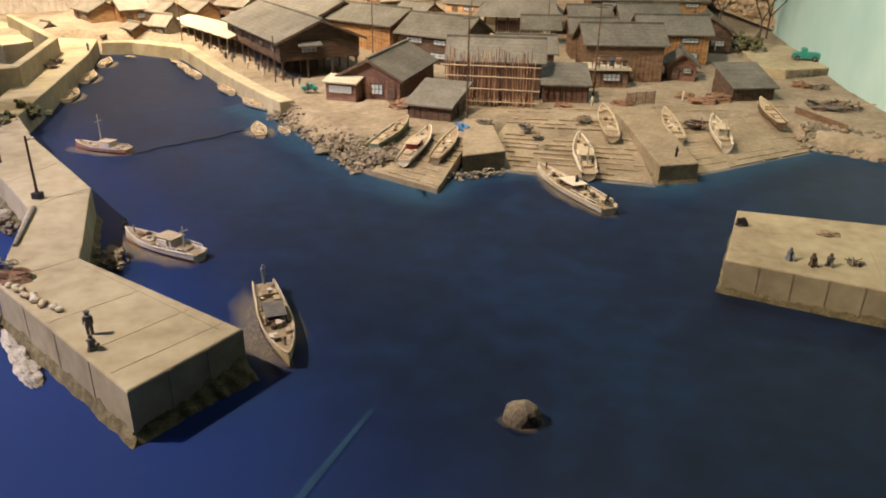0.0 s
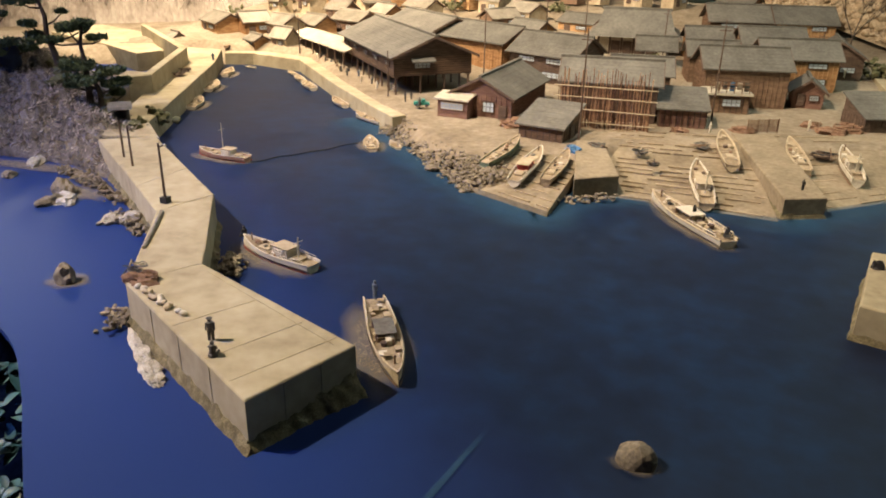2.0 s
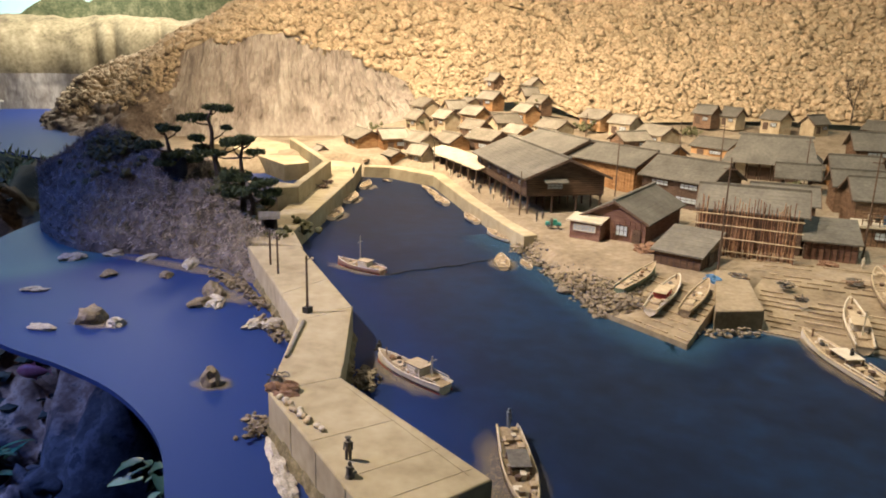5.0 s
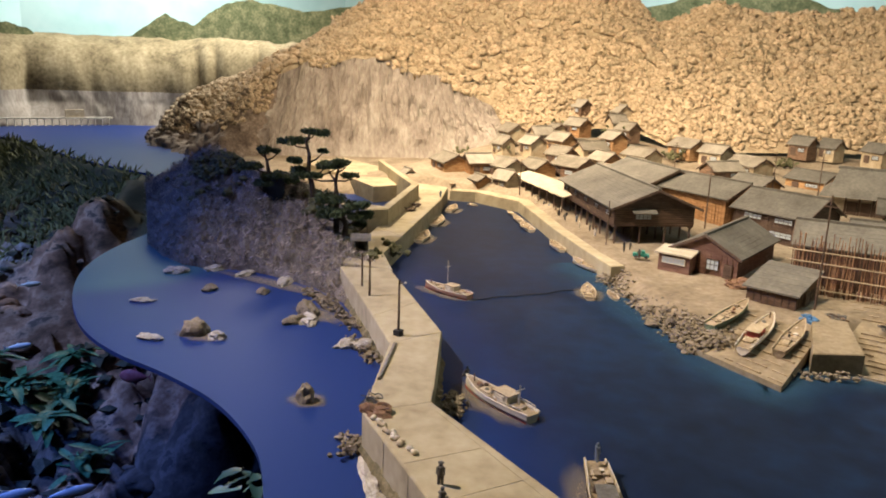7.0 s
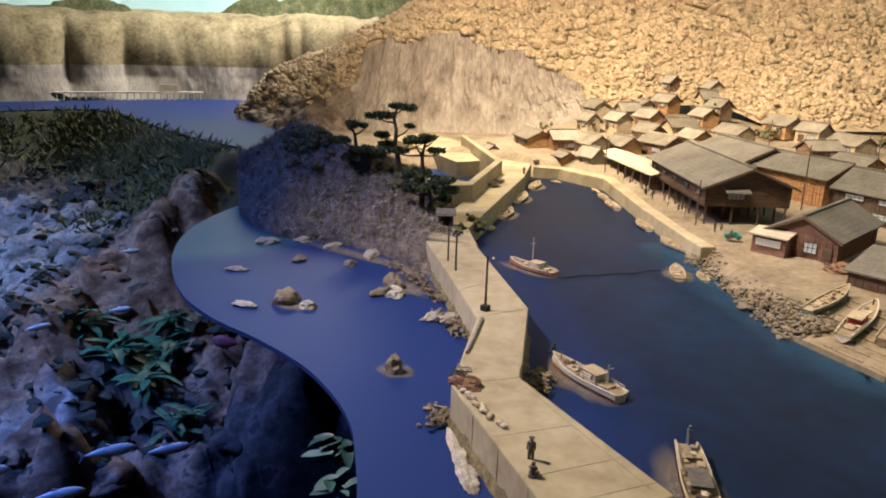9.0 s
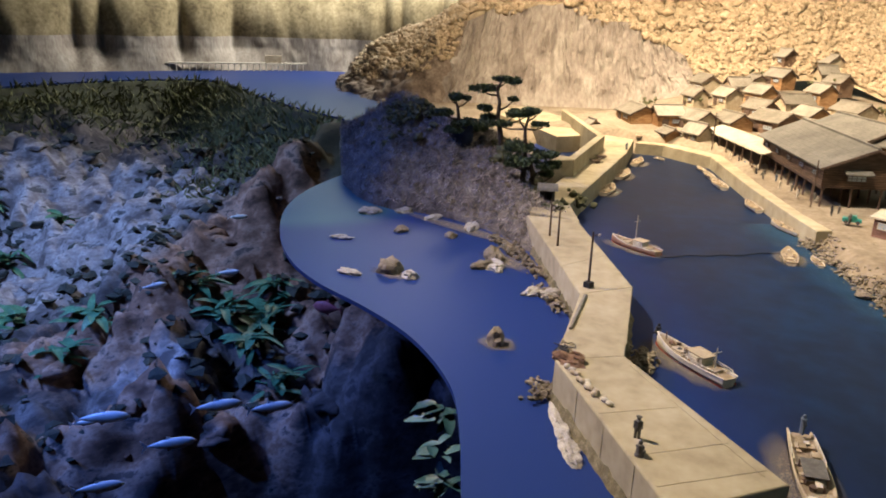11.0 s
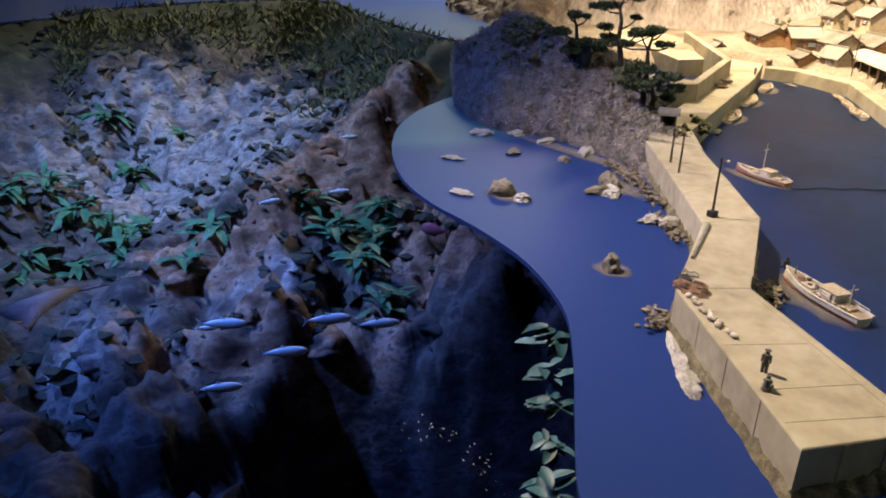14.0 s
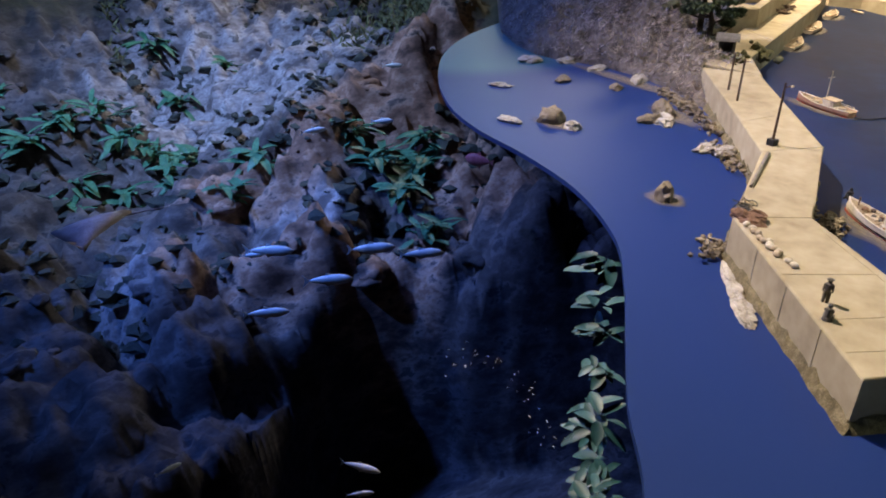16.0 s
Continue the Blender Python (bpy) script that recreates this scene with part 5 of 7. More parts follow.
def ramp(name, back, front, zb, zf, label, sleepers, seed):
    """A slipway from its upper edge (back) down to the water (front), with worn timber sleepers across it."""
    t = thing(name, pose(0, 0, 0), label, "slipway")
    b0, b1, f0, f1 = (Vector(p) for p in (*back, *front))
    bm = bmesh.new()
    hi = [bm.verts.new((p.x, p.y, z)) for p, z in ((f0, zf), (f1, zf), (b1, zb), (b0, zb))]
    lo = [bm.verts.new((p.x, p.y, -0.03)) for p in (f0, f1, b1, b0)]
    bm.faces.new(hi)
    for i in range(4):
        j = (i + 1) % 4
        bm.faces.new((lo[i], lo[j], hi[j], hi[i]))
    part("bed", bm, "slip", t)
    rng = random.Random(seed)
    me = mesh_of(boxed((-0.5, -0.0022, 0, 0.5, 0.0022, 0.0035)), "sleeper")
    me.materials.append(M["plank"])
    for r in range(sleepers):
        f = (r + 0.6) / sleepers
        a, b = b0.lerp(f0, f), b1.lerp(f1, f)
        z = zb + (zf - zb) * f
        s = rng.uniform(0.0, 0.1)
        while s < 0.97:
            w = rng.uniform(0.08, 0.3)
            e = min(0.99, s + w)
            if e - s > 0.04 and rng.random() < 0.82:
                p, q = a.lerp(b, s), a.lerp(b, e)
                ob = new("sleeper", me)
                ob.parent = t
                m = (p + q) / 2
                ob.matrix_local = pose(m.x, m.y + rng.uniform(-0.004, 0.004), z + 0.0002, 0, 0, math.degrees(math.atan2(q.y - p.y, q.x - p.x)) + rng.uniform(-1.5, 1.5)) @ Matrix.Diagonal(((q - p).length, rng.uniform(0.7, 1.6), rng.uniform(0.7, 1.3), 1))
            s = e + rng.uniform(0.01, 0.09)
    return t


ramp("slipway", ((-0.62, 2.36), (-0.33, 2.24)), ((-0.60, 1.985), (-0.35, 1.865)), 0.048, 0.016, "timber-decked slipway platform with three beached boats", 9, 2)
ramp("slipway", ((-0.31, 2.66), (0.12, 2.74)), ((-0.215, 2.095), (0.215, 2.065)), 0.054, 0.0, "broad tan slipway with rows of worn timber sleepers", 16, 3)
ramp("slipway", ((0.17, 2.8), (0.72, 2.96)), ((0.3, 2.16), (0.71, 2.52)), 0.054, 0.0, "wide tan slipway crossed by worn timber sleepers", 14, 4)


def blocks():
    t = thing("jetty", pose(0, 0, 0), "narrow concrete jetty between two slipways", "jetty")
    part("body", bevelled([(0.09, 2.76), (0.225, 2.8), (0.328, 2.14), (0.222, 2.088)], -0.03, 0.056), "slip", t)
    skirt([(0.225, 2.8), (0.328, 2.14), (0.222, 2.088), (0.09, 2.76)], 0.01, 0.014, t)
    t = thing("landing_block", pose(0, 0, 0), "square concrete landing block beside the slipway", "block")
    part("body", bevelled([(-0.385, 2.44), (-0.32, 2.53), (-0.205, 2.11), (-0.315, 2.03)], -0.03, 0.06), "slip", t)
    t = thing("retaining_wall", pose(0, 0, 0), "stone retaining wall of the upper road", "wall")
    part("body", bevelled([(0.69, 3.5), (0.8, 3.46), (1.02, 3.58), (0.99, 4.3), (0.69, 4.2)], 0.0, 0.095), "concrete", t)
    for i in range(2):
        for k in range(9):
            a = Vector((0.80, 3.46)).lerp(Vector((1.02, 3.58)), (k + 0.1 + 0.3 * i) / 9.5)
            bm = bmesh.new()
            box(bm, 0, -0.004, 0, 0.021, 0.003, 0.018, pose(a.x, a.y, 0.052 + i * 0.02, 0, 0, 28.6))
            part("stone", bm, "rock", t)


blocks()


def shore_rocks():
    rng = np.random.default_rng(12)
    pl, sz = [], []
    line = curve_through([(-1.1, 2.5), (-0.92, 2.32), (-0.8, 2.19), (-0.68, 2.06), (-0.6, 1.97)], 10)
    for _ in range(1700):
        p = line[rng.integers(0, len(line))]
        o = abs(rng.normal(0, 0.055))
        pl.append((p[0] + o * 0.75 + rng.uniform(-0.02, 0.02), p[1] + o * 0.7 + rng.uniform(-0.02, 0.02), min(0.045, o * 0.55)))
        sz.append(0.0025 + 0.0065 * rng.random() ** 2)
    line = curve_through([(0.71, 2.56), (0.8, 2.53), (0.95, 2.45), (1.12, 2.4)], 12)
    for _ in range(420):
        p = line[rng.integers(0, len(line))]
        o = abs(rng.normal(0, 0.06))
        pl.append((p[0] + rng.uniform(-0.02, 0.02), p[1] + o, min(0.05, o * 0.5)))
        sz.append(rng.uniform(0.006, 0.016))
    for a, b, n in (((-0.34, 1.98), (-0.22, 2.06), 60), ((-0.945, 1.34), (-0.9, 1.27), 150), ((-0.985, 1.05), (-0.955, 0.99), 90), ((-1.79, 2.12), (-1.95, 2.45), 60), ((-1.2, 1.36), (-1.36, 1.47), 120), ((-1.42, 1.53), (-1.66, 1.68), 220), ((-1.6, 1.62), (-1.78, 1.7), 120), ((-1.85, 2.17), (-1.72, 2.0), 120)):
        for _ in range(n):
            f = rng.uniform(0, 1)
            pl.append((a[0] + (b[0] - a[0]) * f + rng.normal(0, 0.013), a[1] + (b[1] - a[1]) * f + rng.normal(0, 0.01), rng.uniform(0.0, 0.018)))
            sz.append(rng.uniform(0.003, 0.0075))
    scatter("rubble", pl, sz, "rock", "brown broken rocks along the shore and pier feet", "rocks", 0.75, 0.45, 1, 5)
    big = [(-0.86, 2.33, 0.05, 0.04), (-0.79, 2.27, 0.045, 0.03), (-0.72, 2.2, 0.05, 0.026), (-0.95, 2.43, 0.06, 0.024), (-0.76, 2.12, 0.03, 0.018)]
    for i, (x, y, r, h) in enumerate(big):
        rock(x, y, 0.012, r * 0.8, r * 0.5, h * 0.7, 40 + i * 37, i + 1, group="shore rocks", label="pale brown boulder on the village shore")
    for i, (x, y, r, h) in enumerate([(-0.84, 2.43, 0.1, 0.034), (-0.7, 2.33, 0.09, 0.036), (-0.76, 2.37, 0.07, 0.032), (-0.95, 2.52, 0.08, 0.026)]):
        rock(x, y, 0.018, r, r * 0.6, h, 130 + i * 17, i + 90, "sand", "smooth sandy bank above the village shore", "earth_bank", "shore banks", 0.16)
    sea = [(-0.025, 0.955, 0.028, 0.025, 0.04), (-1.192, 1.115, 0.021, 0.02, 0.05), (-1.72, 1.225, 0.036, 0.03, 0.055), (-1.585, 1.47, 0.04, 0.022, 0.025), (-2.02, 1.51, 0.03, 0.02, 0.018), (-1.87, 1.6, 0.028, 0.02, 0.015), (-1.62, 1.55, 0.05, 0.03, 0.04)]
    for i, (x, y, a, b, h) in enumerate(sea):
        rock(x, y, 0.004, a, b, h, 25 * i, 20 + i, group="sea rocks", rough=0.1 if i == 0 else 0.3, label=("round layered stone mound standing in the water" if i == 0 else "pale sea rock ringed with foam"))
    foam = [(-1.65, 1.24, 0.024, 0.02, 0.022), (-1.78, 1.125, 0.036, 0.014, 0.014), (-2.07, 1.3, 0.036, 0.012, 0.012), (-2.27, 1.565, 0.04, 0.025, 0.025), (-2.2, 1.67, 0.035, 0.02, 0.02), (-2.07, 1.7, 0.04, 0.02, 0.014), (-1.9, 1.73, 0.06, 0.022, 0.018), (-1.57, 1.50, 0.05, 0.03, 0.02), (-0.895, 0.968, 0.045, 0.01, 0.011), (-0.85, 0.935, 0.04, 0.013, 0.01), (-0.81, 0.904, 0.04, 0.015, 0.011), (-0.785, 0.886, 0.028, 0.014, 0.009), (-1.3, 1.44, 0.03, 0.02, 0.03), (-1.35, 1.42, 0.03, 0.02, 0.02)]
    for i, (x, y, a, b, h) in enumerate(foam):
        ob = rock(x, y, 0.003, a, b, h, -40 if x > -1 else 20 * i, 60 + i, "foam", "modelled white surf breaking on the rocks", "surf", "surf")
        ob["category"] = "surf"
    for i, (x, y, rx, ry, yaw) in enumerate([(-1.19, 1.12, 0.06, 0.05, 0), (-1.7, 1.22, 0.1, 0.05, 10), (-1.9, 1.69, 0.36, 0.05, 4), (-1.58, 1.56, 0.14, 0.06, -10), (-0.025, 0.955, 0.045, 0.04, 0)]):
        patch("foam_film", oval(x, y, rx, ry, yaw, seed=i), "wake", "pale foam film on the water round the rocks", "foam")


shore_rocks()


# ---- boats ----
def hull_rings(L, B, H, n=17):
    """Half widths and heights along a boat from its stern (0) to its bow (1)."""
    out = []
    for i in range(n):
        s = i / (n - 1)
        w = B / 2 * (0.72 + 0.28 * math.sin(min(1, s / 0.5) * math.pi / 2)) if s < 0.5 else B / 2 * max(0.02, math.cos((s - 0.5) / 0.5 * math.pi / 2) ** 0.75)
        sheer = H * (1 + 0.12 * (1 - s) ** 3 + 0.75 * max(0, s - 0.45) ** 2 * 2.6)
        out.append((-L / 2 + L * s, w, sheer))
    return out


def deck_mesh(rings, H):
    """Boards across the hull between the bulwarks, stepped a little at the foredeck."""
    bm = bmesh.new()
    rows = []
    for px, w, top in rings:
        z = top - H * (0.06 if px > 0.22 * (rings[-1][0] - rings[0][0]) else 0.17)
        rows.append([bm.verts.new((px * 0.98, s * w * 0.87, z - d)) for s, d in ((-1, 0), (1, 0), (1, H * 0.05), (-1, H * 0.05))])
    for a, b in zip(rows, rows[1:]):
        for i in range(4):
            j = (i + 1) % 4
            bm.faces.new((a[j], a[i], b[i], b[j]))
    bm.faces.new(rows[0])
    bm.faces.new(rows[-1][::-1])
    bmesh.ops.recalc_face_normals(bm, faces=bm.faces[:])
    return bm


def boat(x, y, z, yaw, L, B, kind, hull="white", trim="red", label="white fishing boat", tilt=0.0, group="fishing boats", cabin_mat="white", mast=True, seed=1, clutter=9):
    """yaw: the way that its bow points."""
    t = thing("boat", pose(x, y, z, 0, tilt, yaw), label, "boat", group)
    H = L * (0.06 if L > 0.27 else 0.085)
    rings = hull_rings(L, B, H)
    bm = bmesh.new()
    rows = []
    for px, w, top in rings:
        rows.append([bm.verts.new(p) for p in ((px, -w, top), (px + 0.01 * L, -w * 0.93, top * 0.45), (px, -w * 0.5, 0.0), (px, 0, -0.02 * L), (px, w * 0.5, 0.0), (px + 0.01 * L, w * 0.93, top * 0.45), (px, w, top))])
    inner = [[bm.verts.new(p) for p in ((px * 0.985, -w * 0.88, top), (px * 0.985, -w * 0.86, top - H * 0.2), (px * 0.985, w * 0.86, top - H * 0.2), (px * 0.985, w * 0.88, top))] for px, w, top in rings]
    for a, b, c, d in zip(rows, rows[1:], inner, inner[1:]):
        for i in range(6):
            bm.faces.new((a[i], a[i + 1], b[i + 1], b[i]))
        for i in range(3):
            bm.faces.new((c[i + 1], c[i], d[i], d[i + 1]))
        bm.faces.new((c[0], a[0], b[0], d[0]))
        bm.faces.new((a[6], c[3], d[3], b[6]))
    bm.faces.new([*rows[0][::-1], *inner[0]])
    bm.faces.new([*rows[-1], *inner[-1][::-1]])
    bmesh.ops.recalc_face_normals(bm, faces=bm.faces[:])
    h = part("hull", bm, hull, t, smooth=False)
    for s in (-1, 1):
        g = bmesh.new()
        sweep(g, [(px, s * w, top + 0.001) for px, w, top in rings], L * 0.008)
        part("gunwale", g, "white" if kind == "cabin" else "cream", h)
        g = bmesh.new()
        vs = []
        for px, w, top in rings:
            vs.append((g.verts.new((px + 0.006 * L, s * (w * 0.945 + 0.0022), top * 0.3)), g.verts.new((px, s * (w * 0.8 + 0.003), 0.001))))
        for (a, b), (c, d) in zip(vs, vs[1:]):
            g.faces.new((a, b, d, c) if s > 0 else (c, d, b, a))
        part("bottom_stripe", g, trim, h)
    rng = random.Random(seed)
    dk = H * 0.84
    part("deck", deck_mesh(rings, H), "plank", t, "planked working deck")
    for k in (0.22, 0.4, 0.62, 0.78):
        px, w, top = rings[int(k * 16)]
        part("thwart", boxed((px - 0.012 * L, -w * 0.86, top - H * 0.22, px + 0.012 * L, w * 0.86, top - H * 0.02)), "plank", t)
    if kind == "cabin":
        cx, cw, ch = -0.1 * L, B * 0.3, H * 1.25
        c = part("cabin", boxed((cx - 0.1 * L, -cw, dk, cx + 0.08 * L, cw, dk + ch)), cabin_mat, t)
        part("cabin_roof", boxed((cx - 0.13 * L, -cw * 1.2, dk + ch, cx + 0.1 * L, cw * 1.2, dk + ch + H * 0.1)), "cream", c)
        for s in (-1, 1):
            window(c, cx - 0.01 * L, s * (cw + 0.0012), dk + ch * 0.68, 0.11 * L, ch * 0.36, (0, s), 2, cabin_mat)
        window(c, cx + 0.08 * L + 0.001, 0, dk + ch * 0.68, cw * 1.6, ch * 0.36, (1, 0), 2, cabin_mat)
        part("hatch", boxed((0.1 * L, -B * 0.22, dk, 0.24 * L, B * 0.22, dk + H * 0.28)), "cream", t)
        part("engine_box", boxed((-0.36 * L, -B * 0.2, dk, -0.24 * L, B * 0.2, dk + H * 0.4)), "plank", t)
    elif kind == "open":
        part("hatch", boxed((-0.05 * L, -B * 0.24, dk * 0.8, 0.12 * L, B * 0.24, dk + H * 0.1)), "plank", t)
        part("engine_box", boxed((-0.3 * L, -B * 0.18, dk * 0.8, -0.18 * L, B * 0.18, dk + H * 0.3)), "cream", t)
    elif kind in ("awning", "canopy"):
        part("tarpaulin", boxed((-0.12 * L, -B * 0.34, dk + H * 0.9, 0.08 * L, B * 0.34, dk + H * 0.98)), "white" if kind == "canopy" else "grey", t, "canvas awning")
        for sx in (-0.11, 0.07):
            for sy in (-1, 1):
                b = bmesh.new()
                tube(b, (sx * L, sy * B * 0.31, dk * 0.7), (sx * L, sy * B * 0.31, dk + H * 0.9), L * 0.006, n=5)
                part("awning_post", b, "wood", t)
        part("hatch", boxed((0.16 * L, -B * 0.2, dk * 0.8, 0.3 * L, B * 0.2, dk + H * 0.15)), "plank", t)
    for k in range(clutter if kind != "skiff" else 3):
        px = rng.uniform(-0.38, 0.3) * L
        py = rng.uniform(-0.3, 0.3) * B
        r = rng.uniform(0.013, 0.032) * L
        g = bmesh.new()
        form = rng.choice(["crate", "crate", "basket", "bundle", "float"])
        near_ring = min(rings, key=lambda q: abs(q[0] - px))
        zd = near_ring[2] - H * 0.18
        py *= min(1, near_ring[1] / (B * 0.4))
        if form == "crate":
            box(g, px - r * rng.uniform(0.6, 1.4), py - r * 0.8, zd, px + r, py + r * 0.8, zd + r * rng.uniform(0.7, 1.8), None)
        elif form == "basket":
            tube(g, (px, py, zd), (px, py, zd + r * 1.3), r * 0.8, r, 9)
        else:
            bmesh.ops.create_icosphere(g, subdivisions=2, radius=r * (1.3 if form == "bundle" else 0.7))
            for v in g.verts:
                f = 1 + 0.3 * noise.noise(v.co * 160 + Vector((k, seed, 0)))
                v.co = Vector((px + v.co.x * f, py + v.co.y * f * 0.8, max(zd, zd + r * 0.4 + v.co.z * f * 0.8)))
        part(form, g, {"crate": rng.choice(["plank", "white", "cream", "cream"]), "basket": rng.choice(["wood", "plank", "wood_dark"]), "bundle": rng.choice(["net", "grey", "cream"]), "float": rng.choice(["white", "wood_orange", "black"])}[form], t)
    if kind in ("cabin", "awning", "canopy"):
        for s in (-1, 1):
            rail = [(px, s * w * 0.95, top + H * 0.42) for px, w, top in rings[1:7]]
            g = bmesh.new()
            sweep(g, rail, L * 0.004)
            r0 = part("rail", g, "white", t)
            for q in rail[::2]:
                g = bmesh.new()
                tube(g, (q[0], q[1], q[2] - H * 0.42), q, L * 0.004, n=5)
                part("stanchion", g, "white", r0)
        px, w, top = rings[-3]
        g = bmesh.new()
        tube(g, (px, 0, top - H * 0.1), (px, 0, top + H * 0.9), L * 0.007, n=6)
        part("bow_post", g, "wood", t)
    if mast:
        b = bmesh.new()
        hm = L * (0.52 if mast == 2 else 0.24)
        mx = (0.0 if mast == 2 else -0.3) * L
        tube(b, (mx, 0, dk * 0.6), (mx, 0, dk + hm), L * 0.009, L * 0.006, 6)
        m = part("mast", b, "white", t)
        b = bmesh.new()
        tube(b, (mx, -B * 0.25, dk + hm * 0.8), (mx, B * 0.25, dk + hm * 0.8), L * 0.005, n=5)
        part("crosstree", b, "white", m)
    return t


def between(a, b):
    """Middle, length and yaw of a boat from its stern a to its bow b."""
    d = Vector(b) - Vector(a)
    c = (Vector(a) + Vector(b)) / 2
    return c.x, c.y, d.length, math.degrees(math.atan2(d.y, d.x))


def fleet():
    cx, cy, L, yaw = between((-0.734, 1.352), (-0.967, 1.425))
    boat(cx, cy - 0.012, 0, yaw, 0.225, 0.054, "cabin", "white", "red", "cream fishing boat with a red waterline lying off the breakwater", seed=1, clutter=20)
    patch("wake", oval(cx - 0.015, cy - 0.02, 0.17, 0.075, yaw, seed=3), "wake", "pale painted ripples round a moored boat", "foam")
    cx, cy, L, yaw = between((-0.57, 1.265), (-0.4, 0.995))
    boat(cx, cy, 0, yaw, 0.29, 0.055, "awning", "cream", "wood", "brown and cream working boat loaded with gear", mast=False, seed=2, clutter=34)
    patch("wake", oval(cx - 0.01, cy - 0.02, 0.2, 0.08, yaw, seed=4), "wake", "pale foam churned up beside a working boat", "foam")
    cx, cy, L, yaw = between((-1.33, 1.985), (-1.50, 2.0))
    boat(cx, cy, 0, yaw, 0.19, 0.05, "cabin", "boat_rose", "red", "small boat with a tall mast and red-brown hull", mast=2, seed=3)
    patch("wake", oval(cx, cy - 0.012, 0.15, 0.055, yaw, seed=5), "wake", "pale ripples round a boat at anchor", "foam")
    cx, cy, L, yaw = between((0.112, 1.79), (-0.128, 2.13))
    boat(cx, cy, 0, yaw, 0.35, 0.066, "canopy", "white", "cream", "long white boat with a high bow and a canvas awning", mast=False, seed=4, clutter=20)
    patch("wake", oval(cx + 0.005, cy - 0.01, 0.23, 0.07, yaw, seed=6), "wake", "pale ripples along a long white boat", "foam")
    cx, cy, L, yaw = between((-1.02, 2.25), (-1.08, 2.36))
    boat(cx, cy, 0, yaw, 0.15, 0.05, "open", "cream", "cream", "small cream sampan by the shore", mast=False, seed=5)
    patch("wake", oval(cx, cy, 0.11, 0.07, yaw, seed=7), "wake", "pale ripples round a small sampan", "foam")
    boat(-0.975, 2.33, 0, 130, 0.09, 0.03, "skiff", "white", "white", "tiny white skiff beside the sampan", mast=False, seed=15)
    slip = [((-0.59, 2.09), (-0.545, 2.33), "open", "boat_green", "boat_green", "green and grey boat drawn up on the slipway"), ((-0.475, 1.99), (-0.46, 2.27), "cabin", "white", "white", "white boat with a red cabin drawn up on the slipway"), ((-0.392, 2.02), (-0.375, 2.26), "open", "plank", "wood", "weathered open boat drawn up on the slipway"), ((0.095, 2.37), (0.055, 2.66), "open", "cream", "boat_rose", "cream boat with a red stern on the sleepers"), ((0.035, 2.06), (-0.01, 2.36), "cabin", "cream", "white", "white cabin boat at the foot of the slipway"), ((0.298, 2.42), (0.262, 2.68), "open", "cream", "boat_rose", "long cream boat hauled up beside the jetty"), ((0.438, 2.4), (0.418, 2.66), "cabin", "white", "boat_rose", "white cabin boat hauled up on the wide slipway"), ((0.64, 2.66), (0.605, 2.9), "skiff", "wood", "wood", "stripped wooden skiff lying on the slipway")]
    for i, (a, b, kind, hull, trim, label) in enumerate(slip):
        cx, cy, L, yaw = between(a, b)
        y_up = cy
        if cx < -0.33:
            z = 0.02 + 0.03 * (cy - 1.93) / 0.42
            tilt = -4
        else:
            back, front = (2.7, 2.08) if cx < 0.2 else (2.88, 2.2 + (cx - 0.3) * 0.85)
            z = max(0.0, 0.054 * (cy - front) / (back - front)) + 0.004
            tilt = -4.8
        boat(cx, cy, z + 0.02 * L, yaw, L, L * 0.19, kind, hull, trim, label, tilt, "beached boats", "red" if i == 1 else "white", kind == "cabin" and i != 1, 20 + i)
    left = [((-1.915, 2.50), (-1.985, 2.66)), ((-2.06, 2.815), (-2.13, 2.98)), ((-2.20, 3.14), (-2.26, 3.29))]
    for i, (a, b) in enumerate(left):
        cx, cy, L, yaw = between(a, b)
        boat(cx, cy, 0, yaw, L, L * 0.33, "open", "white", "grey", "small white boat moored along the quay", mast=False, seed=40 + i, group="quay boats")
        patch("wake", oval(cx + 0.02, cy - 0.01, 0.12, 0.06, yaw, seed=40 + i), "wake", "pale ripples beside the quay", "foam")
    right = [((-1.11, 2.60), (-1.26, 2.69)), ((-1.36, 2.80), (-1.47, 2.91)), ((-1.64, 3.05), (-1.76, 3.17)), ((-1.78, 3.2), (-1.87, 3.3)), ((-1.9, 3.34), (-1.97, 3.4)), ((-2.24, 3.44), (-2.17, 3.42))]
    for i, (a, b) in enumerate(right):
        cx, cy, L, yaw = between(a, b)
        boat(cx - 0.02, cy - 0.02, 0, yaw, L, max(0.03, L * 0.3), "open", "white", "wood", "small white boat moored at the market quay", mast=False, seed=50 + i, group="quay boats")
    for i, (x, y, yaw) in enumerate([(-2.46, 3.56, 118), (-2.53, 3.6, 118)]):
        boat(x, y, 0.075, yaw, 0.13, 0.035, "skiff", "wood", "wood", "brown skiff hauled out at the head of the harbour", mast=False, seed=60 + i, group="beached boats")


fleet()


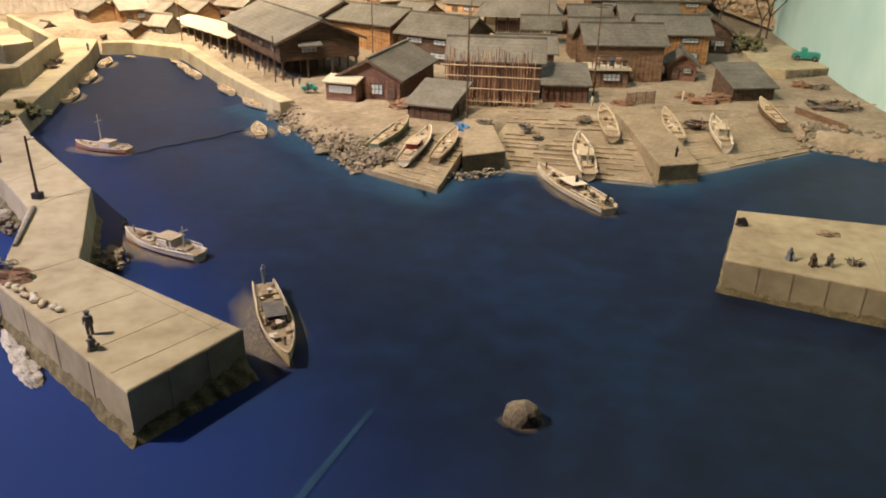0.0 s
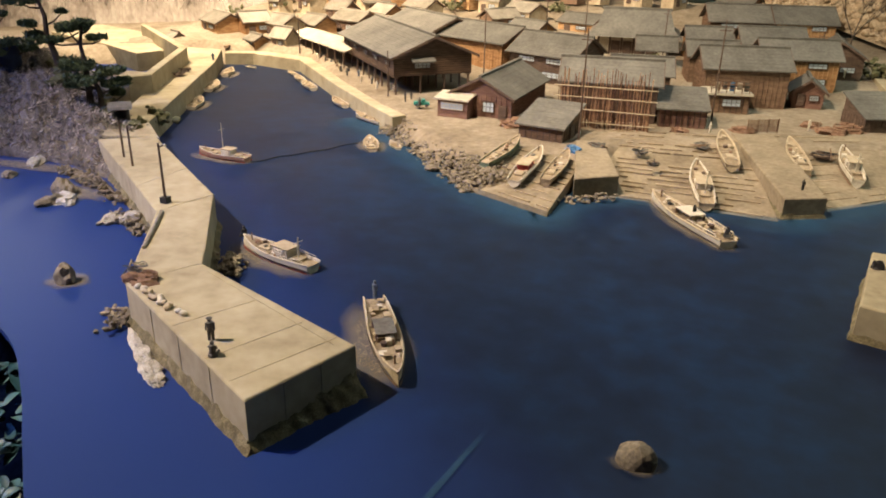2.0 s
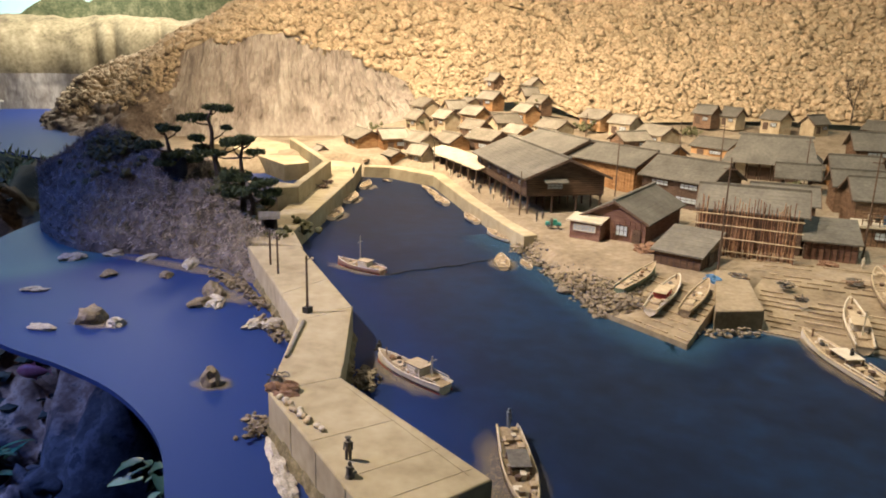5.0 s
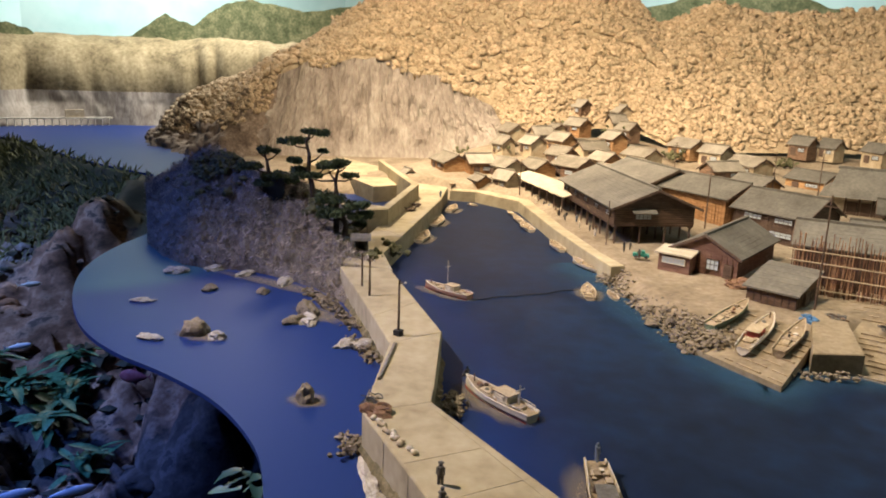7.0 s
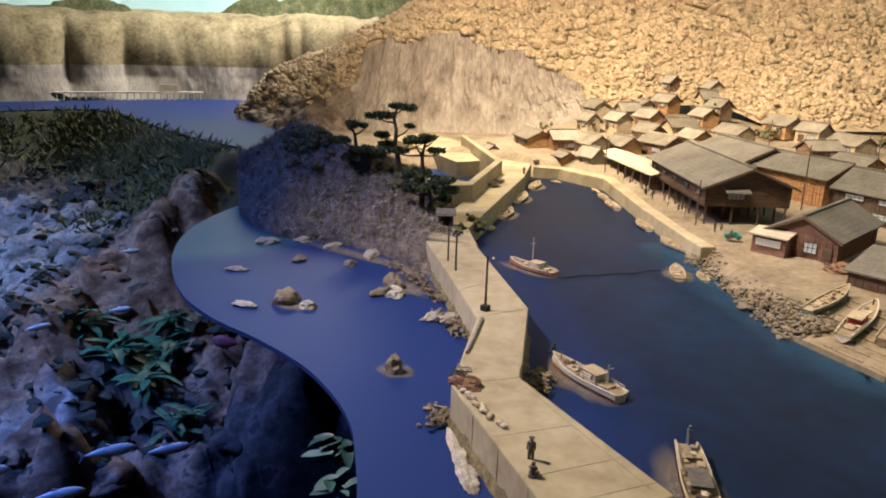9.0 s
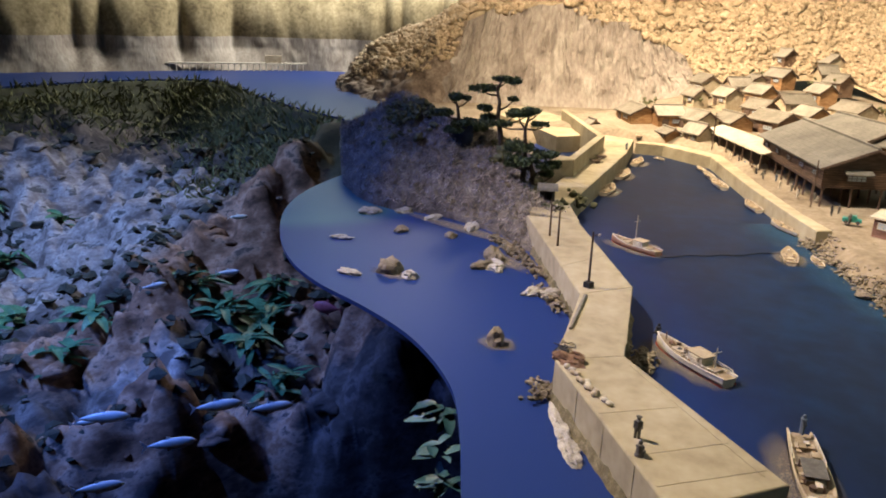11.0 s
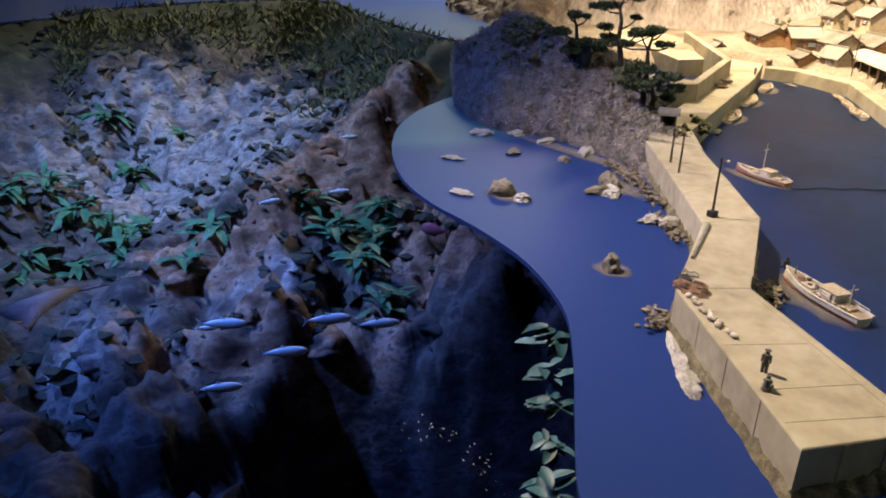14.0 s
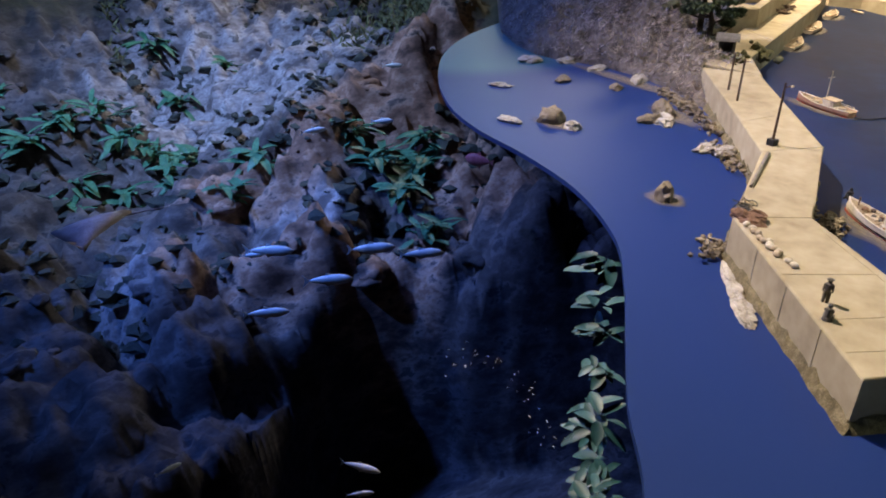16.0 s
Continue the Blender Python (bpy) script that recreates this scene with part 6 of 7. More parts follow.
# ---- dolls ----
def doll(x, y, z, yaw, material, pose_kind="stand", h=0.039, label="tiny model figure", hat=False):
    """A plain model figure in one mesh."""
    bm = bmesh.new()
    k = h / 0.039

    def ball(px, py, pz, r, sz=1.0):
        m = Matrix.Translation((px * k, py * k, pz * k)) @ Matrix.Diagonal((r * k, r * k, r * k * sz, 1))
        bmesh.ops.create_icosphere(bm, subdivisions=2, radius=1, matrix=m)

    if pose_kind == "stand":
        for s in (-1, 1):
            tube(bm, (s * 0.003 * k, 0, 0), (s * 0.0026 * k, 0, 0.018 * k), 0.0024 * k, 0.003 * k, 7)
            tube(bm, (s * 0.0055 * k, 0, 0.0305 * k), (s * 0.0065 * k, -0.003 * k, 0.019 * k), 0.0018 * k, 0.0014 * k, 6)
        tube(bm, (0, 0, 0.017 * k), (0, 0, 0.0315 * k), 0.0042 * k, 0.0055 * k, 9)
        ball(0, 0, 0.0358, 0.0033, 1.15)
    else:
        tube(bm, (0, 0, 0.0), (0, 0.001 * k, 0.006 * k), 0.008 * k, 0.006 * k, 9)
        for s in (-1, 1):
            tube(bm, (s * 0.004 * k, -0.002 * k, 0.004 * k), (s * 0.006 * k, -0.012 * k, 0.003 * k), 0.003 * k, 0.0022 * k, 6)
            tube(bm, (s * 0.0055 * k, 0, 0.016 * k), (s * 0.004 * k, -0.009 * k, 0.008 * k), 0.0018 * k, 0.0014 * k, 6)
        tube(bm, (0, 0.001 * k, 0.005 * k), (0, -0.001 * k, 0.018 * k), 0.005 * k, 0.0055 * k, 9)
        ball(0, -0.001, 0.0225, 0.0034, 1.1)
    if hat:
        zt = 0.0385 if pose_kind == "stand" else 0.025
        tube(bm, (0, 0, zt * k), (0, 0, (zt + 0.002) * k), 0.0055 * k, 0.002 * k, 10)
    ob = part("figurine", bm, material, None)
    ob.matrix_world = pose(x, y, z, 0, 0, yaw)
    return tagged(ob, label, "figurine", "model figures")


def dolls():
    doll(-0.683, 0.908, 0.084, 30, "grey", label="grey model figure standing on the breakwater", hat=True)
    doll(-0.652, 0.868, 0.084, 200, "grey", "sit", label="grey model figure crouching on the breakwater")
    for x, y, m, yw in ((0.432, 1.487, "cloth_blue", 20), (0.470, 1.468, "wood_dark", 10), (0.503, 1.476, "grey", -20)):
        doll(x, y, 0.07, yw, m, "sit", label="model figure sitting on the concrete pier")
    doll(-0.553, 1.238, 0.024, 140, "cloth_blue", label="model figure standing at a boat's end")
    doll(-0.963, 1.42, 0.022, 0, "black", "sit", label="dark model figure sitting in a boat")
    doll(0.005, 1.95, 0.022, 60, "black", label="dark model figure standing in the long boat", h=0.034)
    doll(0.085, 1.84, 0.024, 60, "black", "sit", label="dark model figure sitting in the long boat")
    doll(0.27, 2.185, 0.056, 40, "black", "stand", 0.03, label="dark model figure standing on the jetty")
    rng = random.Random(5)
    for x, y, z in ((0.02, 2.753, 0.052), (0.345, 2.934, 0.052), (0.46, 3.9, 0.095), (0.56, 3.88, 0.095), (-2.24, 3.12, 0.08), (-0.9, 2.72, 0.055), (-1.02, 2.68, 0.06)):
        doll(x, y, z, rng.uniform(0, 360), rng.choice(["grey", "cloth_blue", "white"]), "stand", 0.036, label="small model villager standing in the open")
    for k in range(26):
        f = rng.random()
        a, b = Vector((-1.95, 3.43)), Vector((-1.1, 2.66))
        p = a.lerp(b, f) + Vector((0.6, 0.7)) * rng.uniform(0.06, 0.13)
        doll(p.x, p.y, 0.057, rng.uniform(0, 360), rng.choice(["grey", "cloth_blue", "white", "wood", "black", "cream"]), rng.choice(["stand", "stand", "sit"]), 0.032, label="small model villager at the fish market")


dolls()


# ---- poles, racks, nets and gear ----
def lamp_post(x, y, z, h, lean=0, label="slim dark lamp post on a square base", base=True):
    t = thing("lamp_post", pose(x, y, z, lean, 0, 0), label, "lamp post", "pier posts")
    b = bmesh.new()
    tube(b, (0, 0, 0), (0, 0, h), 0.0032, 0.0024, 7)
    part("pole", b, "wood_dark", t)
    if base:
        part("base", boxed((-0.009, -0.009, 0, 0.009, 0.009, 0.014)), "black", t)
    b = bmesh.new()
    tube(b, (0, 0, h * 0.93), (0.016, 0, h * 0.98), 0.0013, n=5)
    part("arm", b, "wood_dark", t)
    b = bmesh.new()
    bmesh.ops.create_uvsphere(b, u_segments=8, v_segments=6, radius=0.0035, matrix=Matrix.Translation((0.018, 0, h * 0.975)))
    part("bulb", b, "white", t)


lamp_post(-1.156, 1.399, 0.084, 0.142)
lamp_post(-1.42, 1.60, 0.084, 0.11, base=False, label="dark wooden post at the pier's landward end")
lamp_post(-1.5, 1.66, 0.084, 0.1, base=False, label="short dark post beside the headland")


def pole(x, y, z, h, label="tall thin dark utility pole"):
    t = thing("pole", pose(x, y, z), label, "pole", "village poles")
    b = bmesh.new()
    tube(b, (0, 0, -0.02), (0, 0, h), 0.0036, 0.0022, 7)
    part("shaft", b, "wood_dark", t)
    part("crossarm", boxed((-0.02, -0.0015, h * 0.9, 0.02, 0.0015, h * 0.9 + 0.003)), "wood_dark", t)


for px, py, pz, ph in ((-0.377, 2.44, 0.05, 0.36), (0.02, 2.9, 0.05, 0.36), (-1.0, 3.45, 0.06, 0.28), (-0.62, 3.9, 0.07, 0.33), (-2.02, 3.55, 0.06, 0.2), (-0.9, 4.3, 0.1, 0.25), (0.43, 3.75, 0.08, 0.22), (-1.5, 4.5, 0.12, 0.22), (-0.25, 4.1, 0.08, 0.25)):
    pole(px, py, pz, ph)


def rack():
    t = thing("drying_rack", pose(-0.335, 2.655, 0.05, 0, 0, 2), "tall bamboo drying rack of close-set poles", "rack")
    rng = random.Random(9)
    L = 0.31
    for k in range(96):
        x = -L / 2 + L * (k + rng.uniform(-0.4, 0.4)) / 95
        h = rng.uniform(0.135, 0.205)
        y = rng.choice([0.0, 0.012, 0.03])
        b = bmesh.new()
        tube(b, (x, y, -0.01), (x + rng.uniform(-0.008, 0.008), y + rng.uniform(0, 0.01), h), 0.002, 0.0014, 5)
        part("pole", b, "bamboo", t)
    for z in (0.02, 0.065, 0.105, 0.145):
        b = bmesh.new()
        tube(b, (-L / 2 - 0.02, -0.004, z + rng.uniform(-0.003, 0.003)), (L / 2 + 0.02, -0.004, z + rng.uniform(-0.003, 0.003)), 0.0024, 0.0018, 6)
        part("rail", b, "cream", t)


rack()


def heap(name, x, y, z, r, h, material, label, category, seed, lumps=14):
    """A slumped heap of nets or sacks, with folds and coils."""
    t = thing(name, pose(x, y, z), label, category, "gear on the quay")
    rng = random.Random(seed)
    bm = rock_mesh(seed + 100, 3, 0.5)
    for v in bm.verts:
        v.co = Vector((v.co.x * r, v.co.y * r * 0.75, max(-0.2, v.co.z) * h))
    gear = material in ("grey", "wood_dark")
    if gear:
        for v in bm.verts:
            v.co *= 0.6
    part("heap_body", bm, material, t)
    for k in range(9 if gear else 0):
        b = bmesh.new()
        a0, c = rng.uniform(0, 6.28), Vector((rng.uniform(-0.6, 0.6) * r, rng.uniform(-0.5, 0.5) * r, h * rng.uniform(0.1, 0.7)))
        d = Vector((math.cos(a0), math.sin(a0), rng.uniform(-0.25, 0.5))) * r * rng.uniform(0.4, 0.9)
        e, f = c - d, c + d
        e.z, f.z = max(0.002, e.z), max(0.002, f.z)
        tube(b, e, f, r * 0.06, n=5)
        part("stick", b, rng.choice(["wood_dark", "wood", "black", "plank"]), t)
    for k in range(lumps // 3):
        b = bmesh.new()
        a0, rr = rng.uniform(0, 6.28), r * rng.uniform(0.3, 0.6)
        c = Vector((math.cos(a0) * r * 0.5, math.sin(a0) * r * 0.4, h * rng.uniform(0.3, 0.7)))
        sweep(b, [c + Vector((math.cos(i * 0.63) * rr, math.sin(i * 0.63) * rr * 0.8, rng.uniform(-0.1, 0.1) * h)) for i in range(11)], r * 0.06)
        part("coil", b, material, t)
    return t


heap("net_heap", -0.927, 1.04, 0.084, 0.03, 0.02, "net", "brown fishing net heaped on the breakwater", "net", 1)
heap("net_heap", -0.955, 1.06, 0.084, 0.022, 0.03, "grey", "dark bundle of gear on the breakwater", "gear", 2)
for i, (x, y, r, h, m, lb) in enumerate([(-0.61, 2.6, 0.045, 0.03, "net", "orange-brown nets coiled beside the shed"), (-0.64, 2.56, 0.035, 0.025, "net", "orange net bundle on the ground"), (-0.08, 2.72, 0.03, 0.022, "net", "round orange-brown net coil"), (0.13, 2.82, 0.04, 0.02, "net", "rusty red nets spread on the ground"), (0.42, 2.93, 0.05, 0.02, "net", "rusty nets spread beside the shed"), (0.48, 2.98, 0.05, 0.03, "net", "rusty net heap beside the shed"), (0.36, 3.0, 0.035, 0.02, "net", "rusty net bundle in the yard"), (-0.37, 2.33, 0.025, 0.025, "blue", "blue tarpaulin bundle beside the slipway"), (-0.31, 2.4, 0.035, 0.02, "grey", "dark rope pile above the slipway"), (-0.18, 2.42, 0.03, 0.02, "grey", "dark gear heap on the slipway"), (-0.13, 2.3, 0.022, 0.015, "grey", "small dark winch gear on the slipway"), (0.0, 2.56, 0.03, 0.02, "grey", "dark winch gear above the slipway"), (0.36, 2.6, 0.04, 0.02, "wood_dark", "broken timber heap between boats"), (0.85, 2.95, 0.08, 0.025, "grey", "grey net spread over the grass"), (0.93, 2.98, 0.06, 0.02, "grey", "grey net folded on the grass"), (0.84, 3.33, 0.035, 0.025, "net", "rusty gear below the wall"), (0.9, 3.3, 0.035, 0.02, "grey", "dark gear below the wall"), (0.54, 1.64, 0.022, 0.01, "plank", "pale net bundle on the pier"), (0.553, 1.49, 0.018, 0.009, "grey", "flat grey bundle on the pier"), (0.368, 1.65, 0.012, 0.024, "black", "black mooring bollard on the pier corner"), (-2.12, 2.72, 0.03, 0.02, "wood_dark", "dark gear stacked on the quay"), (-2.17, 2.82, 0.03, 0.02, "wood_dark", "dark baskets stacked on the quay")]):
    z = 0.07 if y < 1.7 else (0.08 if x < -2 else (0.045 if -0.25 < x < 0.5 and y < 2.65 else 0.052))
    heap("net_heap" if m == "net" else "gear_heap", x, y, z, r, h, m, lb, "net" if m == "net" else "gear", 10 + i)


def floats():
    rng = random.Random(3)
    for k in range(15):
        f = k / 14
        x, y = -0.905 + 0.125 * f + rng.uniform(-0.01, 0.01), 1.012 - 0.062 * f + rng.uniform(-0.008, 0.008)
        b = bmesh.new()
        bmesh.ops.create_uvsphere(b, u_segments=10, v_segments=7, radius=1)
        for v in b.verts:
            v.co = Vector((v.co.x * 0.0075, v.co.y * 0.006, v.co.z * 0.005))
        ob = part("fishing_float", b, rng.choice(["white", "white", "cream"]))
        ob.matrix_world = pose(x, y, 0.0885, rng.uniform(-20, 20), 0, rng.uniform(0, 180))
        tagged(ob, "white fishing float lying on the breakwater", "float", "floats on the breakwater")


floats()


def vehicle(x, y, z, yaw, L, label):
    t = thing("car", pose(x, y, z, 0, 0, yaw), label, "car")
    b = bmesh.new()
    prof = [(-0.5, 0.1), (0.5, 0.1), (0.5, 0.26), (0.2, 0.3), (-0.5, 0.3)]
    extrude_x(b, prof, -0.2, 0.2)
    for v in b.verts:
        v.co = Vector((v.co.y * L, v.co.x * L, v.co.z * L))
    bmesh.ops.recalc_face_normals(b, faces=b.faces[:])
    part("body", b, "green", t)
    c = part("cab", boxed((0.0, -0.18 * L, 0.3 * L, 0.22 * L, 0.18 * L, 0.46 * L)), "green", t)
    part("windscreen", boxed((0.221 * L, -0.15 * L, 0.32 * L, 0.228 * L, 0.15 * L, 0.43 * L)), "glass", c)
    part("bumper", boxed((0.5 * L, -0.19 * L, 0.1 * L, 0.52 * L, 0.19 * L, 0.16 * L)), "grey", t)
    for sx in (-0.3, 0.32):
        for sy in (-1, 1):
            w = bmesh.new()
            tube(w, (sx * L, sy * 0.16 * L, 0.1 * L), (sx * L, sy * 0.215 * L, 0.1 * L), 0.1 * L, n=14)
            wh = part("wheel", w, "black", t)
            w = bmesh.new()
            tube(w, (sx * L, sy * 0.21 * L, 0.1 * L), (sx * L, sy * 0.218 * L, 0.1 * L), 0.05 * L, n=10)
            part("hub", w, "grey", wh)


vehicle(0.93, 3.72, 0.095, 172, 0.115, "teal green model truck parked on the upper road")
vehicle(-1.02, 2.7, 0.058, 20, 0.06, "small green model truck beside the stilt house")


def fence(a, b, z, h, n, label, material="net"):
    t = thing("fence", pose(0, 0, 0), label, "fence")
    a, b = Vector(a), Vector(b)
    for k in range(n + 1):
        p = a.lerp(b, k / n)
        g = bmesh.new()
        tube(g, (p.x, p.y, z - 0.01), (p.x, p.y, z + h), 0.002, n=5)
        part("post", g, "wood", t)
    d = (b - a).normalized()
    g = bmesh.new()
    m = pose(a.x, a.y, z, 0, 0, math.degrees(math.atan2(d.y, d.x)))
    L = (b - a).length
    if material != "net":
        box(g, 0, -0.0012, 0.004, L, 0.0012, h * 0.95, m)
        part("panel", g, material, t)
        return
    for k in range(34):
        for x0, x1 in ((k / 34 * L, (k + 3) / 34 * L), ((k + 3) / 34 * L, k / 34 * L)):
            tube(g, m @ Vector((min(x0, L), 0, 0.004)), m @ Vector((min(x1, L), 0, h * 0.95)), 0.0007, n=4)
    part("netting", g, material, t)


fence((0.14, 2.80), (0.24, 2.86), 0.05, 0.05, 3, "rust-red net stretched on a wooden frame")
fence((0.72, 2.85), (0.83, 2.62), 0.04, 0.035, 5, "grey plank fence along the slipway", "wood")


# ---- trees ----
def needles(bm, c, r, flat, n, rng):
    """Tufts of needles round a pad of foliage."""
    for _ in range(n):
        a, b = rng.uniform(0, 6.28), rng.uniform(-1, 1)
        q = rng.uniform(0.2, 1.0) ** 0.5
        p = Vector((math.cos(a) * r * q, math.sin(a) * r * q, b * r * flat * math.sqrt(max(0, 1 - q * q * 0.8))))
        d = Vector((rng.uniform(-1, 1), rng.uniform(-1, 1), rng.uniform(0.1, 1))).normalized() * rng.uniform(0.006, 0.013)
        s = d.cross(Vector((rng.uniform(-1, 1), rng.uniform(-1, 1), rng.uniform(-1, 1)))).normalized() * 0.0028
        v = [bm.verts.new(c + p + o) for o in (-s, s, d + s * 0.3, d - s * 0.3)]
        bm.faces.new(v)


VIEW_RIGHT = Vector((0.715, 0.699, 0))
VIEW_AWAY = Vector((-0.699, 0.715, 0))


def pine(az, dist, stem, pads, seed, label="gnarled dark green model pine on the headland"):
    """A wind-bent pine: a crooked stem of (sideways, up) points and flat pads of needles (sideways, up, half width) on limbs of their own."""
    rng = random.Random(seed)
    x, y, z = headland_spot(az, dist)
    t = thing("pine_tree", pose(x, y, z), label, "tree", "headland pines")
    pts = [VIEW_RIGHT * u + VIEW_AWAY * rng.uniform(-0.006, 0.006) + Vector((0, 0, w - (0.02 if k == 0 else 0))) for k, (u, w) in enumerate(stem)]
    b = bmesh.new()
    n = len(pts) - 1
    for k in range(n):
        tube(b, pts[k], pts[k + 1], 0.012 * (1 - 0.7 * k / n), 0.012 * (1 - 0.75 * (k + 1) / n), 8)
    part("trunk", b, "bark", t)
    for u, w, half in pads:
        half *= 1.15
        away = rng.uniform(-0.6, 0.6) * max(0.02, abs(u))
        c = VIEW_RIGHT * u + VIEW_AWAY * away + Vector((0, 0, w))
        root = min((p.lerp(q, f) for p, q in zip(pts, pts[1:]) for f in (0, 0.5, 1)), key=lambda q: (q - c + Vector((0, 0, 0.03))).length)
        b = bmesh.new()
        m = root.lerp(c, 0.55) + Vector((0, 0, -0.008))
        tube(b, root, m, 0.0042, 0.003, 6)
        tube(b, m, c + Vector((0, 0, -0.004)), 0.003, 0.002, 6)
        part("limb", b, "bark", t)
        crown = bmesh.new()
        for _ in range(max(3, int(half / 0.011))):
            o = Vector((rng.uniform(-0.75, 0.75) * half, rng.uniform(-0.55, 0.55) * half, rng.uniform(-0.05, 0.16) * half))
            needles(crown, c + o, half * rng.uniform(0.35, 0.55), rng.uniform(0.45, 0.75), 230, rng)
        part("needle_pad", crown, "pine", t)


pine(2.392, 2.95, [(0, 0), (0.006, 0.06), (-0.005, 0.11), (-0.012, 0.16), (-0.022, 0.19)], [(-0.04, 0.195, 0.04), (-0.062, 0.135, 0.04), (0.03, 0.195, 0.024), (0.03, 0.1, 0.045), (-0.045, 0.07, 0.04), (0.075, 0.075, 0.036)], 1)
pine(2.338, 2.9, [(0.008, 0), (0, 0.07), (-0.014, 0.13), (-0.01, 0.19), (-0.022, 0.24), (-0.008, 0.265)], [(0.008, 0.268, 0.046), (-0.08, 0.23, 0.046), (-0.055, 0.16, 0.042), (0.05, 0.15, 0.042), (0.105, 0.145, 0.034), (-0.025, 0.125, 0.044), (0.04, 0.2, 0.02)], 2)
pine(2.306, 2.72, [(0, 0), (0.003, 0.12), (-0.002, 0.2), (0.012, 0.26)], [(0.04, 0.26, 0.04), (-0.03, 0.25, 0.035), (-0.1, 0.205, 0.04), (0.06, 0.215, 0.03), (-0.05, 0.13, 0.06)], 3)
pine(2.295, 2.68, [(0, 0), (0.006, 0.06), (-0.004, 0.1), (0.01, 0.13)], [(-0.04, 0.11, 0.05), (0.035, 0.13, 0.042), (0.06, 0.095, 0.044), (-0.075, 0.09, 0.03), (0.075, 0.05, 0.036)], 5)


def shrine():
    x, y, z = headland_spot(2.272, 2.6)
    t = thing("stone_shrine", pose(x, y, max(0.06, z), 0, 0, 40), "small grey stone shrine on a plinth beside the quay", "shrine")
    part("plinth", boxed((-0.035, -0.03, -0.08, 0.035, 0.03, 0.0)), "concrete_stained", t)
    part("slab", boxed((-0.045, -0.04, 0.0, 0.045, 0.04, 0.008)), "grey", t)
    c = part("cell", boxed((-0.026, -0.024, 0.008, -0.018, 0.024, 0.055), (0.018, -0.024, 0.008, 0.026, 0.024, 0.055), (-0.018, 0.018, 0.008, 0.018, 0.024, 0.055)), "grey", t)
    bm = bmesh.new()
    extrude_x(bm, [(-0.036, 0.055), (0.036, 0.055), (0.03, 0.064), (0.0, 0.075), (-0.03, 0.064)], -0.036, 0.036)
    part("roof", bm, "grey", c)


shrine()


def tank():
    x, y, z = headland_spot(2.388, 2.98)
    t = thing("water_tank", pose(x, y, z), "dark blue drum-shaped tank standing below the pines", "tank")
    b = bmesh.new()
    tube(b, (0, 0, -0.03), (0, 0, 0.085), 0.042, 0.042, 24)
    part("drum", b, "tank", t)
    for h in (0.0, 0.04, 0.08):
        b = bmesh.new()
        tube(b, (0, 0, h), (0, 0, h + 0.006), 0.0435, 0.0435, 24)
        part("hoop", b, "tank", t)


tank()


def bare_tree(x, y, z, h, seed):
    rng = random.Random(seed)
    t = thing("bare_tree", pose(x, y, z), "bare grey twiggy tree at the edge of the village", "tree", "bare trees")
    trunk, twigs = bmesh.new(), bmesh.new()

    def grow(p, d, ln, r, depth):
        q = p + d * ln
        tube(trunk if depth > 3 else twigs, p, q, r, r * 0.7, 5 if depth > 2 else 3)
        if depth == 0:
            return
        for _ in range(3 if depth > 1 else 4):
            nd = (d + Vector((rng.uniform(-0.8, 0.8), rng.uniform(-0.8, 0.8), rng.uniform(-0.2, 0.6)))).normalized()
            grow(q, nd, ln * rng.uniform(0.6, 0.8), r * 0.62, depth - 1)

    grow(Vector((0, 0, -0.01)), Vector((0, 0, 1)), h * 0.3, 0.006, 5)
    part("trunk", trunk, "bark", t)
    part("crown", twigs, "bark", t)


bare_tree(0.78, 4.05, 0.1, 0.42, 1)
bare_tree(0.62, 4.3, 0.1, 0.46, 2)
bare_tree(0.86, 4.3, 0.1, 0.4, 4)
bare_tree(-0.1, 5.45, 0.3, 0.35, 3)


def shrubs():
    rng = np.random.default_rng(31)
    pl, sz = [], []
    for x, y, z, r, n in ((-1.72, 1.95, 0.06, 0.05, 60), (-1.78, 2.13, 0.05, 0.05, 50), (-2.6, 4.35, 0.2, 0.05, 30), (-2.1, 5.0, 0.3, 0.08, 40), (-1.62, 4.85, 0.2, 0.06, 30), (-0.28, 3.9, 0.08, 0.06, 50), (0.72, 3.95, 0.1, 0.08, 60), (-2.9, 4.3, 0.15, 0.05, 30), (-2.55, 5.05, 0.32, 0.06, 30), (-1.0, 5.1, 0.2, 0.07, 40), (0.0, 5.2, 0.22, 0.08, 50)):
        for _ in range(n):
            o = rng.normal(0, r * 0.5, 3)
            pl.append((x + o[0], y + o[1], z + abs(o[2]) * 0.7))
            sz.append(rng.uniform(0.006, 0.016))
    scatter("shrubs", pl, sz, "shrub", "dark green shrubs between houses and rocks", "shrubs", 0.9, 0.5, 1, 9)


shrubs()


def rope(a, b, r, label):
    bm = bmesh.new()
    pts = []
    for k in range(25):
        p = Vector(a).lerp(Vector(b), k / 24)
        pts.append((p.x + 0.006 * math.sin(k * 0.9), p.y + 0.008 * math.sin(k * 0.33), 0.002))
    sweep(bm, pts, r)
    tagged(part("rope", bm, "black"), label, "rope")


rope((-1.31, 1.98), (-1.09, 2.34), 0.0018, "dark mooring rope floating across the inner harbour")


patch("pale_streak", [(-0.3, 0.66), (-0.285, 0.66), (-0.272, 0.74), (-0.255, 0.84), (-0.232, 0.97), (-0.242, 0.975), (-0.27, 0.84), (-0.29, 0.74)], "shallows", "faint pale streak across the painted water", "foam")


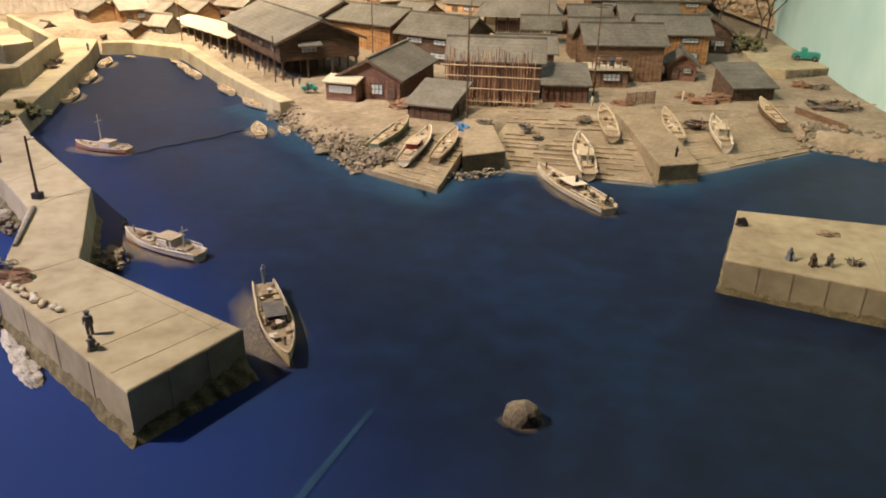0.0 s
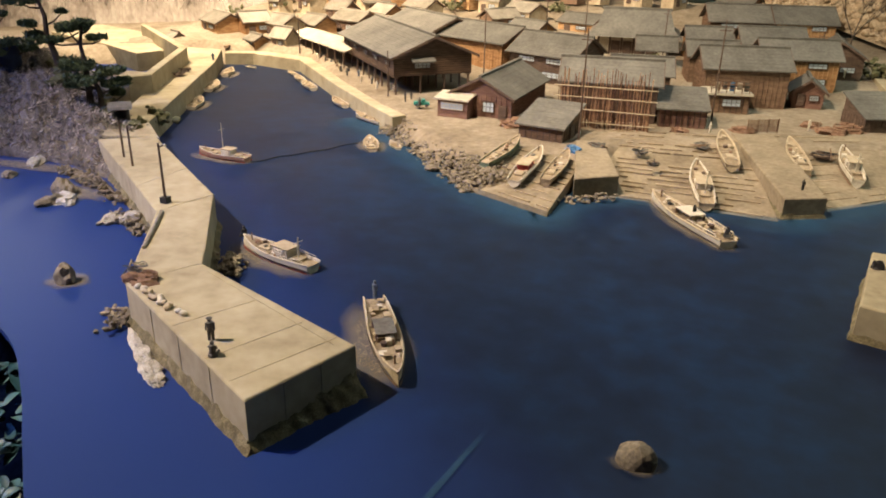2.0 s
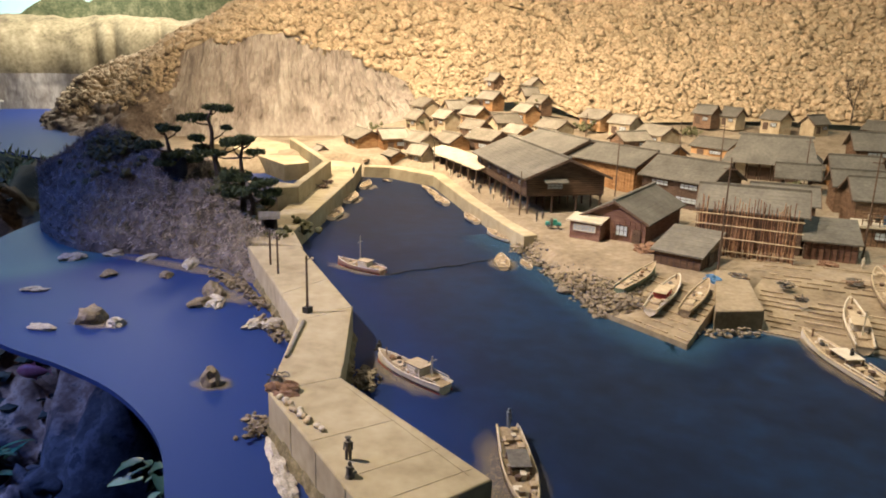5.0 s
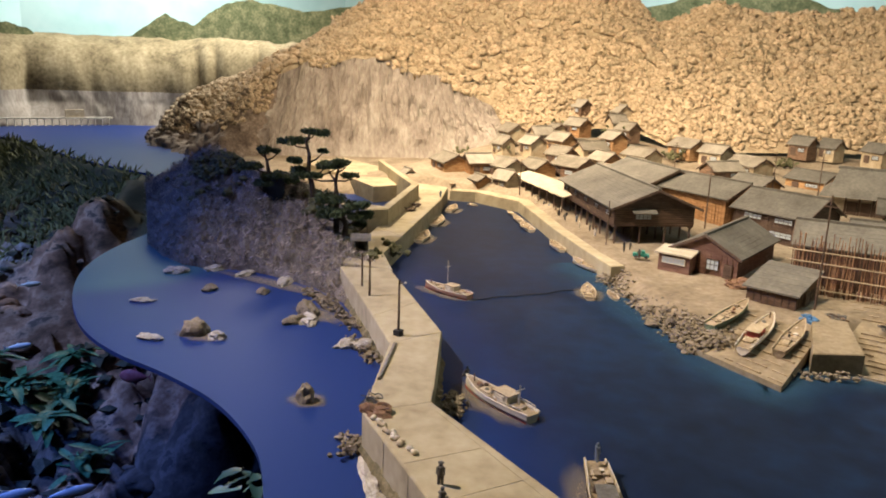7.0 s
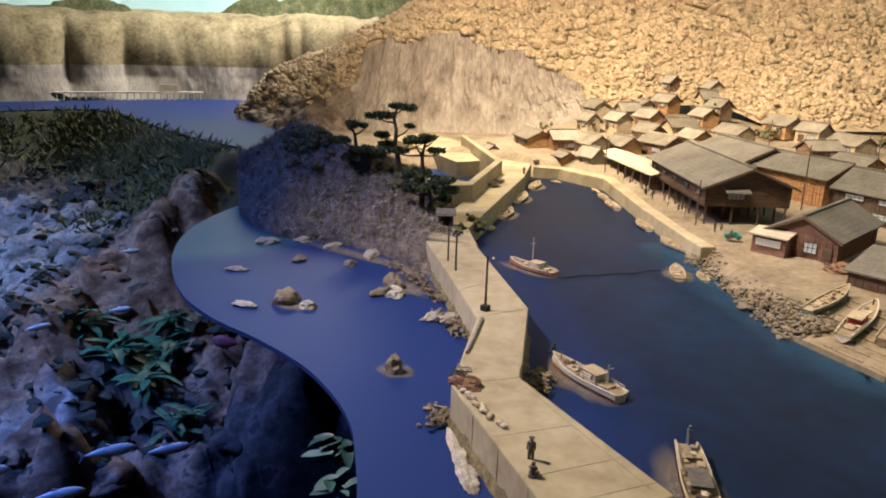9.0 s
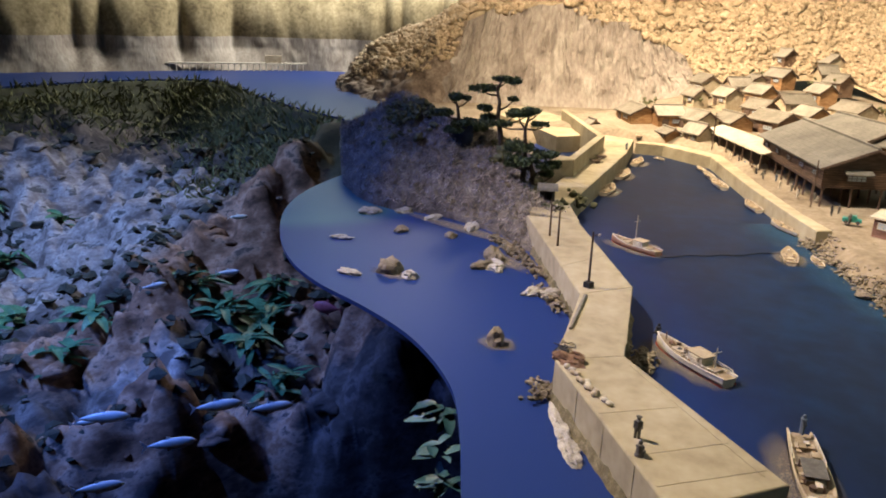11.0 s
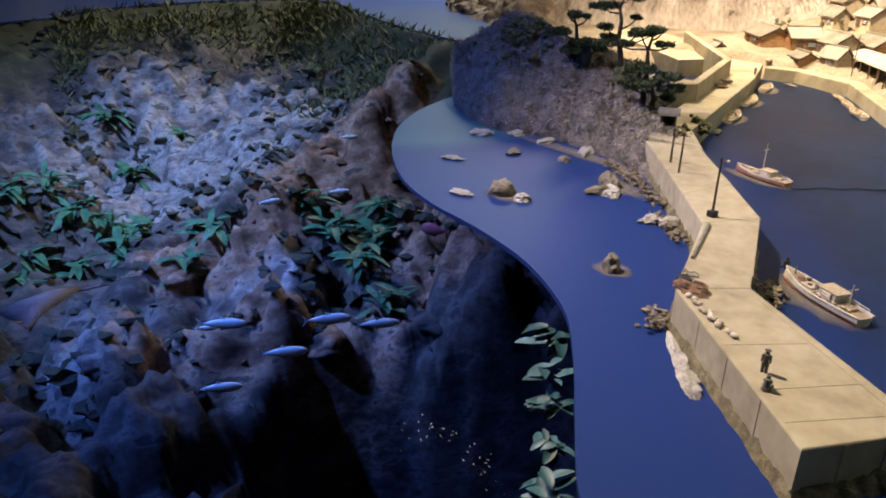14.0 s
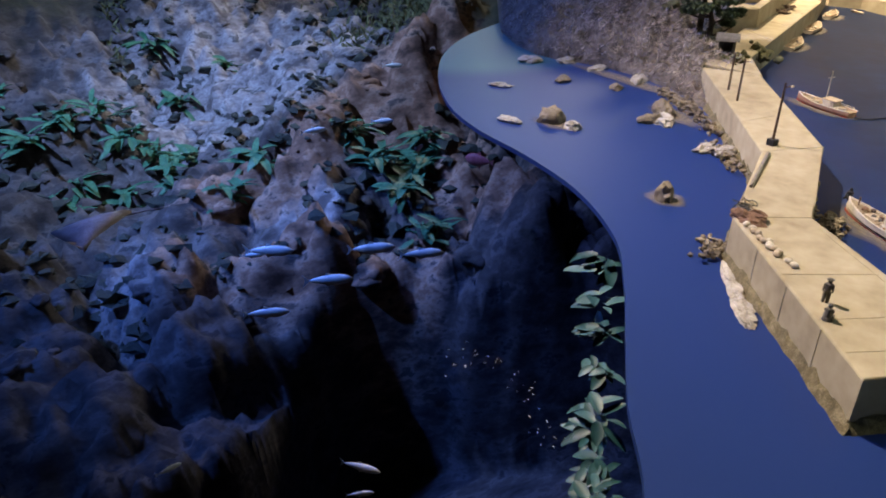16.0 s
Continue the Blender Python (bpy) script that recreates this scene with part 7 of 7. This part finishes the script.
# ---- life on the reef ----
def reef_z(x, y):
    return float(reef_height(np.array([[x]]), np.array([[y]]))[0, 0])


def fish(x, y, z, yaw, L, material="fish", label="silver mackerel hanging in the dark water", pitch=0.0, deep=0.22):
    t = thing("fish", pose(x, y, z, 0, pitch, yaw), label, "fish", "fish of the reef")
    b = bmesh.new()
    rows = []
    for k in range(11):
        s = k / 10
        r = L * deep * 0.5 * math.sin(math.pi * s ** 0.75) ** 0.8 + 0.002 * L
        rows.append([b.verts.new((-L / 2 + L * 0.86 * (1 - s) + 0.1 * L, 0.55 * r * math.cos(a), r * math.sin(a))) for a in np.linspace(0, 2 * math.pi, 10, endpoint=False)])
    for r0, r1 in zip(rows, rows[1:]):
        for i in range(10):
            j = (i + 1) % 10
            b.faces.new((r0[i], r0[j], r1[j], r1[i]))
    b.faces.new(rows[0][::-1])
    b.faces.new(rows[-1])
    bmesh.ops.recalc_face_normals(b, faces=b.faces[:])
    part("body", b, material, t, smooth=True)
    b = bmesh.new()
    q = [(-0.38, 0.0), (-0.5, 0.13), (-0.45, 0.0), (-0.5, -0.13)]
    extrude_x(b, [(u * L, v * L) for u, v in q], -0.003 * L, 0.003 * L)
    for v in b.verts:
        v.co = Vector((v.co.y, v.co.x, v.co.z))
    part("tail", b, material, t)
    for s in (1, -1):
        b = bmesh.new()
        extrude_x(b, [(0.1 * L, s * deep * 0.42 * L), (-0.08 * L, s * deep * 0.4 * L), (-0.05 * L, s * deep * 0.7 * L)], -0.003 * L, 0.003 * L)
        for v in b.verts:
            v.co = Vector((v.co.y, v.co.x, v.co.z))
        part("fin", b, material, t)


def shoal():
    for x, y, z, yaw, L in SHOAL:
        fish(x, y, z, yaw, L * 1.15)
    fish(-2.62, 1.6, -0.5, -150, 0.14, "fish_red", "red sea bream below the water's edge", 0, 0.4)


def stingray(x, y, z, yaw):
    t = thing("stingray", pose(x, y, z, 8, 12, yaw), "pale grey ray gliding over the reef", "ray")
    b = bmesh.new()
    n = 12
    rows = []
    for k in range(n + 1):
        s = -1 + 2 * k / n
        half = 0.1 * (1 - abs(s) ** 1.3) + 0.003
        up = 0.02 * (1 - s * s) - 0.02 * abs(s) ** 2
        rows.append([b.verts.new((half + 0.01 * (1 - abs(s)), s * 0.14, up * 0.6)), b.verts.new((0, s * 0.14, up)), b.verts.new((-half, s * 0.14, up * 0.5)), b.verts.new((0, s * 0.14, up - 0.006))])
    for a, c in zip(rows, rows[1:]):
        for i in range(4):
            j = (i + 1) % 4
            b.faces.new((a[i], c[i], c[j], a[j]))
    b.faces.new(rows[0])
    b.faces.new(rows[-1][::-1])
    bmesh.ops.recalc_face_normals(b, faces=b.faces[:])
    part("body", b, "ray", t, smooth=True)
    b = bmesh.new()
    tube(b, (-0.06, 0, 0.008), (-0.2, 0, 0.0), 0.004, 0.001, 6)
    part("tail", b, "ray", t)


def fry():
    """A swarm of tiny fish."""
    rng = random.Random(21)
    bm = bmesh.new()
    line = [FRY[0], FRY[1], FRY[2], FRY[3]]
    for k in range(44):
        f = rng.random() * 3
        i = min(2, int(f))
        p = Vector(line[i]).lerp(Vector(line[i + 1]), f - i) + Vector([rng.gauss(0, 0.02) for _ in range(3)])
        a = rng.uniform(0, 6.28)
        d = Vector((math.cos(a), math.sin(a), rng.uniform(-0.3, 0.3))) * 0.0045
        u = Vector((0, 0, 0.0012))
        w = Vector((-d.y, d.x, 0)).normalized() * 0.001
        q = [bm.verts.new(p + o) for o in (d, u, -d, -u, w, -w)]
        for f3 in ((0, 1, 4), (1, 2, 4), (2, 3, 4), (3, 0, 4), (1, 0, 5), (2, 1, 5), (3, 2, 5), (0, 3, 5)):
            bm.faces.new([q[i] for i in f3])
    tagged(part("fry", bm, "fish"), "swarm of tiny silver fry in the dark", "fish", kind="stuff")


def leaf(bm, p, d, up, L, w, curl, rng):
    """A long blade with a midrib fold and a drooping tip."""
    side = d.cross(up).normalized()
    prev = None
    q = p.copy()
    for k in range(7):
        s = k / 6
        ww = w * math.sin(math.pi * min(0.97, 0.08 + s * 0.92)) ** 0.7
        l, m, r = bm.verts.new(q - side * ww), bm.verts.new(q - up * ww * 0.35), bm.verts.new(q + side * ww)
        if prev:
            bm.faces.new((prev[0], prev[1], m, l))
            bm.faces.new((prev[1], prev[2], r, m))
        prev = (l, m, r)
        d = (d - Vector((0, 0, curl)) * 0.16 + side * rng.uniform(-0.06, 0.06)).normalized()
        q = q + d * (L / 6)


def kelp(x, y, z, n, L, w, seed, label, spread=1.0, material="kelp", out=None):
    t = thing("kelp", pose(x, y, z), label, "seaweed", "kelp fronds")
    rng = random.Random(seed)
    for k in range(n):
        b = bmesh.new()
        a = rng.uniform(0, 6.28)
        d = Vector((math.cos(a) * spread, math.sin(a) * spread, rng.uniform(0.2, 1.0)))
        if out:
            d += Vector(out)
        d.normalize()
        leaf(b, Vector((rng.uniform(-0.3, 0.3) * L, rng.uniform(-0.3, 0.3) * L, rng.uniform(-0.25, 0.25) * L)), d, Vector((-d.y * 0.2, d.x * 0.2, 1)).normalized(), L * rng.uniform(0.6, 1.1), w * rng.uniform(0.7, 1.2), rng.uniform(0.4, 1.4), rng)
        part("frond", b, material, t, smooth=True)


def noise_mask(x, y):
    return [noise.noise(Vector((a * 1.7, b * 1.7, 4))) > -0.05 for a, b in zip(x, y)]


def reef_life():
    shoal()
    stingray(-2.16, 0.07, -0.22, -110)
    fry()
    for i, (x, y, z, n, L) in enumerate([(-1.13, 0.9, -0.05, 6, 0.075), (-1.04, 0.83, -0.07, 5, 0.07), (-0.96, 0.755, -0.06, 7, 0.06), (-0.9, 0.69, -0.09, 8, 0.055), (-0.85, 0.65, -0.12, 8, 0.055), (-0.8, 0.6, -0.08, 8, 0.055), (-0.74, 0.55, -0.1, 9, 0.055), (-0.68, 0.5, -0.08, 9, 0.055), (-0.62, 0.45, -0.1, 9, 0.055), (-0.88, 0.68, -0.2, 7, 0.06), (-0.72, 0.54, -0.2, 8, 0.06)]):
        kelp(x - 0.005, y - 0.005, z - 0.02, n * 2, L * 0.9, L * 0.16, i + 1, "broad blue-green kelp leaves below the water's cut edge", out=(-0.3, -0.25, -0.35))
    rng = random.Random(77)
    beds = [(-4.46, 0.0), (-4.3, 0.2), (-4.43, 0.59), (-5.15, 0.95), (-3.5, 0.78), (-3.62, 1.46), (-3.47, 1.65), (-3.37, 1.75), (-3.2, 1.55), (-2.95, 1.56), (-4.7, 0.4), (-3.62, 0.95), (-4.25, 0.42), (-3.5, 1.85), (-3.9, 0.6), (-4.9, -0.1), (-4.05, 0.75), (-4.6, 0.2), (-4.55, 0.5), (-4.15, 0.1), (-4.35, 0.75), (-3.4, 1.5), (-3.3, 1.65), (-5.3, 1.3), (-5.6, 0.9)]
    for i, (x, y) in enumerate(beds):
        kelp(x, y, reef_z(x, y) + 0.03, 20, 0.17, 0.021, 30 + i, "green seaweed tuft growing on the reef", 1.2, "weed")
    g2 = np.random.default_rng(14)
    tx, ty = g2.uniform(-6.6, -2.9, (1, 2600)), g2.uniform(-1.2, 2.7, (1, 2600))
    tz = reef_height(tx, ty)[0]
    near = noise_mask(tx[0], ty[0])
    spots = [(tx[0, i], ty[0, i], tz[i]) for i in range(2600) if near[i]]
    scatter("reef_tufts", spots, g2.uniform(0.012, 0.045, len(spots)), "tuft", "small dark tufts of weed on the pale reef", "seaweed", 0.5, 0.8, 1, 15)
    bm = bmesh.new()
    r2 = random.Random(8)
    for _ in range(5200):
        k = r2.random() * (len(RIM) - 3)
        i = int(k)
        p = Vector(RIM[i]).lerp(Vector(RIM[i + 1]), k - i)
        o = abs(r2.gauss(0.45, 0.3))
        c = Vector((-4.2, 0.4))
        q = p + (c - p).normalized() * o
        WEED.append((q.x, q.y))
    xs = np.array([[w[0] for w in WEED]])
    ys = np.array([[w[1] for w in WEED]])
    zs = reef_height(xs, ys)[0]
    for (qx, qy), qz in zip(WEED, zs):
        d = Vector((r2.uniform(-1, 1), r2.uniform(-1, 1), r2.uniform(0.3, 1.2))).normalized() * r2.uniform(0.04, 0.1)
        s = d.cross(Vector((r2.uniform(-1, 1), r2.uniform(-1, 1), r2.uniform(-1, 1)))).normalized() * 0.007
        b0 = Vector((qx, qy, qz))
        v = [bm.verts.new(b0 + u) for u in (-s, s, d * 0.6 + s * 0.9, d, d * 0.6 - s * 0.9)]
        bm.faces.new(v)
    tagged(part("rim_weed", bm, "rim_weed"), "mat of olive seaweed under the far rim", "seaweed", kind="stuff")


WEED = []
FRY = [(-1.46, 0.732, -0.463), (-1.375, 0.862, -0.458), (-1.319, 0.867, -0.51), (-1.196, 0.885, -0.604)]
SHOAL = [(-2.45, 1.01, -0.68, 67, 0.17), (-2.35, 1.17, -0.7, 67, 0.157), (-2.38, 0.8, -0.72, 67, 0.164), (-2.5, 0.63, -0.61, 59, 0.164), (-2.24, 0.52, -0.69, 67, 0.141), (-3.04, 1.04, -0.4, 85, 0.104), (-3.4, 1.61, -0.28, 67, 0.09), (-3.19, 1.44, -0.47, 67, 0.1), (-2.77, 0.64, -0.76, 67, 0.09), (-1.68, 0.58, -0.93, 40, 0.12), (-1.58, 0.53, -0.92, 67, 0.075), (-1.88, 0.09, -0.86, 100, 0.07)]
M["rim_weed"] = mat("rim_weed", [(0.03, 0.04, 0.014), (0.09, 0.095, 0.04), (0.2, 0.19, 0.09)], 9, 0.8)
reef_life()
